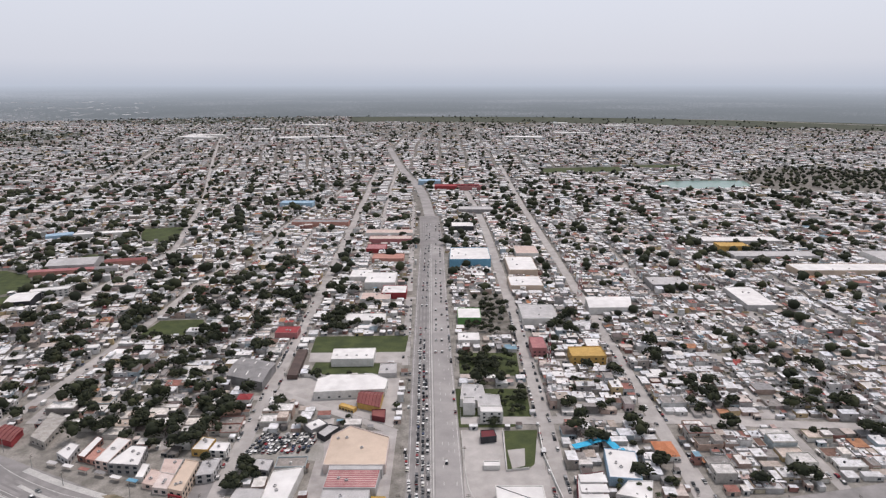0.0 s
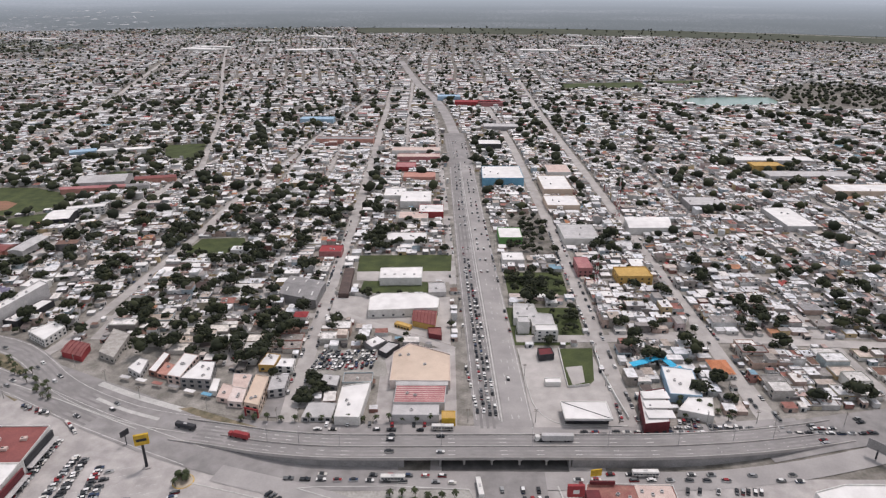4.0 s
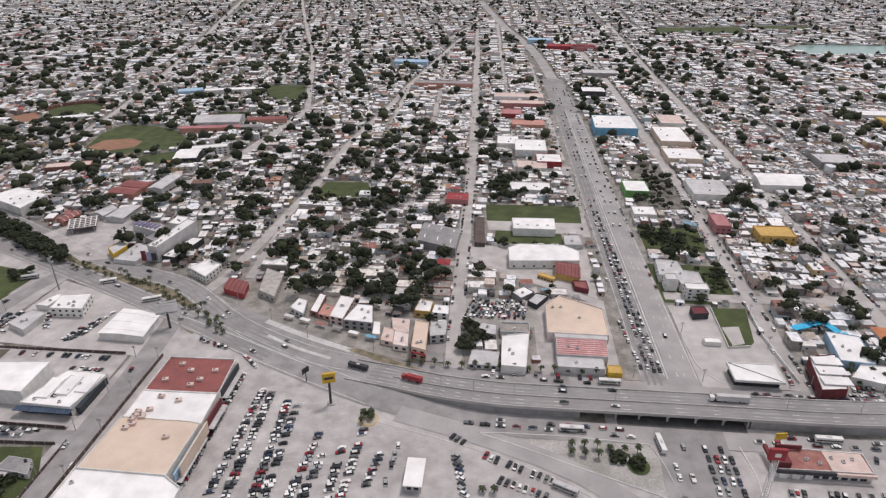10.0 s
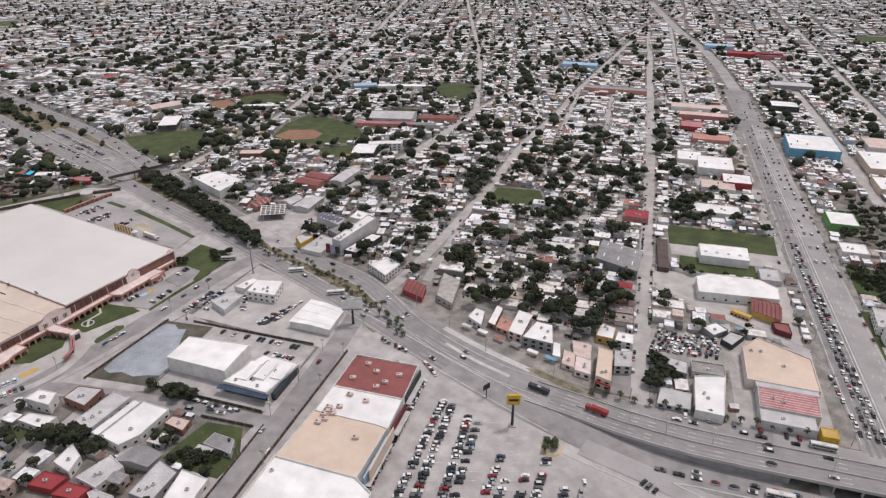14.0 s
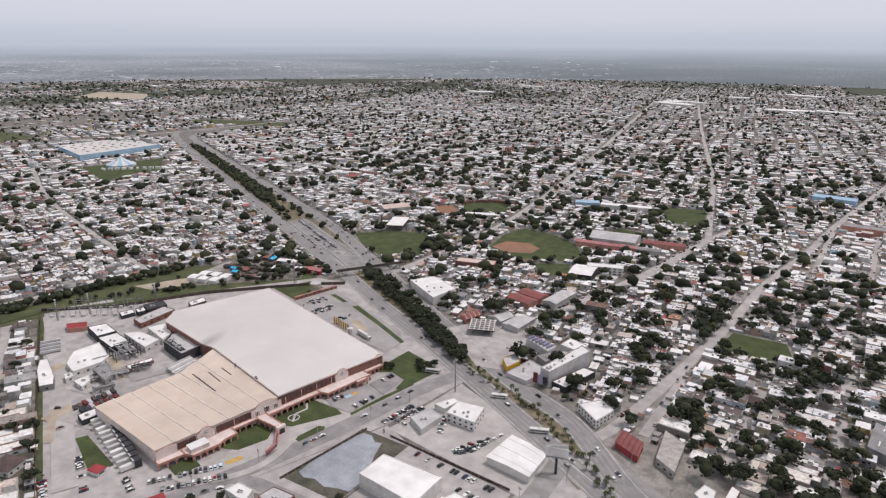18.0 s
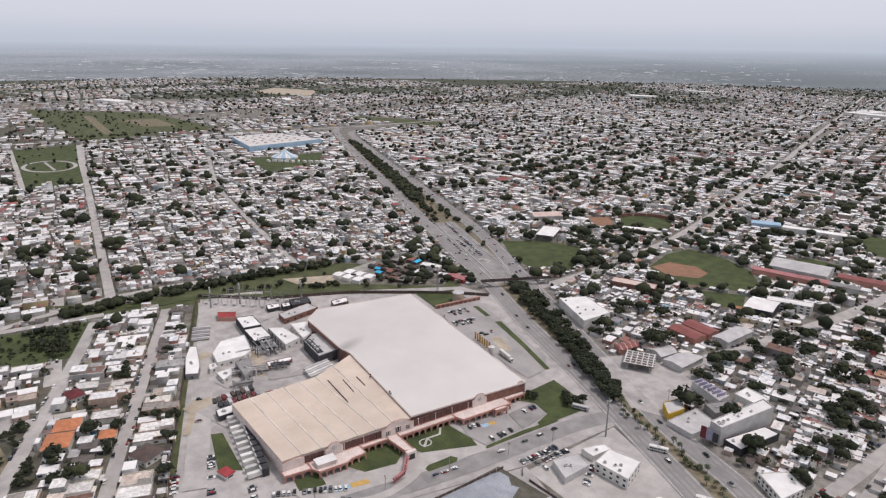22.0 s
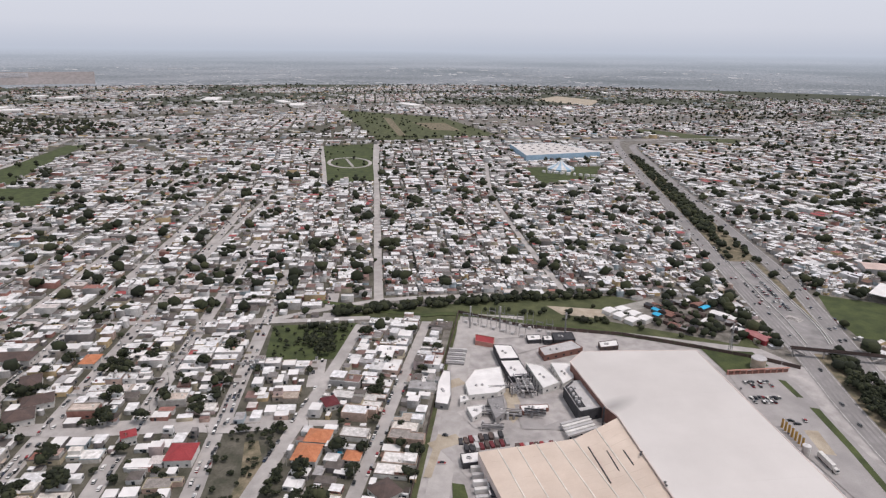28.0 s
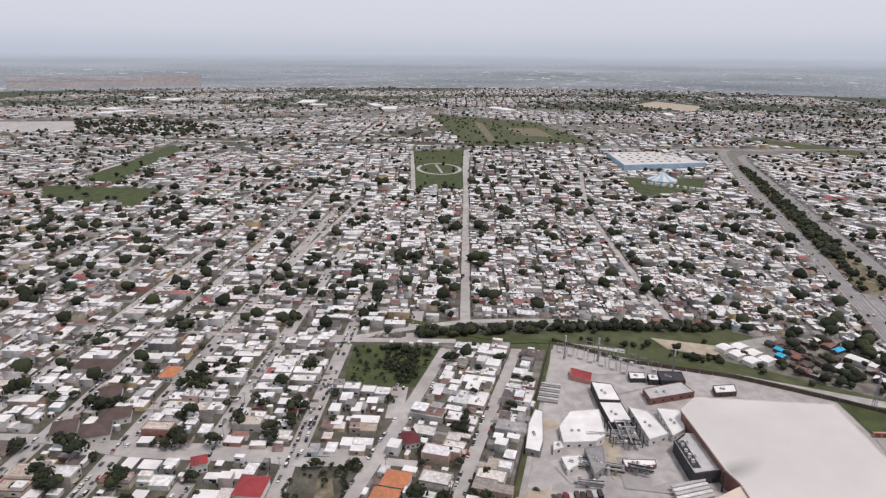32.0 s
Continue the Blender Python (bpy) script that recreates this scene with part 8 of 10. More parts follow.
# ---- the works: two great halls with an arcade along the front ----
FU, FV = Vector((0.13, 0.9915)), Vector((-0.9915, 0.13))   # along the front, and towards the back


def works(u, v):
    """A place on the works' own grid: metres along the front from its south corner, metres back."""
    p = Vector((-488.5, 188)) + FU * u + FV * v
    return p.x, p.y


plant = base("factory_hall", -560, 330, 0, 0, "huge factory hall with pale grey membrane roof", "factory")
outline = [(-464.5, 355), (-640, 390), (-660, 306), (-647, 290), (-586, 284), (-574.3, 285.6), (-479, 269.8)]
q = local(ccw(outline), (-560, 330))
part("wall", prism(q, 0, 11), M["brick"], plant)
part("roof", prism(ring(q, -0.4), 11, 11.5), M["factory_white"], plant)
part("roof_edge", parapet(ring(q, -0.45), 0.5, 10.7, 11.75), M["rosewhite"], plant, "pale metal roof edge")
for k in range(1, 6):
    a, b = Vector(local([(-464.5, 355)], (-560, 330))[0]).lerp(Vector(local([(-640, 390)], (-560, 330))[0]), k / 6), Vector(local([(-479, 270)], (-560, 330))[0]).lerp(Vector(local([(-647, 290)], (-560, 330))[0]), k / 6)
    b_ = bmesh.new()
    add_beam(b_, (*a, 11.46), (*b, 11.46), 0.12)
    part("roof_seam", b_, M["factory_white"], plant)
for k, (x, y) in enumerate(((23.6, -52), (25.5, -53.5), (50, -54.5), (52.5, -55.5), (-22, 52), (30, 42))):
    v_ = part("roof_vent", tube(x, y, 11.5, 12.5, 0.5, 0.6, 10), M["grey"], plant)
    part("vent_cap", tube(x, y, 12.5, 12.8, 0.8, 0.2, 10), M["dark"], v_)
soot = base("exhaust_stack", -583, 281, 0, 0, "short dark exhaust stack beside the roof", "chimney")
part("stack", tube(0, 0, 0, 12.6, 0.6, n=10), M["dark"], soot)
part("collar", tube(0, 0, 12.6, 13.0, 0.8, n=10), M["dark"], soot)

shop = base("factory_wing", -525, 228, 0, 0, "factory wing with ribbed tan metal roof", "factory")
BACK = [Vector(p) for p in local([(-563, 191), (-560.5, 250), (-574, 285.2)], (-525, 228))]
t0, t1 = (Vector(p) for p in local([(-489, 189), (-479.2, 269.4)], (-525, 228)))


def rear(f):
    """The wing's back edge, at a share of its length."""
    return BACK[0].lerp(BACK[1], f / 0.73) if f < 0.73 else BACK[1].lerp(BACK[2], (f - 0.73) / 0.27)


part("wall", prism([tuple(t0), tuple(t1), tuple(BACK[2]), tuple(BACK[1]), tuple(BACK[0])], 0, 9.5), M["rosewhite"], shop)
bays = 7
for k in range(bays):
    a, b, c_, d_ = t0.lerp(t1, k / bays), t0.lerp(t1, (k + 1) / bays), rear((k + 1) / bays), rear(k / bays)
    b_ = bmesh.new()
    lo = [b_.verts.new((*p, z)) for p, z in ((a, 9.95), (b, 10.3), (c_, 10.3), (d_, 9.95))]
    dn = [b_.verts.new((*p, 9.4)) for p in (a, b, c_, d_)]
    b_.faces.new(lo)
    b_.faces.new(dn[::-1])
    for i in range(4):
        b_.faces.new((dn[i], dn[(i + 1) % 4], lo[(i + 1) % 4], lo[i]))
    bmesh.ops.recalc_face_normals(b_, faces=b_.faces)
    bay = part("roof_bay", b_, M["factory_tan"], shop)
    if k < bays - 1:
        b_ = bmesh.new()
        add_beam(b_, (*b, 10.2), (*c_, 10.2), 0.75)
        part("ridge_strip", b_, M["rib"], bay, "pale ridge strip")
    for j in range(1, 14):
        p, r_ = a.lerp(d_, j / 14), b.lerp(c_, j / 14)
        b_ = bmesh.new()
        add_beam(b_, (*p, 9.94), (*r_, 10.29), 0.06)
        part("seam", b_, M["factory_tan"], bay)
for xa, ya, xb, yb in ((-551, 253.2, -519, 249.3), (-545, 261.6, -527, 258.8), (-543, 271, -529.5, 269.2)):
    b_ = bmesh.new()
    add_beam(b_, (xa + 525, ya - 228, 10.25), (xb + 525, yb - 228, 10.25), 0.55)
    part("gutter_gap", b_, M["dark"], shop)

# front: dark red wall band, curved gables, arcade with pale roofs
front = base("arcade", -488.5, 188.6, 0, math.degrees(math.atan2(FU.y, FU.x)), "salmon arcade and curved gables along a factory front", "arcade")
band_bay = mesh_of("wall_bay", box(0.15, -0.75, 4.4, 3.95, -0.15, 9.3), M["dark_brick"])
band_rib = mesh_of("wall_rib", box(-0.15, -0.95, 4.4, 0.15, -0.1, 9.5), M["rosewhite"])
for k in range(41):
    piece("wall_bay", band_bay, front, Matrix.Translation((k * 4.1 - 0.5, 0, 0)))
    if k % 3 == 0:
        piece("wall_rib", band_rib, front, Matrix.Translation((k * 4.1 - 0.4, 0, 0)))
pier_me = mesh_of("arcade_pier", box(-0.45, 0, 0, 0.45, 0.9, 2.6, 0.05), M["terra"])
ab = bmesh.new()
for i in range(10):
    a0, a1 = math.pi * i / 10, math.pi * (i + 1) / 10
    x0, x1 = 2.2 - math.cos(a0) * 1.75, 2.2 - math.cos(a1) * 1.75
    z0, z1 = 2.2 + math.sin(a0) * 1.35, 2.2 + math.sin(a1) * 1.35
    vs = [ab.verts.new(p) for p in ((x0, 0, z0), (x1, 0, z1), (x1, 0, 4.3), (x0, 0, 4.3), (x0, 0.9, z0), (x1, 0.9, z1), (x1, 0.9, 4.3), (x0, 0.9, 4.3))]
    for f in ((0, 1, 2, 3), (7, 6, 5, 4), (0, 4, 5, 1), (3, 2, 6, 7)):
        ab.faces.new([vs[n] for n in f])
add_box(ab, -0.45, 0, 2.6, 0.45, 0.9, 4.3)
bmesh.ops.recalc_face_normals(ab, faces=ab.faces)
arch_me = mesh_of("arch", ab, M["terra"])


def colonnade(u0, v0, u1, v1):
    """Round arches on piers between two places of the front's grid."""
    a, b = Vector((u0, v0)), Vector((u1, v1))
    n = max(1, round((b - a).length / 4.4))
    turn = math.atan2(v1 - v0, u1 - u0)
    k_ = (b - a).length / n / 4.4
    for i in range(n + 1):
        p = a.lerp(b, i / n)
        m = Matrix.Translation((p.x, p.y, 0)) @ Matrix.Rotation(turn, 4, "Z")
        piece("arcade_pier", pier_me, front, m)
        if i < n:
            piece("arch", arch_me, front, m @ Matrix.Diagonal((k_, 1, 1, 1)))


def flat_roof(pts, z=4.3, mat="rosewhite", label="pale pink arcade roof"):
    pts = ccw(list(pts))
    part("arcade_roof", prism(pts, z, z + 0.3), M[mat], front, label)
    part("roof_rim", parapet(ring(pts, -0.25), 0.5, z - 0.3, z + 0.75), M["terra"], front, "salmon roof rim")


colonnade(-1, -6, 14, -7)
flat_roof([(-1, -6), (14, -7), (14, -0.8), (-1, -0.8)])
colonnade(14, -7, 17, -12)
colonnade(17, -12, 33, -12)
colonnade(33, -12, 37, -10)
colonnade(37, -10, 46, -9)
flat_roof([(14.3, -7.4), (17, -12), (33, -12), (37, -10), (46, -9), (46, -0.8), (14.3, -0.8)])
part("roof_room", box(17, -9.5, 4.6, 28, -3.2, 7.2, 0.1), M["rosewhite"], front, "pale rooftop room")
part("roof_room_top", box(16.7, -9.8, 7.2, 28.3, -2.9, 7.5, 0.05), M["white"], front)
colonnade(46.3, -4, 63, -4)
flat_roof([(46.5, -4), (63, -4), (63, -0.8), (46.5, -0.8)])
colonnade(63.2, -5, 66, -19)
colonnade(70, -5, 71, -21)
flat_roof([(63.2, -0.8), (63.2, -5), (66, -19), (71, -21), (70, -5), (70, -0.8)])
part("gate_arch", box(65.4, -23, 0, 71.6, -20.5, 5.6, 0.15), M["rosewhite"], front)
part("gate_opening", box(66.6, -23.1, 0, 70.4, -22.8, 4.0), M["dark"], front)
colonnade(71, -5, 110, -5)
flat_roof([(70.4, -5), (110, -5), (110, -0.8), (70.4, -0.8)])
colonnade(110.3, -5, 113, -10)
colonnade(113, -10, 150, -10)
flat_roof([(110.3, -5), (113, -10), (150, -10), (150, -0.8), (110.3, -0.8)])
colonnade(136, -13, 145, -13)
flat_roof([(136, -13), (145, -13), (145, -10.4), (136, -10.4)], 4.8)
colonnade(150.3, -5, 166, -5)
flat_roof([(150.3, -5), (166, -5), (166, -0.8), (150.3, -0.8)])
for u0, v0, u1, v1 in ((66, -22.5, 58, -33), (58, -33, 50, -36.5)):
    n_ = 5
    for i in range(n_ + 1):
        p = Vector((u0, v0)).lerp(Vector((u1, v1)), i / n_)
        part("pergola_post", box(p.x - 0.35, p.y - 0.35, 0, p.x + 0.35, p.y + 0.35, 3.2), M["pink_metal"], front)
    for o in (-1.0, 1.0):
        b_ = bmesh.new()
        add_beam(b_, (u0 + o, v0, 3.4), (u1 + o, v1, 3.4), 0.7)
        part("pergola_beam", b_, M["pink_metal"], front, "faded red pergola beam")


def curved_gable(u, half, top, openings=0, roundel=True):
    """A free-standing curved gable on the front wall."""
    right_ = [(1.0, 0.0), (1.0, 9.6), (0.86, 9.75), (0.74, 10.1), (0.60, 10.3 + (top - 10.3) * 0.55), (0.46, 10.3 + (top - 10.3) * 0.72), (0.30, top - 0.15), (0.14, top)]
    prof = [(u + half * x, z) for x, z in right_] + [(u - half * x, z) for x, z in reversed(right_)]
    bm = bmesh.new()
    f0, f1 = [bm.verts.new((x, -1.7, z)) for x, z in prof], [bm.verts.new((x, -0.9, z)) for x, z in prof]
    n = len(prof)
    bm.faces.new(f0)
    bm.faces.new(f1[::-1])
    for i in range(n):
        bm.faces.new((f0[i], f1[i], f1[(i + 1) % n], f0[(i + 1) % n]))
    bmesh.ops.recalc_face_normals(bm, faces=bm.faces)
    gp = part("gable_panel", bm, M["rosewhite"], front, "pale curved gable")
    b_ = bmesh.new()
    for (xa, za), (xb, zb) in zip(prof[1:-1], prof[2:-1]):
        add_beam(b_, (xa, -1.3, za + 0.12), (xb, -1.3, zb + 0.12), 0.34)
    part("coping", b_, M["terra"], gp)
    if roundel:
        for rad, y0, mat in ((1.3, -1.85, "grey"), (0.95, -1.95, "whitewall"), (0.4, -2.05, "dark")):
            rb = bmesh.new()
            bmesh.ops.create_cone(rb, cap_ends=True, segments=18, radius1=rad, radius2=rad, depth=0.3, matrix=Matrix.Translation((u, y0 + 0.15, 9.4)) @ Matrix.Rotation(math.pi / 2, 4, "X"))
            part("roundel", rb, M[mat], gp)
    for i in range(openings):
        x = u + (i - (openings - 1) / 2) * half * 0.62
        w_ = 1.7 if i == openings // 2 else 1.3
        h_ = 9.2 if i == openings // 2 else 8.4
        part("arched_opening", add_tube(box(x - w_, -1.78, 5.6, x + w_, -1.6, h_), x, -3, 0, 0.01, 0.01, n=3), M["dark"], gp)
        part("opening_frame", box(x - w_ - 0.35, -1.95, h_, x + w_ + 0.35, -1.6, h_ + 0.4), M["rosewhite"], gp)
        for o in (-0.5, 0.5):
            part("column", box(x + o * w_ - 0.16, -1.98, 5.6, x + o * w_ + 0.16, -1.7, h_), M["rosewhite"], gp)


curved_gable(6.0, 6.2, 10.6, roundel=False)
curved_gable(30.0, 5.4, 12.6)
curved_gable(71.0, 10.8, 13.4, openings=3, roundel=False)
curved_gable(131.0, 5.6, 13.2)
curved_gable(164.5, 3.6, 12.4)

# works yard buildings
for pts, h, w_, r_, lab in (
        ([(-655, 193), (-670.5, 201.5), (-668, 206), (-636, 197), (-624.5, 191.5), (-629, 184)], 5, "grey", "white", "long loading shed with white roof"),
        ([(-649, 211), (-665, 223.5), (-665, 243), (-636, 236), (-630.5, 228), (-632, 208)], 5, "whitewall", "white", "white process hall with bright roof"),
        ([(-698.3, 249.7), (-693.3, 262.8), (-671.4, 260.4), (-674, 246.2)], 6.5, "dark", "white", "long white plant house on dark steel walls"),
        ([(-673.7, 246.2), (-671.1, 260.4), (-646.7, 258.5), (-648.3, 244.1)], 5.2, "dark", "white", "lower white plant house on dark steel walls"),
        ([(-665, 263), (-657.7, 273), (-632, 274.6), (-627.3, 260)], 5.5, "whitewall", "white", "white plant house above a pipe rack"),
        ([(-661.5, 281.3), (-657, 295), (-636, 287.6), (-630, 276.5)], 5, "whitewall", "white", "white flat-roofed plant house against the great hall"),
        ([(-621, 272), (-629.5, 283), (-629, 289), (-590.8, 284.6), (-589.5, 267.7)], 7, "dark", "palegrey", "grey-roofed annexe on dark walls beside the great roof"),
        ([(-572, 183.5), (-571.6, 194.5), (-562, 192), (-562.7, 182)], 4.4, "dark", "white", "small white-roofed dock office"),
        ([(-635, 203), (-635, 207.6), (-628, 207.4), (-626.4, 200.2)], 4, "whitewall", "white", "small white annexe of a process hall"),
        ([(-620, 202.6), (-620.2, 214), (-613.2, 213.6), (-606.6, 202.5)], 4, "whitewall", "white", "small white store beside a hall"),
        ([(-623.9, 218.1), (-625, 229.8), (-606, 224.5), (-600, 215.4)], 5.5, "grey", "grey", "grey ribbed filter house in the yard"),
        ([(-686.7, 283), (-692.5, 314), (-678.2, 316.5), (-672.8, 281.7)], 5, "brick", "palegrey", "brick utility building with grey roof"),
        ([(-713, 283.8), (-710.7, 295), (-702, 292.2), (-703, 281)], 4, "dark", "white", "small white switch house in a row"),
        ([(-707.7, 295.8), (-706.2, 303), (-697.6, 300.2), (-699, 293.3)], 4.5, "dark", "white", "small white switch house in a row"),
        ([(-710, 304.5), (-706.4, 321.4), (-693.3, 318), (-696.2, 300.8)], 5, "dark", "dark", "dark-roofed store by the wall"),
        ([(-614, 237.3), (-610.7, 256), (-606, 254.6), (-606, 236.3)], 3.4, "brick", "white", "low white-roofed store in the loading yard"),
        ([(-686.3, 334.6), (-686, 350.7), (-676.2, 346.7), (-676.5, 331.3)], 4, "brown", "white", "open store shed with white roof"),
):
    building("works_building", pts, h, w_, r_, lab, "works building", rim=0.5, units=2, win={"z": (1.5,), "step": 6})
court = base("roof_court", -607, 274, 6.65, -7, "sunken dark plant deck in a white roof", "plant deck")
part("deck", box(-15, -2.6, 0, 11, 2.8, 0.35), M["dark"], court)
for k in range(9):
    part("plant_unit", box(-13.5 + k * 2.6, -1.6 + (k % 2), 0.35, -12 + k * 2.6, 0.2 + (k % 2), 1.2 + 0.3 * (k % 3)), M["palegrey" if k % 2 else "steel"], court)
gal = base("conveyor_gallery", -619, 262, 0, 0, "dark railed gallery on a low roof", "gallery")
for a, b in (((-8.6, 20, 7.2), (-1.6, 10.2, 7.2)), ((-1.6, 10.2, 7.2), (28.8, 6.6, 7.2)), ((28.8, 6.6, 7.2), (27.6, 22, 7.2))):
    b_ = bmesh.new()
    add_beam(b_, a, b, 1.1)
    run = part("gallery_run", b_, M["dark"], gal)
    b_ = bmesh.new()
    add_beam(b_, (a[0], a[1], 8.2), (b[0], b[1], 8.2), 0.25)
    part("handrail", b_, M["palegrey"], run)
r6 = random.Random(6)
pip = base("pipe_rack", -640, 248.5, 0, 82, "tangle of grey pipes on a steel rack", "pipes")
for k in range(14):
    b_ = bmesh.new()
    x, z = r6.uniform(-8, 8), r6.uniform(2, 7.5)
    add_beam(b_, (x, -12, z), (x + r6.uniform(-2, 2), 10, z + r6.uniform(-0.5, 0.5)), r6.uniform(0.25, 0.6))
    part("pipe", b_, M["steel"], pip)
for k in range(8):
    part("rack_post", box(-9 + (k % 2) * 18, -12 + (k // 2) * 7, 0, -8.5 + (k % 2) * 18, -11.5 + (k // 2) * 7, 8), M["dark"], pip)
for k in range(7):
    t_ = base("silo", -551 + k * 3.4, 389 - k * 0.65, 0, 0, "slim upright ochre steel tank", "tank", "works tanks")
    part("shell", tube(0, 0, 0, 7.0, 0.75, n=12), M["ochre"], t_)
    part("dome", tube(0, 0, 7.0, 7.6, 0.75, 0.2, 12), M["palegrey"], t_)
    part("skid", box(-1.3, -1.6, 0, 1.3, 1.6, 0.5), M["brown"], t_)
gs = base("gas_tank", -524, 381, 0, 0, "tall white round gas tank", "tank")
part("shell", tube(0, 0, 0, 6.5, 2.4, n=20), M["whitewall"], gs)
part("dome", tube(0, 0, 6.5, 7.6, 2.4, 0.4, 20), M["white"], gs)
for k in range(5):
    sd = base("utility_shed", -560 + k * 17, 381.5 - k * 3.0, 0, -12, "low grey utility shed against the hall", "shed", "utility sheds")
    part("wall", box(-5, -1.8, 0, 5, 1.8, 2.6 + 0.5 * (k % 2)), M[("maroon", "palegrey", "brick", "whitewall", "grey")[k]], sd)
    part("roof", box(-5.3, -2.1, 3.1, 5.3, 2.1, 3.3), M["palegrey" if k % 2 else "grey"], sd)
rw = base("arched_wall", -619, 403, 0, math.degrees(math.atan2(47, 8)), "salmon wall with a row of arches and a tiled top", "wall")
for k in range(10):
    part("wall_bay", box(k * 4.76 + 0.5, -0.25, 0, k * 4.76 + 4.3, 0.25, 2.6), M["brick"], rw)
    part("pier", box(k * 4.76 - 0.4, -0.5, 0, k * 4.76 + 0.4, 0.5, 3.4), M["terra"], rw)
part("coping", box(-0.6, -0.7, 3.4, 48.2, 0.7, 3.8), M["terra"], rw)
wt = base("water_tank", -622, 432, 0, 0, "squat round pale concrete water tank", "tank")
part("shell", tube(0, 0, 0, 8.5, 5.2, n=28), M["sand"], wt)
part("lid", tube(0, 0, 8.5, 9.1, 5.5, 4.8, n=28), M["palegrey"], wt)
for k in range(3):
    part("band", tube(0, 0, 1.2 + k * 1.6, 1.4 + k * 1.6, 5.26, n=28), M["grey"], wt)
for k in range(11):
    u, v = works(-6 + k * 0.5, 8 + k * 6.2)
    d_ = base("loading_dock", u, v, 0, 82, "dark loading bay with a white lorry trailer", "loading bay", "loading bays")
    part("shelter", box(-2.6, -2.5, 0.6, 1.0, 2.5, 5.4), M["dark"], d_)
    part("canopy_top", box(-3.4, -1.6, 5.0, -2.6, 2.2, 5.3), M["palegrey"], d_)
    part("trailer", box(-10.5, -1.25, 1.1, -2.6, 1.25, 3.9, 0.08), M[("whitewall", "palegrey", "whitewall", "white", "palegrey")[k % 5]], d_)
for k in range(8):
    p = works(20 + (k % 8) * 3.0, 88 + (k // 8) * 7)
    p2 = base("stack_of_crates", p[0], p[1], 0, 82 + r6.uniform(-6, 6), "stacked crates and pallets in a works yard", "crates", "crates in the yard")
    for j in range(3):
        part("crate", box(-1.2, -2.2, j * 1.0, 1.2, 2.2, j * 1.0 + 0.92), M[("brown", "redpaint", "palegrey", "maroon")[k % 4]], p2)
for k in range(14):
    x, y = -756 + (k % 7) * 6.5, 246 + (k // 7) * 24 + (k % 7) * 6.0
    s_ = base("substation_gantry", x, y, 0, 60, "lattice steel gantry of a substation", "gantry", "substation gantries")
    for o in (-2.5, 2.5):
        b_ = bmesh.new()
        add_beam(b_, (o - 0.6, 0, 0), (o, 0, 10 + (k % 3) * 3), 0.2)
        add_beam(b_, (o + 0.6, 0, 0), (o, 0, 10 + (k % 3) * 3), 0.2)
        part("leg", b_, M["steel"], s_)
    part("beam", box(-3, -0.2, 8.6, 3, 0.2, 9.1), M["steel"], s_)
    part("transformer", box(-1.4, -1.2, 0, 1.4, 1.2, 2.6, 0.15), M["palegrey"], s_)
building("control_house", [(-725, 244), (-715, 257), (-704, 252), (-713, 240)], 4, "terra", "redpaint", "small red-roofed control house", "house")
patch("ground_substation", [(-774, 254), (-756, 300), (-716, 284), (-722, 240)], "concrete", "pale gravel yard of a substation", 2)

pw = base("pipework", -637, 251, 0, 80, "dense grey pipework and vessels between plant houses", "pipes")
for k in range(16):
    b_ = bmesh.new()
    o, z = r6.uniform(-5, 5), r6.uniform(1.5, 6.5)
    if k % 2:
        add_beam(b_, (o, -13, z), (o + r6.uniform(-1, 1), 13, z), r6.uniform(0.3, 0.7))
    else:
        add_beam(b_, (-5, o * 2.4, z), (5, o * 2.4, z), r6.uniform(0.3, 0.6))
    part("pipe", b_, M[r6.choice(["steel", "palegrey", "dark", "grey", "brown"])], pw)
for k in range(12):
    part("vessel", tube(r6.uniform(-4.5, 4.5), r6.uniform(-12, 12), 0, r6.uniform(2.5, 6.5), r6.uniform(0.7, 1.5), n=12), M[r6.choice(["palegrey", "whitewall", "steel"])], pw)
patch("ground_plant_sand", [(-648, 236), (-640, 244), (-610, 239), (-599, 227), (-608, 226), (-622, 232)], "sand", "sandy tan strip in a works yard", 2)

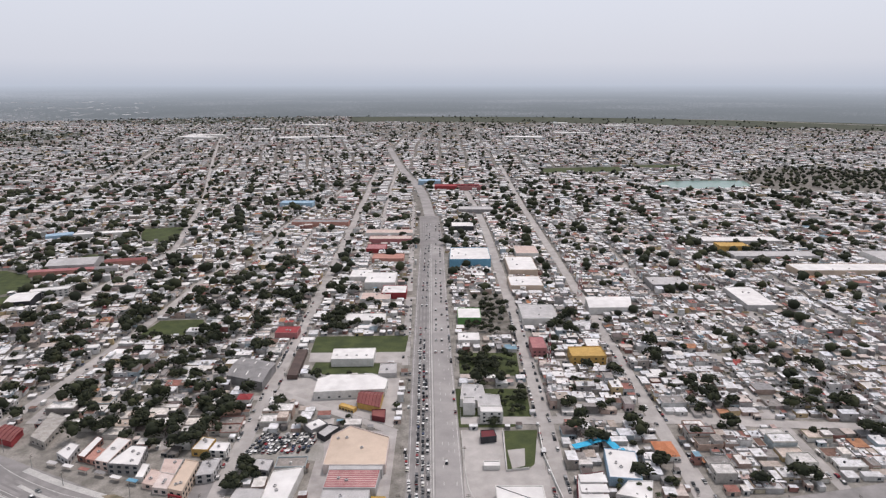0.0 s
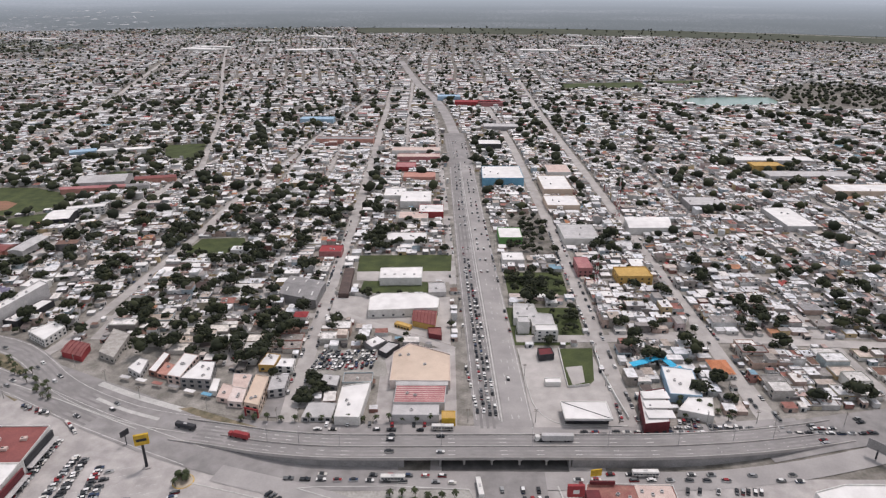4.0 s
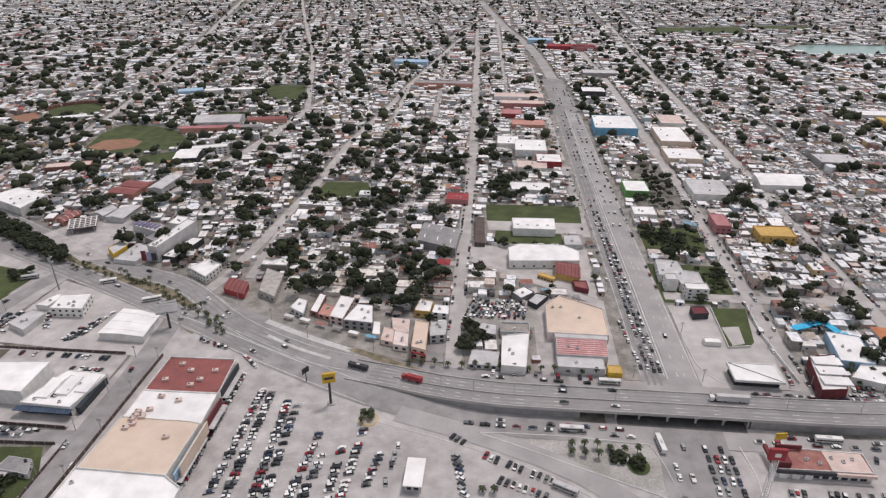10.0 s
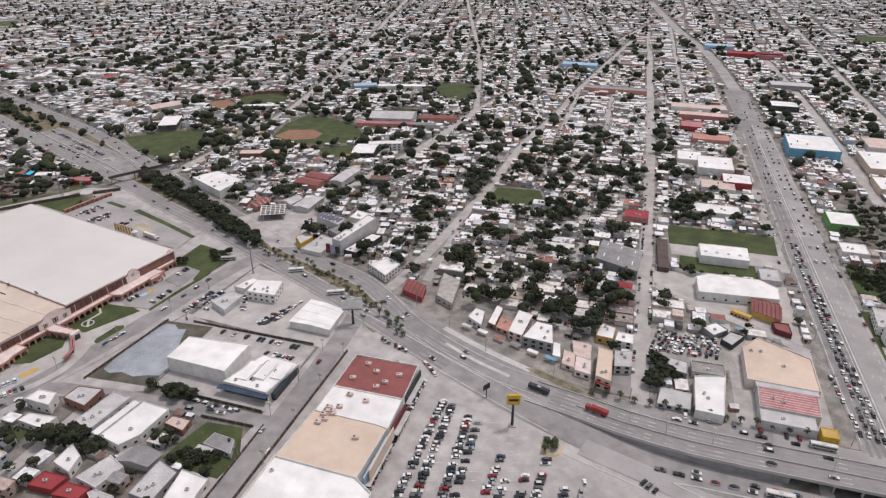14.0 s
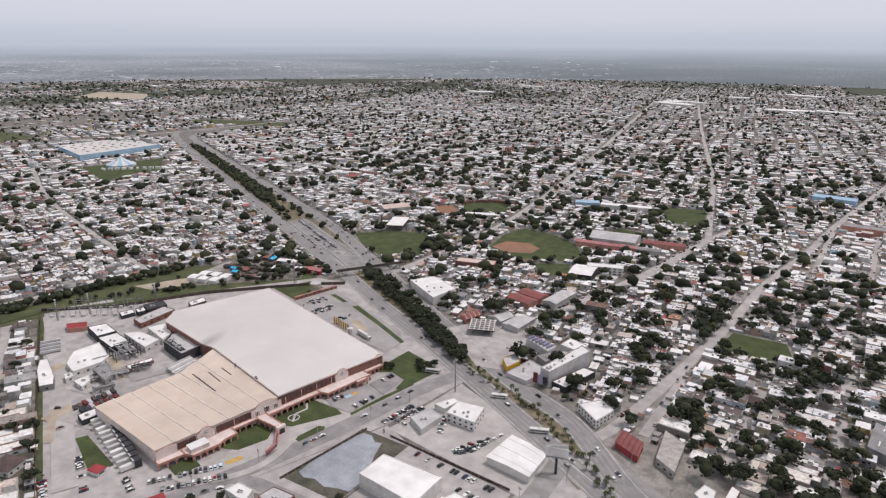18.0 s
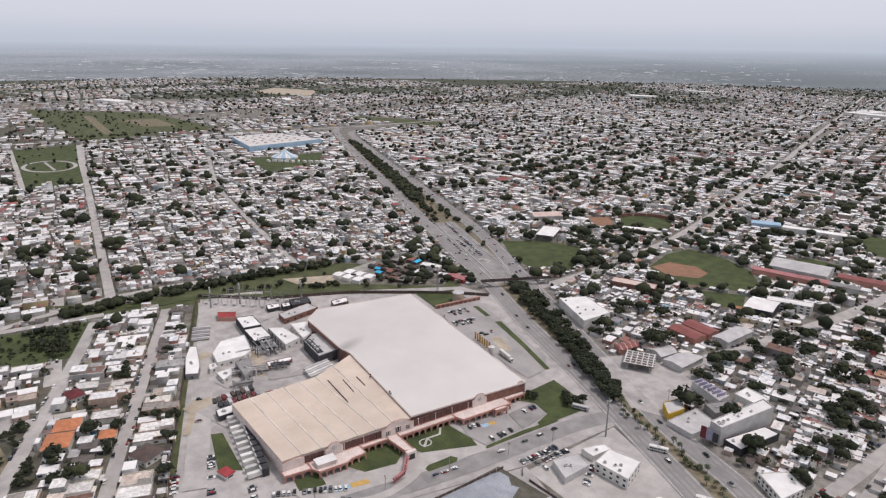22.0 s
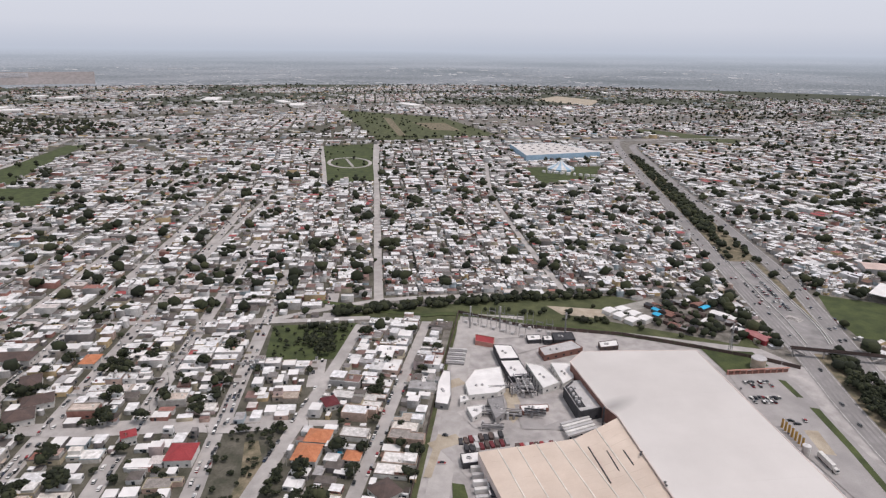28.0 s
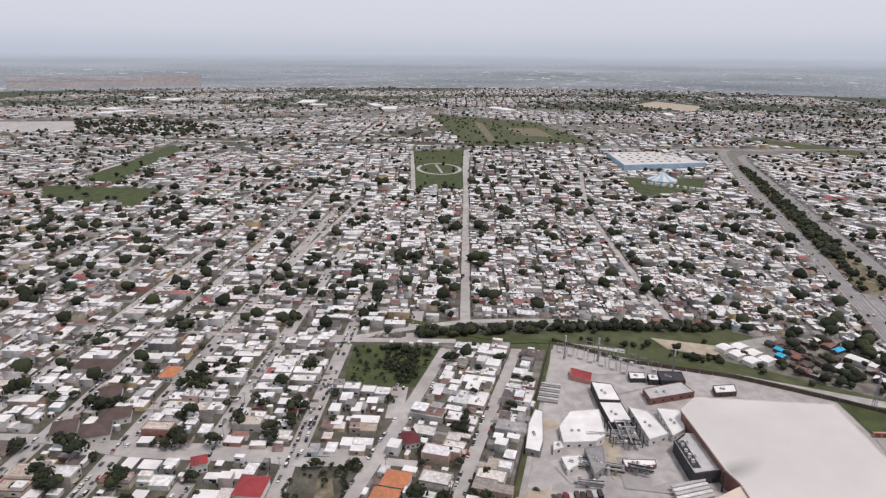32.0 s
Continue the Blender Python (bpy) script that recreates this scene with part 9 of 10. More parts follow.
# lawns and drives before the arcade
for name, us, mat, lab in (
        ("forecourt_works", [(-476, 186), (-468, 220), (-459, 254), (-456, 280), (-444, 292), (-437, 290), (-441, 262), (-447, 238), (-458, 190)], "concrete", "pale concrete forecourt of a factory"),
        ("lawn_works", [(-477, 220), (-484, 236), (-479.5, 252), (-465, 253), (-459, 244), (-464, 226)], "grass", "trimmed lawn before the arcade"),
        ("lawn_works", [(-480, 264), (-478, 292), (-450, 294), (-443, 292), (-450, 278), (-458, 262), (-466, 259)], "grass", "trimmed lawn with a curved white path"),
        ("lawn_island", [(-447, 254), (-445, 273), (-441, 275), (-439, 272), (-442, 254)], "grass", "small grass island with shrubs in a forecourt"),
        ("lawn_works", [(-482, 192), (-480, 206), (-468, 204), (-472, 190)], "grass", "strip of lawn by the corner"),
        ("lawn_works", [(-553, 173), (-550, 179), (-508, 174), (-516, 163)], "grass", "narrow lawn by the works gate"),
        ("lawn_works", [(-467, 346), (-467, 388), (-448, 384), (-428, 377), (-433, 337), (-437, 338), (-440, 351), (-454, 354)], "grass", "green with shrubs at the corner"),
        ("lot_works", [(-456, 331), (-455, 353), (-440, 350), (-438, 326)], "avenue", "small dark asphalt car park by the front"),
        ("lot_works", [(-466, 298), (-458, 330), (-439, 325), (-441, 296), (-454, 294)], "road", "small paved court with marked bays"),
        ("verge_works", [(-439.5, 296), (-437, 325), (-432.5, 350), (-430, 350), (-434.5, 318), (-437.5, 294)], "grass", "hedge verge along the street"),
        ("verge_works", [(-778, 243), (-647, 188.5), (-521, 138), (-524, 142.5), (-648, 193.5), (-774, 247)], "drygrass", "narrow dry verge along a boundary wall"),
        ("lot_works", [(-617, 403), (-610, 446), (-495, 411), (-481, 396), (-480, 375), (-568, 386)], "road", "works car park beside the boulevard"),
        ("verge_works", [(-603, 433), (-600, 437), (-577, 431), (-579, 427)], "grass", "grass verge at the edge of a car park"),
        ("verge_works", [(-566, 425), (-563, 430), (-520, 414.5), (-480, 398.5), (-481, 394.5), (-521, 410)], "grass", "long grass verge along the boulevard"),
        ("stain_works", [(-545, 400), (-542, 408), (-518, 398), (-522, 391)], "sand", "sandy stain on a car park"),
        ("bay_blue", [(-458, 308), (-457, 313), (-453.5, 312.5), (-454.5, 307.5)], "skyblue", "blue painted parking bay"),
        ("bay_orange", [(-457, 313.2), (-456, 318), (-452.5, 317.5), (-453.5, 312.7)], "ochre", "orange painted parking bay"),
        ("bay_blue", [(-463, 205), (-461, 214), (-457, 213), (-459, 204)], "skyblue", "blue painted parking bay"),
        ("bay_orange", [(-461, 214.2), (-458, 224), (-454, 223), (-457, 213.2)], "ochre", "orange painted parking bay"),
        ("yard_dock", [(-620, 236), (-616, 258), (-592, 262), (-584, 254), (-592, 230)], "road", "grey stained loading yard"),
        ("lawn_works", [(-660, 411), (-645, 447), (-622, 442), (-621, 404)], "grass", "green yard behind the water tank")):
    patch(name, us, mat, lab, 2, category="lawn" if "lawn" in name else "car park")
pth = [works(84 + 3.6 * math.cos(a * 0.57), -13 + 3.6 * math.sin(a * 0.57)) for a in range(12)]
strip("path_link", [works(81, -16.5), works(87, -10), works(96, -10), works(100, -4)], 1.6, "kerb", label="bent white path in a lawn", code=0, category="path")
strip("path_curl", pth, 0.9, "kerb", label="curved white path in a lawn", code=0, category="path")
strip("path_drive", [works(8 + k * 5.5, -30 - 12 * math.sin(math.pi * k / 12)) for k in range(13)], 5, "concrete", label="curved pale drive before the entrance", code=0, category="path")

strip("road_works_side", [(-760, 247), (-690, 221), (-618, 192), (-556, 167), (-508, 147)], 13, "concrete", label="pale concrete drive inside a boundary wall", code=1)
patch("verge_drive", [(-600, 178), (-597, 182), (-560, 163), (-562, 159)], "sand", "sandy verge beside a drive", 2)
kb = base("gate_house", -509, 165, 0, 15, "small gatehouse with a red roof", "gatehouse")
part("wall", box(-3.5, -2.5, 0, 3.5, 2.5, 2.8), M["whitewall"], kb)
part("roof", box(-4.2, -3.2, 2.8, 4.2, 3.2, 3.3, 0.1), M["redpaint"], kb)
part("window", box(3.45, -1.6, 1.0, 3.55, 1.6, 2.0), M["glass"], kb)

# boundary fence and drainage channel
fn = base("boundary_wall", -650, 300, 0, 0, "long dark boundary wall with posts", "wall")
FENCE = [(-505, 131), (-522, 138), (-647, 190), (-778, 246), (-735, 290), (-699, 363), (-660, 412), (-631, 445), (-612, 462)]
for (xa, ya), (xb, yb) in zip(FENCE, FENCE[1:]):
    L_ = math.hypot(xb - xa, yb - ya)
    n = int(L_ / 9)
    for k in range(n):
        x, y = xa + (xb - xa) * (k + 0.5) / n + 650, ya + (yb - ya) * (k + 0.5) / n - 300
        ob = part("wall_panel", box(-L_ / n / 2 + 0.15, -0.12, 0, L_ / n / 2 - 0.15, 0.12, 3.2), M["brown"], fn)
        ob.matrix_basis = pose(x, y, 0, 0, 0, math.degrees(math.atan2(yb - ya, xb - xa)))
strip("channel", smooth([(-838, 128), (-785, 205), (-778, 240), (-742, 300), (-712, 348), (-672, 402), (-628, 452)], 4), 7, "grass", label="overgrown drainage channel", code=1, category="channel")

# settlement of sheds with blue tarpaulins beside the channel
SHEDS = [(-742, 398), (-754, 440), (-746, 474), (-692, 476), (-668, 452), (-704, 404)]
sx_, sy_ = nr.uniform(-754, -668, 90), nr.uniform(398, 476, 90)
some = inside(sx_, sy_, SHEDS)
for k, (x, y) in enumerate(list(zip(sx_[some], sy_[some]))[:36]):
    blue_ = math.hypot(x + 732, y - 418) < 9 or math.hypot(x + 727, y - 468) < 8
    gable("shed", rect(x, y, r6.uniform(6, 12), r6.uniform(5, 8), r6.choice((20, 30, 110, 120))), 2.8, 1.0, "brown", "cyan" if blue_ else r6.choice(["brown", "dark", "brown", "grey", "white", "brick"]), "low shed under a blue tarpaulin" if blue_ else "low shed with a weathered sheet roof", "shed", over=0.3)
for k in range(6):
    gable("shed", rect(-744 + (k % 3) * 12, 378 + (k % 3) * 4 + (k // 3) * 13, 9, 11, 20), 3.5, 0.8, "whitewall", "white", "small white-roofed shed by the channel", "shed", over=0.3)
gable("shed", rect(-707, 469, 22, 9, 25), 4, 1.0, "palegrey", "white", "long shed with a bright white roof", "shed", over=0.3)
gable("shed", rect(-664, 469, 22, 12, 10), 4, 1.2, "redpaint", "pink_metal", "shed with red roof", "shed", over=0.3)

# ---- named houses of the south-western quarter ----
def clay_house(x, y, w, d, turn, h, mat, label):
    """A house under hipped clay-tile roofs."""
    ob = base("house", x, y, 0, turn, label, "house")
    part("wall", box(-w / 2, -d / 2, 0, w / 2, d / 2, h), M["whitewall"], ob)
    b_ = bmesh.new()
    lo = [b_.verts.new(p) for p in ((-w / 2 - 0.6, -d / 2 - 0.6, h), (w / 2 + 0.6, -d / 2 - 0.6, h), (w / 2 + 0.6, d / 2 + 0.6, h), (-w / 2 - 0.6, d / 2 + 0.6, h))]
    m = min(w, d) / 2
    up = [b_.verts.new((-w / 2 + m, 0, h + m * 0.5)), b_.verts.new((w / 2 - m + 0.01, 0, h + m * 0.5))] if w >= d else [b_.verts.new((0, -d / 2 + m, h + m * 0.5)), b_.verts.new((0, d / 2 - m + 0.01, h + m * 0.5))]
    faces = ((0, 1, "b", "a"), (1, 2, "b"), (2, 3, "a", "b"), (3, 0, "a")) if w >= d else ((0, 1, "a"), (1, 2, "b", "a"), (2, 3, "b"), (3, 0, "a", "b"))
    for f in faces:
        b_.faces.new([lo[v] if isinstance(v, int) else up["ab".index(v)] for v in f])
    b_.faces.new(lo[::-1])
    bmesh.ops.recalc_face_normals(b_, faces=b_.faces)
    part("roof", b_, M[mat], ob)
    windows(ob, (-w / 2, -d / 2), (w / 2, -d / 2), 1, 3, 1.4, 1.2)
    windows(ob, (w / 2, -d / 2), (w / 2, d / 2), 1, 3, 1.4, 1.2)
    return ob


for x, y, w, d, turn, h, mat, label in SPECIAL:
    clay_house(x, y, w, d, turn, h, mat, label)
pool = base("swimming_pool", -598, 117, 0, 12, "small blue swimming pool in a garden", "pool")
part("rim", parapet([(-3.2, -2.2), (3.2, -2.2), (3.2, 2.2), (-3.2, 2.2)], 0.5, 0, 0.25), M["kerb"], pool)
part("water", box(-2.7, -1.7, 0, 2.7, 1.7, 0.12), M["cyan"], pool)


# yard clutter: pipe racks, drums, trailers, stains
for k, (x, y, turn) in enumerate(((-606, 228, 68), (-612, 218, 68), (-640, 232, 80), (-634, 246, 80), (-604, 244, 66), (-596, 212, 75))):
    rk = base("pipe_rack", x, y, 0, turn, "grey pipework and vessels on steel legs", "pipes")
    for j in range(9):
        b_ = bmesh.new()
        z = r6.uniform(1.2, 5.5)
        o = r6.uniform(-3.5, 3.5)
        add_beam(b_, (-7, o, z), (7, o + r6.uniform(-1, 1), z), r6.uniform(0.25, 0.7))
        part("pipe", b_, M[r6.choice(["steel", "palegrey", "dark", "grey"])], rk)
    for j in range(4):
        part("vessel", tube(-6 + j * 4, r6.uniform(-3, 3), 0, r6.uniform(3, 6), 0.9, n=10), M[r6.choice(["palegrey", "whitewall", "steel"])], rk)
for k in range(5):
    tr = base("duct_hood", -588 + k * 3.1, 264 - k * 0.4, 0, 99, "long pale metal duct hood on legs", "duct", "duct hoods in the works yard")
    part("hood", prism([(-10.5, -1.1), (10.5, -1.1), (11.5, 0), (10.5, 1.1), (-10.5, 1.1)], 2.6, 3.8), M["whitewall" if k % 2 else "palegrey"], tr)
    for o in (-8, 0, 8):
        part("leg", box(o - 0.15, -0.9, 0, o + 0.15, 0.9, 2.6), M["dark"], tr)
for k in range(18):
    st = base("pallet_stack", -588.5 + (k // 9) * 8, 189 + (k % 9) * 3.2 + (k // 9), 0, 82 + r6.uniform(-5, 5), "stacked crates and pallets in a works yard", "crates", "crates in the yard")
    part("crate", box(-1.2, -3, 0, 1.2, 3, r6.uniform(1.2, 2.6)), M[r6.choice(["brown", "palegrey", "maroon", "grey", "dark"])], st)
for k, (x, y, w, d, m) in enumerate(((-655, 196, 10, 34, "sand"), (-638, 216, 8, 20, "sand"), (-612, 206, 22, 14, "lot"), (-606, 250, 26, 20, "lot"), (-565, 183, 60, 6, "lot"), (-700, 270, 20, 40, "lot"), (-660, 360, 12, 60, "lot"), (-590, 180, 10, 20, "sand"))):
    patch("ground_yard_stain", rect(x, y, w, d, 15), m, "stained stretch of a works yard", 2)
sb = base("slatted_racks", -684, 214, 0, 67, "rows of long pipe racks beside a fence", "racks")
for k in range(8):
    part("rack", box(-7, k * 3.4, 0, 7, k * 3.4 + 2.2, 1.8), M["palegrey" if k % 2 else "grey"], sb)

# ---- vehicles ----
def car_kind(k):
    """Body, glass and wheels of a car that heads towards +x."""
    L, W, H = ((4.4, 1.8, 1.45), (4.7, 1.9, 1.75), (5.3, 1.95, 1.8), (4.0, 1.75, 1.5))[k]
    b = bmesh.new()
    waist = H * 0.56
    prof = [(-L / 2, 0.35), (L / 2, 0.35), (L / 2 + 0.02, waist * 0.72), (L / 2 - 0.25, waist * 0.92), (L * 0.2, waist), (-L * 0.42, waist), (-L / 2, waist * 0.95)]
    sides = [[b.verts.new((x, y, z)) for x, z in prof] for y in (-W / 2, W / 2)]
    n = len(prof)
    for i in range(n):
        b.faces.new((sides[0][i], sides[0][(i + 1) % n], sides[1][(i + 1) % n], sides[1][i]))
    b.faces.new(sides[0])
    b.faces.new(sides[1][::-1])
    c0, c1 = ((-0.40, 0.22), (-0.46, 0.22), (-0.05, 0.24), (-0.47, 0.24))[k]
    rx0, rx1, ry = L * c0 + 0.45, L * c1 - 0.75, W / 2 - 0.28
    roof = [b.verts.new((x, y, z)) for z in (H - 0.07, H) for x, y in ((rx0, -ry), (rx1, -ry), (rx1, ry), (rx0, ry))]
    for f in ((3, 2, 1, 0), (4, 5, 6, 7), (0, 1, 5, 4), (1, 2, 6, 5), (2, 3, 7, 6), (3, 0, 4, 7)):
        b.faces.new([roof[i] for i in f])
    bmesh.ops.recalc_face_normals(b, faces=b.faces)
    g = bmesh.new()
    low_ = [g.verts.new((x, y, waist - 0.02)) for x, y in ((L * c0, -W / 2 + 0.08), (L * c1, -W / 2 + 0.08), (L * c1, W / 2 - 0.08), (L * c0, W / 2 - 0.08))]
    top_ = [g.verts.new((x, y, H - 0.06)) for x, y in ((rx0, -ry), (rx1, -ry), (rx1, ry), (rx0, ry))]
    for i in range(4):
        g.faces.new((low_[i], low_[(i + 1) % 4], top_[(i + 1) % 4], top_[i]))
    g.faces.new(top_)
    bmesh.ops.recalc_face_normals(g, faces=g.faces)
    w = bmesh.new()
    bmesh.ops.create_cone(w, cap_ends=True, segments=10, radius1=0.33, radius2=0.33, depth=0.22, matrix=Matrix.Rotation(math.pi / 2, 4, "X"))
    return mesh_of("car", b, M["car"]), mesh_of("glass", g, M["glass"]), mesh_of("wheel", w, M["tyre"]), L, W


CARK = [car_kind(k) for k in range(4)]
NAMES = ("saloon car", "tall family car", "pickup truck", "small hatchback")
spots = []   # x, y, z, heading in degrees, where
rc = random.Random(17)


def row(x0, y0, x1, y1, step, heading, full, where, jitter=0.25, z=None):
    """Cars set side by side or end to end along a line."""
    L_ = math.hypot(x1 - x0, y1 - y0)
    for k in range(int(L_ / step)):
        if rc.random() < full:
            t = (k + 0.5) * step / L_
            x, y = x0 + (x1 - x0) * t + rc.uniform(-jitter, jitter), y0 + (y1 - y0) * t + rc.uniform(-jitter, jitter)
            spots.append((x, y, ground_z(x, y) + 0.01 if z is None else z, heading + rc.uniform(-4, 4) + (180 if rc.random() < 0.3 and where == "parked in a car park" else 0), where))


PARK, ROADW, KERB = "parked in a car park", "on the road", "parked by the kerb"
row(-241, 282, -239, 168, 2.55, 195, 0.97, PARK)
row(-225, 270, -225, 168, 2.6, 200, 0.97, PARK)
row(-219.5, 268, -216, 168, 2.6, 20, 0.95, PARK)
row(-209, 262, -203, 168, 2.6, 200, 0.95, PARK)
row(-203.5, 262, -198, 168, 2.7, 20, 0.7, PARK)
row(-186, 240, -192, 168, 2.6, 200, 0.85, PARK)
row(-181, 226, -186, 168, 2.7, 20, 0.6, PARK)
row(-173, 232, -172, 190, 2.6, 200, 0.8, PARK)
row(-165, 245, -167, 190, 2.6, 20, 0.85, PARK)
row(-153, 236, -158, 200, 3.2, 200, 0.8, PARK)
row(-146, 237, -149, 205, 3.4, 100, 0.7, PARK)
row(-280, 312, -254, 303, 2.8, 110, 0.85, PARK)
row(-118, 232, -112, 205, 2.9, 150, 0.85, PARK)
row(-108, 234, -70, 218, 3.0, 70, 0.8, PARK)
row(-98, 218, -70, 208, 3.0, 70, 0.75, PARK)
row(-124, 246, -112, 238, 3, 60, 0.6, PARK)
row(-262, 292, -246, 288, 2.8, 130, 0.9, PARK)
row(-246, 298, -236, 288, 2.8, 130, 0.9, PARK)
row(30, 222, 74, 224, 2.9, 80, 0.55, PARK)
row(32, 213, 130, 213, 2.8, 95, 0.6, PARK)
row(84, 228, 130, 230, 2.8, 75, 0.85, PARK)
row(84, 222.5, 130, 224, 2.8, 75, 0.8, PARK)
row(78, 247, 128, 246, 2.9, 70, 0.55, PARK)
row(84, 238, 120, 240, 3.0, 10, 0.3, PARK)
# queues and traffic on the avenue
for x, y0, y1, full in ((-18.2, 306, 360, 0.5), (-14.6, 306, 540, 0.93), (-11.2, 304, 540, 0.93), (-7.8, 304, 470, 0.75)):
    row(x, y0, x - 5.5, y1, 6.6, 270, full, ROADW)
for x in (-17, -12.5, -3, 2.5):
    row(x - 3, 500, x - 9, 1050, 13, 270 if x < -10 else 90, 0.5, ROADW)
row(2, 330, 1, 480, 26, 90, 0.3, ROADW)
for x, full in ((-15, 0.25), (-9, 0.3), (1, 0.85), (4.6, 0.9), (8.2, 0.85), (11.8, 0.8)):
    row(x, 250, x - 1, 205, 6.6, 90 if x < 0 else 270, full, ROADW)
row(-125, 254, -28, 251.5, 8.0, 0, 0.75, ROADW)
row(-110, 257, -28, 256, 8.5, 0, 0.7, ROADW)
row(24, 254, 150, 254, 9, 0, 0.6, ROADW)
row(30, 258, 150, 258, 10, 0, 0.45, ROADW)
row(30, 291, 200, 291, 5.8, 180, 0.8, KERB)
row(60, 295, 180, 295, 5.6, 180, 0.6, KERB)
row(-110, 292, -34, 292, 8, 180, 0.45, ROADW)
row(-105, 296.5, -40, 296.5, 6, 90, 0.5, KERB)
for y, hd in ((265.2, 0), (268.2, 0), (277.2, 180), (280.4, 180)):
    row(-78, y, 34, y, 26, hd, 0.5, ROADW, z=5.4)
    row(150, y + 14, 240, y + 34, 30, hd + 13, 0.5, ROADW)
NEARS, FARS = smooth(NEAR, 1), smooth(FAR, 1)
for ln, hd, off in ((NEARS, 0, -3), (NEARS, 0, 2.5), (FARS, 180, -2.5), (FARS, 180, 3)):
    for (xa, ya), (xb, yb) in zip(ln[3:13], ln[4:14]):
        row(xa, ya + off, xb, yb + off, 24, math.degrees(math.atan2(yb - ya, xb - xa)) + hd, 0.45, ROADW)
# along side streets and in yards
for x0, y0, x1, y1, full in ((-129.5, 300, -134.5, 640, 0.5), (-121.5, 300, -126.5, 640, 0.45), (62, 300, 66, 640, 0.6), (70.5, 300, 74, 640, 0.5), (142, 300, 143, 640, 0.4), (150, 300, 151, 640, 0.4),
                             (-296, 400, -284, 600, 0.25), (-426, 460, -395, 640, 0.5), (-384, 700, -372, 840, 0.5), (-594, 560, -600, 720, 0.5), (-690, 117, -560, 57, 0.35), (-690, 176, -540, 110, 0.5), (-684, 182, -545, 118, 0.4),
                             (-760, 160, -640, 104, 0.45), (-790, 80, -620, 45, 0.3), (-294.5, 300, -294, 190, 0.1), (-305, 300, -305, 190, 0.15), (-330, 224, -420, 214, 0.35), (-344, 226, -318, 227, 0.6)):
    row(x0, y0, x1, y1, 6.0, math.degrees(math.atan2(y1 - y0, x1 - x0)), full, KERB)
for k in range(-3, 2):
    u0, v0 = -745 + 0.191 * 52.5 * k, 16 + 0.981 * 52.5 * k
    for o in (-2.6, 2.6):
        row(u0 + 150 + o * 0.19, v0 - 29 + o, u0 - 90 + o * 0.19, v0 + 17.5 + o, 6.2, 169, 0.45, KERB)
row(-479, 177, -457, 213, 2.7, 150, 0.95, PARK)
row(-467, 178, -448, 208, 2.7, 150, 0.92, PARK)
row(-463, 160, -436, 212, 8, 62, 0.5, KERB)
row(-492, 172, -478, 168, 2.8, 80, 0.8, PARK)
row(-526, 143, -508, 136, 2.8, 70, 0.9, PARK)
row(-532, 165, -496, 152, 2.8, 70, 0.8, PARK)
row(-600, 183, -560, 168, 7, 70, 0.2, PARK)
row(-452, 334, -450, 351, 2.8, 172, 0.5, PARK)
row(-461, 297, -458, 308, 2.8, 160, 0.9, PARK)
row(-443, 299, -441, 322, 3.0, 170, 0.4, PARK)
row(-430, 296, -425, 346, 6.0, 80, 0.55, KERB)
row(-439, 240, -434, 275, 6.0, 80, 0.7, KERB)
row(-415, 300, -412, 330, 2.8, 170, 0.9, PARK)
row(-409, 303, -406, 332, 2.8, 170, 0.85, PARK)
row(-403, 306, -400, 326, 2.8, 170, 0.7, PARK)
row(-605, 405, -600, 428, 2.7, 165, 0.85, PARK)
row(-600, 404, -595, 424, 2.7, 165, 0.6, PARK)
row(-586, 394, -580, 416, 2.7, 165, 0.9, PARK)
row(-581, 393, -576, 410, 2.7, 165, 0.5, PARK)
row(-562, 398, -548, 402, 4.5, 70, 0.8, PARK)
row(-556, 408, -544, 411, 6, 150, 0.6, PARK)
for j in range(4):
    row(-362 + j * 3, 300 + j * 2, -356 + j * 3, 318 + j * 6, 3.0, 10 + 20 * j, 0.7, PARK)
row(-384, 344, -372, 352, 2.8, 60, 0.9, PARK)
row(-388, 330, -378, 312, 2.8, 20, 0.8, PARK)
row(-340, 277, -318, 276, 2.9, 80, 0.75, PARK)
row(-378, 288, -318, 288, 2.9, 85, 0.5, PARK)
row(-372, 228, -318, 228, 6, 175, 0.6, KERB)
row(-706, 540, -838, 597, 2.7, 75, 0.8, PARK)
row(-712, 536, -770, 558, 2.7, 75, 0.55, PARK)
row(-715, 526, -790, 556, 4.6, 155, 0.45, PARK)
row(-830, 575, -900, 606, 5.5, 155, 0.5, KERB)
row(-640, 545, -800, 624, 7, 335, 0.35, KERB)
for k_ in range(9):
    row(-560 + k_ * 2.5, 520 + k_ * 9, -552 + k_ * 2.5, 522 + k_ * 9, 3.0, 80, 0.6, PARK)
for j in range(6):
    row(-122 + j * 0.8, 354 + j * 3.8, -80, 355 + j * 3.8, 2.6, 80, 0.9, "scrapped in a dusty yard", 0.8)
row(92, 300, 112, 304, 2.8, 80, 0.7, PARK)
row(96, 296, 128, 296, 2.8, 80, 0.6, PARK)
row(-23.5, 390, -26, 470, 6, 90, 0.25, KERB)
row(8.4, 400, 3.2, 640, 6, 90, 0.5, KERB)


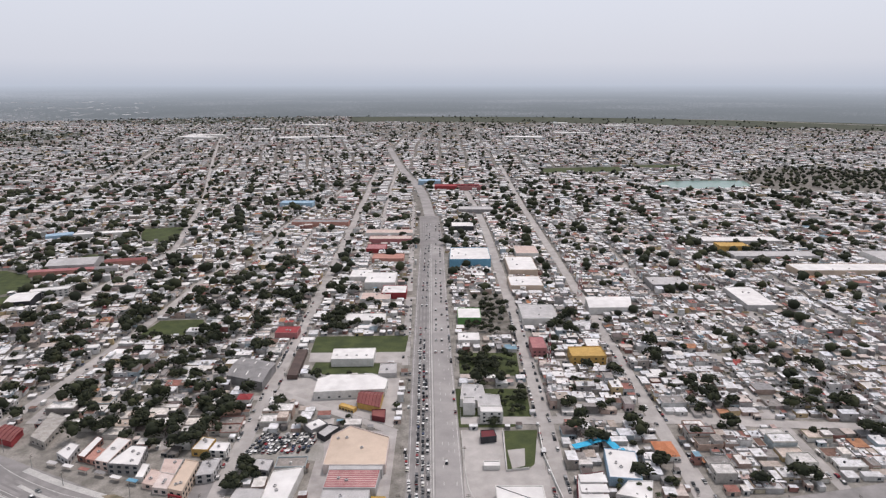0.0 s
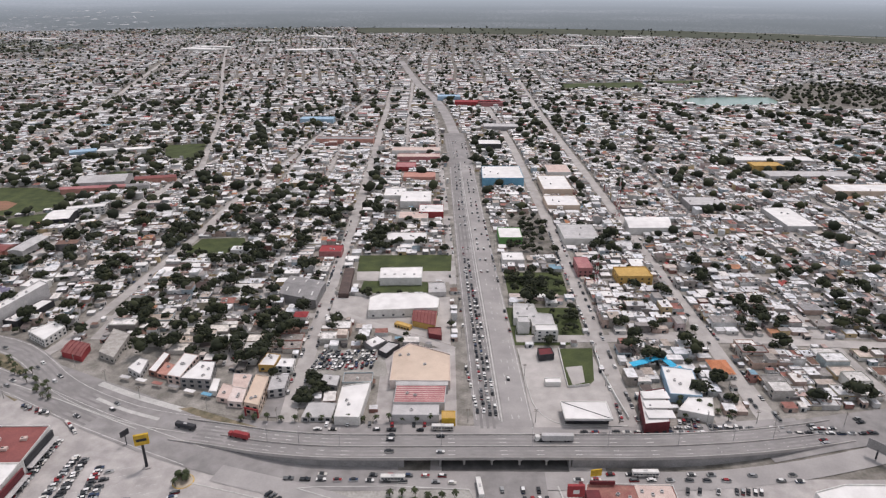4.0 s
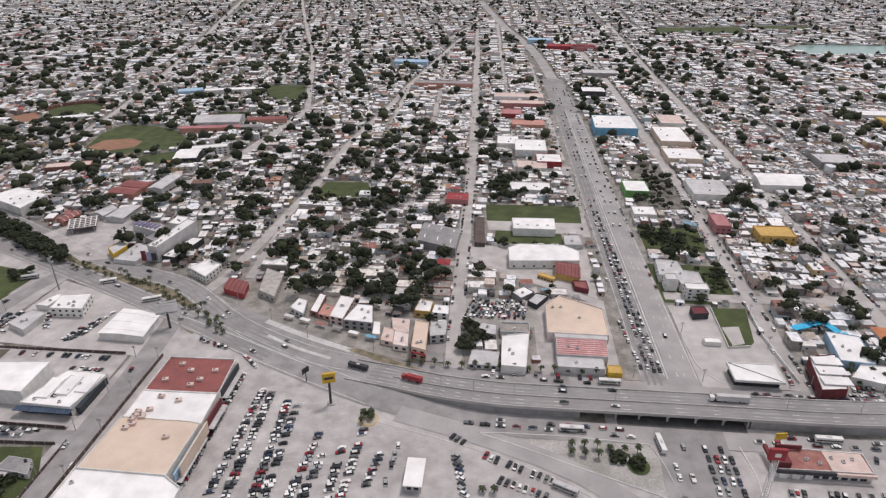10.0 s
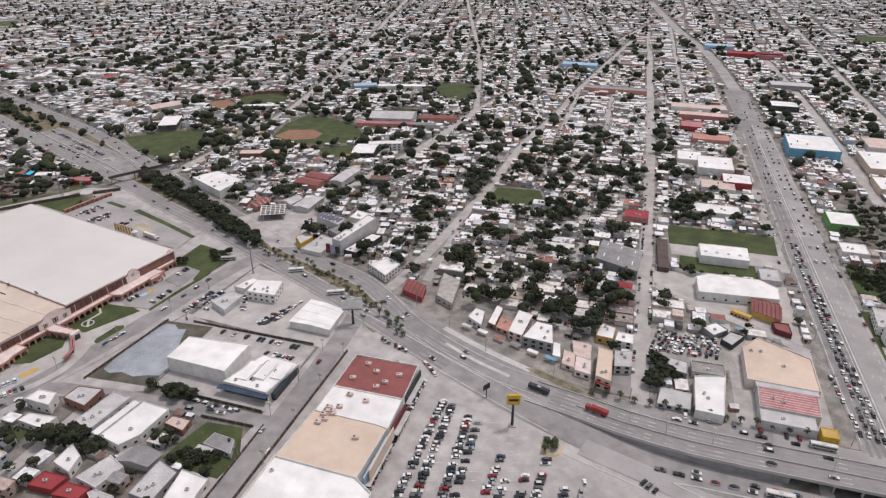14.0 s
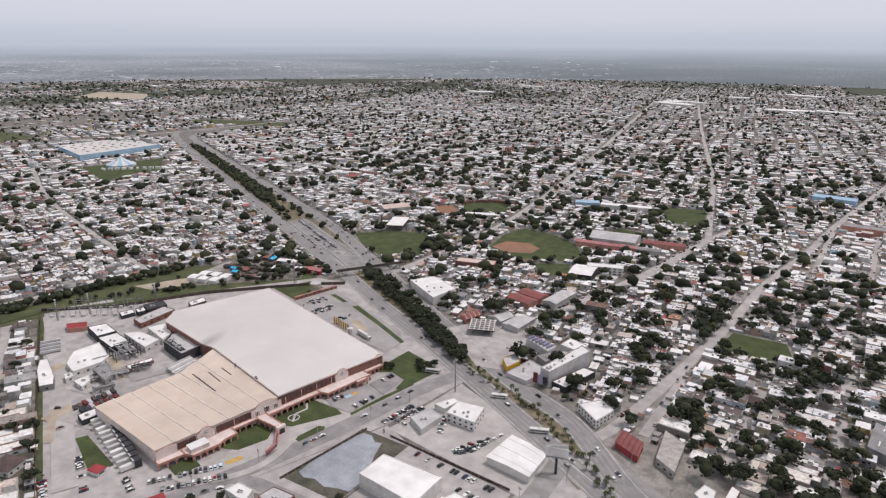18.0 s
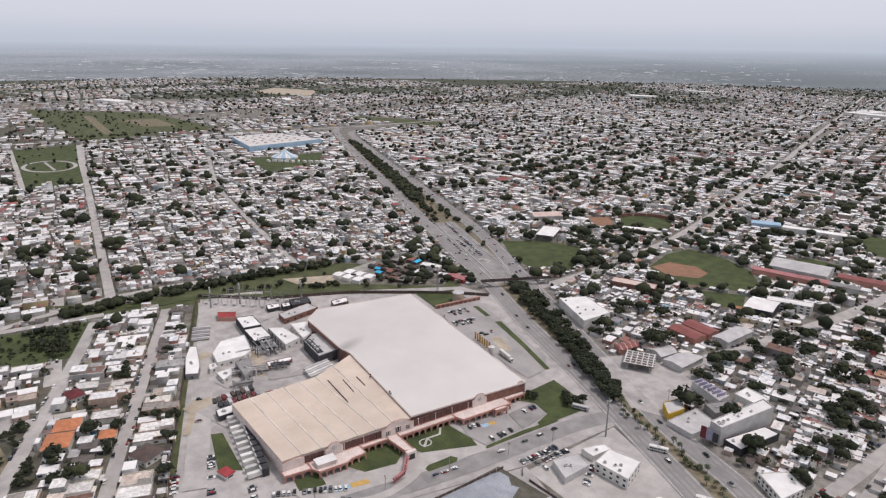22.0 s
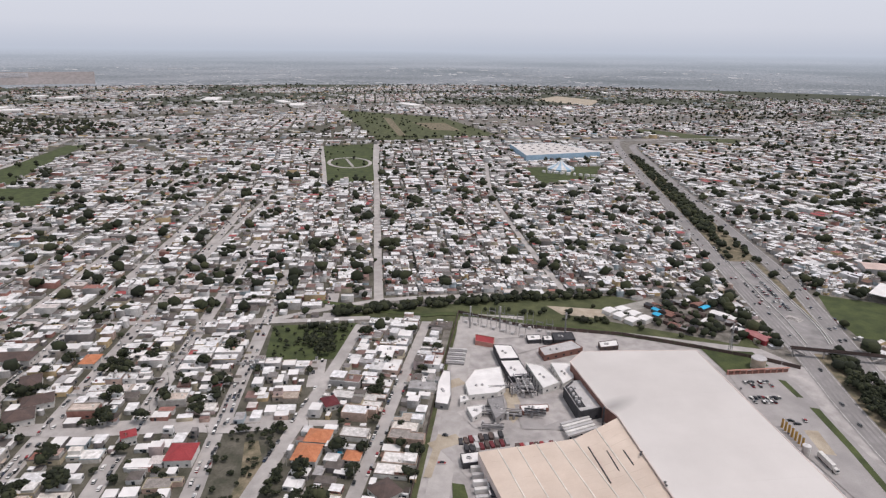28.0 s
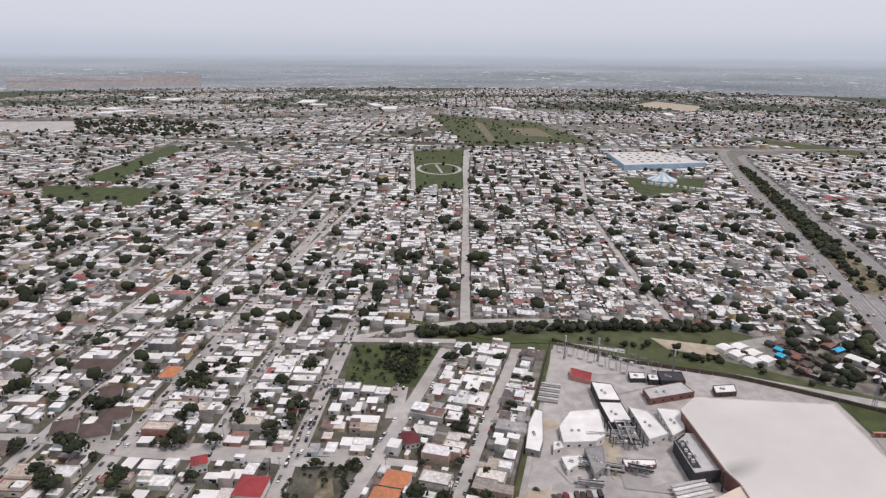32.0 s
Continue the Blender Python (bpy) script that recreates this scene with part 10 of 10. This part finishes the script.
# cars left along the small streets
for p, _ in lines:
    p = p[np.hypot(p[:, 0] + 150, p[:, 1] - 50) < 1250]
    for x, y, du, dv, a_ in p:
        for side in (-2.35, 2.35):
            if rc.random() < 0.30:
                along = rc.uniform(-4, 4)
                px_, py_ = x + math.cos(a_) * side - math.sin(a_) * along, y + math.sin(a_) * side + math.cos(a_) * along
                spots.append((px_, py_, ground_z(px_, py_) + 0.03, math.degrees(a_) + 90 + rc.choice((0, 180)), KERB))


def nearness(s):
    x, y = s[0], s[1]
    return min(math.hypot(x - ex, y - ey) for ex, ey in ((-200, 215), (-120, 230), (0, 215), (100, 215), (-40, 300), (-560, 200), (-460, 230), (-340, 300)))


spots.sort(key=nearness)
rest_cars = spots[220:]
for k, (x, y, z, hd, where) in enumerate(spots[:220]):
    i = rc.choice((0, 0, 0, 1, 1, 2, 3))
    body_, glass_, wheel_, L, W = CARK[i]
    ob = tagged(new("car", body_), NAMES[i] + " with dark windows " + where, "car", "cars")
    ob.matrix_basis = pose(x, y, z, 0, 0, hd)
    piece("glass", glass_, ob)
    for wx in (-L * 0.31, L * 0.31):
        for wy in (-W / 2 + 0.1, W / 2 - 0.1):
            piece("wheel", wheel_, ob, pose(wx, wy, 0.33))
A = np.array([(x, y, z, radians(hd)) for x, y, z, hd, _ in rest_cars])
n = len(A)
c, s = np.cos(A[:, 3]), np.sin(A[:, 3])
size = nr.uniform(4.0, 4.9, n)
v1, f1, w1 = boxes(A[:, 0], A[:, 1], size, np.full(n, 1.8), A[:, 2] + 0.25, A[:, 2] + 0.85, A[:, 3])
v2, f2, w2 = boxes(A[:, 0] - c * 0.25, A[:, 1] - s * 0.25, size * 0.52, np.full(n, 1.55), A[:, 2] + 0.85, A[:, 2] + 1.45, A[:, 3])
# the roof of each far car is one island with its body, the sides of the cabin are glass
V, F, W = join([(v1, f1, w1 * 0), (v2, f2, 1 - w2)])
tagged(new("far_cars", np_mesh("far_cars", V, F, [M["cars"], M["glass"]], W)), "many parked and queuing cars far below", "cars", kind="stuff")
print("CARS", len(spots))


def long_vehicle(name, x, y, z, hd, L, W, H, mat, label, category, cab=0.0, stripe=None):
    ob = base(name, x, y, z if z > 1 else ground_z(x, y) + 0.01, hd, label, category)
    part("body", box(-L / 2, -W / 2, 0.7, L / 2 - cab - (0.8 if cab else 0), W / 2, H, 0.12), M[mat], ob)
    if cab:
        part("cab", box(L / 2 - cab, -W / 2 + 0.05, 0.5, L / 2, W / 2 - 0.05, H * 0.78, 0.25), M["whitewall" if mat != "redpaint" else "redpaint"], ob)
        part("windscreen", box(L / 2 - 0.06, -W / 2 + 0.25, H * 0.42, L / 2 + 0.04, W / 2 - 0.25, H * 0.7), M["glass"], ob)
        part("chassis", box(-L / 2 + 0.3, -0.5, 0.45, L / 2 - 0.3, 0.5, 0.8), M["dark"], ob)
    else:
        for s_ in (-1, 1):
            for k in range(int(L / 1.6)):
                part("window", box(-L / 2 + 0.5 + k * 1.55, s_ * W / 2 - 0.03, 1.5, -L / 2 + 1.85 + k * 1.55, s_ * W / 2 + 0.03, 2.4), M["glass"], ob)
        part("windscreen", box(L / 2 - 0.05, -W / 2 + 0.2, 1.3, L / 2 + 0.05, W / 2 - 0.2, 2.7), M["glass"], ob)
        part("roof_hatch", box(-1, -0.5, H, 1, 0.5, H + 0.2), M["palegrey"], ob)
    for wx in ((-L * 0.36, -L * 0.28, L * 0.1, L * 0.38) if cab else (-L * 0.3, L * 0.32)):
        for wy in (-W / 2 + 0.15, W / 2 - 0.15):
            w_ = bmesh.new()
            bmesh.ops.create_cone(w_, cap_ends=True, segments=10, radius1=0.5, radius2=0.5, depth=0.35, matrix=Matrix.Translation((wx, wy, 0.5)) @ Matrix.Rotation(math.pi / 2, 4, "X"))
            part("wheel", w_, M["tyre"], ob)
    return ob


long_vehicle("lorry", 20, 277.8, 5.42, 180, 20, 2.6, 4.0, "palegrey", "white articulated lorry with a long grey trailer", "lorry", cab=2.6)
long_vehicle("lorry", -146, 283.5, 1.75, 163, 12, 2.5, 3.6, "redpaint", "bright red box lorry on the overpass", "lorry", cab=2.2)
long_vehicle("bus", -38, 293, 0.06, 180, 12, 2.5, 3.1, "whitewall", "white city bus beside the kerb", "bus")
long_vehicle("bus", -62, 253.5, 0.06, 0, 12, 2.5, 3.1, "whitewall", "white city bus in traffic", "bus")
long_vehicle("bus", -20, 247, 0.06, 96, 12, 2.5, 3.1, "whitewall", "white city bus turning under the bridge", "bus")
long_vehicle("bus", -68, 215, 0.06, -24, 12, 2.5, 3.1, "palegrey", "grey-roofed bus beside a traffic island", "bus")
long_vehicle("bus", 62, 257.5, 0.06, 0, 13, 2.5, 3.4, "whitewall", "white coach on the side road", "bus")
long_vehicle("bus", -178, 293, 0.2, 163, 12, 2.5, 3.1, "dark", "dark city bus on the ramp", "bus")
long_vehicle("bus", -330, 352, 0.06, 27, 12, 2.5, 3.1, "whitewall", "white city bus on the boulevard", "bus")
long_vehicle("bus", -372, 372, 0.06, 27, 11, 2.5, 3.1, "whitewall", "pale bus on the boulevard", "bus")
long_vehicle("lorry", -512, 385, 0.1, -13, 17, 2.6, 3.9, "whitewall", "white tank lorry in a works car park", "lorry", cab=2.6)
long_vehicle("bus", -430, 372, 0.1, 25, 11, 2.5, 3.1, "palegrey", "parked pale bus by a corner lawn", "bus")
long_vehicle("bus", 44, 286, 0.06, 180, 12, 2.5, 3.1, "dark", "dark bus on the frontage road", "bus")

# ---- street furniture ----
def pole(x, y, turn, h=9.0, arms=2, label="weathered concrete power pole with crossarms", group="power poles"):
    ob = base("power_pole", x, y, 0, turn, label, "pole", group)
    part("post", tube(0, 0, 0, h, 0.2, 0.13, 7), M["pole"], ob)
    for k in range(arms):
        part("crossarm", box(-1.2, -0.08, h - 0.6 - k * 0.9, 1.2, 0.08, h - 0.45 - k * 0.9), M["bark"], ob)
    return ob


POLE_LINES = [([(-118, 300), (-121, 420), (-124, 600)], 34), ([(60, 300), (63, 480), (61, 640)], 34), ([(-24, 300), (-26.5, 440), (-31, 640)], 36), ([(13.5, 300), (11, 440), (7, 640)], 36),
              ([(-295, 320), (-292, 170)], 26), ([(-308, 290), (-306, 170)], 30), ([(-455, 190), (-425, 300), (-410, 360)], 30), ([(-765, 166), (-690, 132), (-560, 72)], 34),
              ([(-780, 74), (-720, 60), (-590, 34)], 34), ([(-800, 29), (-745, 20), (-600, -10)], 34), ([(-780, -30), (-667, -51), (-600, -62)], 34), ([(-750, 203), (-628, 148), (-540, 109)], 30), ([(-320, 390), (-440, 446), (-600, 520)], 36),
              ([(-130, 300), (-215, 320), (-300, 372)], 30), ([(70, 299), (260, 299)], 34), ([(136, 300), (138, 600)], 36), ([(-312, 380), (-285, 560)], 36)]
for line, step in POLE_LINES:
    for (xa, ya), (xb, yb) in zip(line, line[1:]):
        L_ = math.hypot(xb - xa, yb - ya)
        n = max(1, int(L_ / step))
        for k in range(n):
            x, y = xa + (xb - xa) * k / n, ya + (yb - ya) * k / n
            pole(x, y, math.degrees(math.atan2(yb - ya, xb - xa)) + 90)

sign_ = base("billboard", 184, 271, 0, -52, "tall billboard with a dark blank face beside the main road", "billboard")
part("mast", tube(0, 0, 0, 6, 0.45, 0.4, 10), M["dark"], sign_)
part("panel", box(-5.2, -0.25, 5.4, 5.2, 0.25, 10.6), M["grey"], sign_, "dark grey blank face")
part("panel_frame", parapet([(-5.5, -0.4), (5.5, -0.4), (5.5, 0.4), (-5.5, 0.4)], 0.2, 5.1, 5.4), M["steel"], sign_)
bill = base("billboard", -303, 322, 0, 30, "white billboard on a tall steel mast", "billboard")
part("mast", tube(0, 0, 0, 13, 0.8, 0.7, 10), M["dark"], bill)
for s_ in (-1, 1):
    b_ = box(-6.5, -0.15, 12.6, 6.5, 0.15, 18.2)
    pn = part("panel", b_, M["whitewall"], bill)
    pn.matrix_basis = pose(0, s_ * 1.4, 0, 0, 0, s_ * 9)
    ct = part("catwalk", box(-6.5, -0.5, 12.1, 6.5, 0.5, 12.3), M["steel"], bill)
    ct.matrix_basis = pose(0, s_ * 1.9, 0, 0, 0, s_ * 9)
b2 = base("mast_sign", -401, 360, 0, 10, "tall steel mast with aerials and lamps", "mast")
part("mast", tube(0, 0, 0, 27, 0.55, 0.3, 10), M["steel"], b2)
for k in range(4):
    part("aerial", box(-1.4 + k * 0.8, -0.5, 22 + k, -1.0 + k * 0.8, 0.5, 24.5 + k * 0.5), M["palegrey"], b2)
part("platform", tube(0, 0, 21.4, 21.7, 1.6, n=12), M["steel"], b2)
led = base("road_sign", -204, 279, 0, 60, "dark electronic sign on a post", "sign")
part("post", tube(0, 0, 0, 6, 0.25), M["dark"], led)
part("panel", box(-2.4, -0.3, 6, 2.4, 0.3, 9.4, 0.1), M["dark"], led)


def lattice_mast(x, y, h, w, red, label):
    ob = base("lattice_mast", x, y, 0, 0, label, "mast")
    n = 10
    for k in range(n):
        z0, z1 = h * k / n, h * (k + 1) / n
        r0, r1 = w * (1 - 0.85 * k / n), w * (1 - 0.85 * (k + 1) / n)
        b_ = bmesh.new()
        c0 = [(r0, r0), (-r0, r0), (-r0, -r0), (r0, -r0)]
        c1 = [(r1, r1), (-r1, r1), (-r1, -r1), (r1, -r1)]
        for i in range(4):
            add_beam(b_, (*c0[i], z0), (*c1[i], z1), 0.22)
            add_beam(b_, (*c0[i], z0), (*c1[(i + 1) % 4], z1), 0.13)
            add_beam(b_, (*c0[i], z0), (*c0[(i + 1) % 4], z0), 0.13)
        part("mast_section", b_, M["redpaint" if red and k % 2 == 0 else "whitewall" if red else "steel"], ob)
    for k in range(3):
        part("dish", tube(0, w * 0.3, h * 0.75 + k * 2, h * 0.75 + k * 2 + 1.2, 0.7, n=10), M["palegrey"], ob)
    return ob


lattice_mast(146, 655, 42, 2.2, True, "red and white lattice radio mast among houses")
lattice_mast(84, 474, 34, 1.6, True, "red and white lattice mast beside a street")
lattice_mast(-650, 430, 26, 1.2, False, "grey lattice power mast by the channel")
for k, (x, y) in enumerate(((-745, 246), (-738, 270), (-712, 318))):
    lattice_mast(x, y, 20, 0.55, False, "grey lattice mast of a substation")
lattice_mast(700, 1480, 60, 2.5, False, "slim pale mast beside the lake")

# footbridge across the boulevard
fb = base("footbridge", -616, 503, 0, 61.5, "grey steel footbridge across the boulevard", "footbridge")
part("walkway", box(-36, -1.6, 6.0, 36, 1.6, 6.5), M["grey"], fb)
for s_ in (-1, 1):
    part("railing", box(-36, s_ * 1.6 - 0.08, 6.5, 36, s_ * 1.6 + 0.08, 7.9), M["brown"], fb)
for x in (-34, -12, 10, 34):
    for y in (-1.2, 1.2):
        part("column", tube(x, y, 0, 6, 0.4), M["concrete"], fb)
for s_ in (-1, 1):
    b_ = bmesh.new()
    add_beam(b_, (s_ * 36, 2.6, 6.2), (s_ * 24, 2.6, 0.3), 1.6)
    part("stair", b_, M["concrete"], fb)

# kerbs, lane marks and islands
def kerb(line, width, label, h=0.16, mat="kerb"):
    ob = tagged(new("kerb", mesh_of("kerb", ribbon([(x, y, max(ground_z(x, y), ground_z(x + 3, y), ground_z(x - 3, y), ground_z(x, y - 3))) for x, y in line], -width / 2, width / 2, -0.2, h), M[mat])), label, "kerb", kind="structure")
    return ob


kerb(ISLAND + ISLAND[:1], 0.6, "pale kerb round a traffic island")
kerb([(-5, 300), (-7, 405), (-9.4, 500), (-12.6, 652), (-17, 889)], 0.9, "narrow pale median kerb of the avenue", 0.2)
kerb(smooth([(18, 250), (20, 232), (18, 212), (17, 200)], 4), 0.8, "pale kerb along a restaurant drive")
kerb(smooth([(12, 380), (13, 340), (16, 312), (30, 298), (64, 297)], 4), 0.6, "rounded pale kerb of a corner forecourt")
kerb([(63, 383), (61.5, 352), (64, 321), (66, 303)], 0.5, "low pale wall along a forecourt", 1.8, "whitewall")
kerb([(39, 380), (37.5, 334), (51, 336.5)], 0.35, "low pale wall round a corner lot", 1.5, "whitewall")
kerb([(-124, 462), (-95, 457.5), (-60, 457.5)], 0.35, "white wall behind a hall", 2.4, "whitewall")
kerb(smooth([(-160, 251), (-108, 236), (-70, 220), (-50, 208)], 4), 0.6, "pale kerb of a car park")
kerb(smooth([(-300, 335), (-265, 320), (-235, 306), (-205, 292)], 4), 0.7, "pale kerb between carriageways")
r8 = random.Random(8)
marks = base("lane_marks", -8, 400, 0, 0, "worn white lane marks on an avenue", "road marking")
bar = mesh_of("lane_mark", box(-0.13, -1.8, 0, 0.13, 1.8, 0.012), M["line"])
for x in (1.0, 4.8, 8.4, -15.6, -12.0, -8.6):
    for k in range(28):
        if r8.random() < (0.35 if x > 0 else 0.8):
            piece("lane_mark", bar, marks, pose(x + 8 - k * 0.2, -95 + k * 8.4, ground_z(x - k * 0.2, 305 + k * 8.4) + 0.006))
slots = base("parking_lines", -200, 215, 0, 0, "faded parking bay lines on asphalt", "road marking")
slot = mesh_of("bay_line", box(-2.4, -0.06, 0, 2.4, 0.06, 0.012), M["line"])
for x in (-217, -199, -181):
    for s_ in (-2.7, 2.7):
        for k in range(17):
            piece("bay_line", slot, slots, pose(x + s_ + 200, 46 - k * 5.8, ground_z(x + s_, 261 - k * 5.8) + 0.006, 0, 0, 20))
ped = base("bollard_island", -176, 260, 0, 0, "yellow-edged bed in a car park", "planter")
part("rim", tube(12, -8, 0, 0.3, 5.2, n=20), M["yellow"], ped)
part("soil", tube(12, -8, 0.3, 0.36, 4.8, n=20), M["sand"], ped)
patch("bed_round", [(-32.7 + 5.2 * math.cos(a * math.pi / 12), 232.7 + 5.4 * math.sin(a * math.pi / 12)) for a in range(24)], "grass", "round green bed on a traffic island", 2)
for x, y in ((-32.0, 236.5), (-22.7, 232.7)):
    bush = base("shrub", x - 10, y, 0, 0, "round clipped dark green shrub", "shrub", "island shrubs")
    V_, F_, _ = clumps(nr.uniform(-3, 3, 60), nr.uniform(-3, 3, 60), nr.uniform(0.8, 3.6, 60), nr.uniform(0.8, 1.5, 60), 5)
    piece("foliage", np_mesh("foliage", V_, F_, [M["leaf"]]), bush)
for k, p in enumerate([works(170, -5), works(172, -8), works(189, -22), works(193, -26), works(191, -18), works(186, -26), works(198, -28)]):
    t, c = TREES[k % 6]
    ob = tagged(new("tree"), "rounded green tree on a corner lawn", "tree", "lawn trees")
    ob.matrix_basis = Matrix.Translation((p[0], p[1], 0)) @ Matrix.Rotation(k * 1.3, 4, "Z") @ Matrix.Scale(3.2, 4)
    piece("trunk", t, ob)
    piece("crown", c, ob)

# solid edge and stop lines
def paint(line, width, label, mat="line"):
    return strip("road_line", line, width, mat, z=max(ground_z(x, y) for x, y in line) + 0.012, label=label, code=0, category="road marking")


for dx in (-15.2, -2.4, 15.2):
    paint([(dx - 4, 302), (dx - 6.5, 405), (dx - 9, 500), (dx - 12, 652), (dx - 15.5, 860)], 0.28, "worn white edge line of an avenue")
for off in (-7.2, 7.2):
    for ln in (NEAR, FAR):
        P = smooth(ln[2:13], 4)
        l_, r_ = band(P, abs(off) * 2)
        paint([tuple(p) for p in (l_ if off > 0 else r_)], 0.3, "worn white edge line of a boulevard")
def barrier(line, label):
    return tagged(new("kerb_barrier", mesh_of("kerb_barrier", ribbon([(x, y, ground_z(x, y)) for x, y in line], -0.35, 0.35, -0.1, 0.75), M["kerb"])), label, "barrier", kind="structure")


plaza = smooth([(-640, 520), (-677, 541), (-738, 566), (-807, 594), (-840, 607)], 4)
barrier(plaza, "low concrete barrier between a square and the road")
barrier([(x + 1.0, y - 3.2) for x, y in plaza], "low concrete barrier between a square and the road")
barrier(smooth([(-645, 500), (-690, 521), (-746, 543), (-814, 571), (-845, 585)], 4), "low concrete kerb along a paved square")
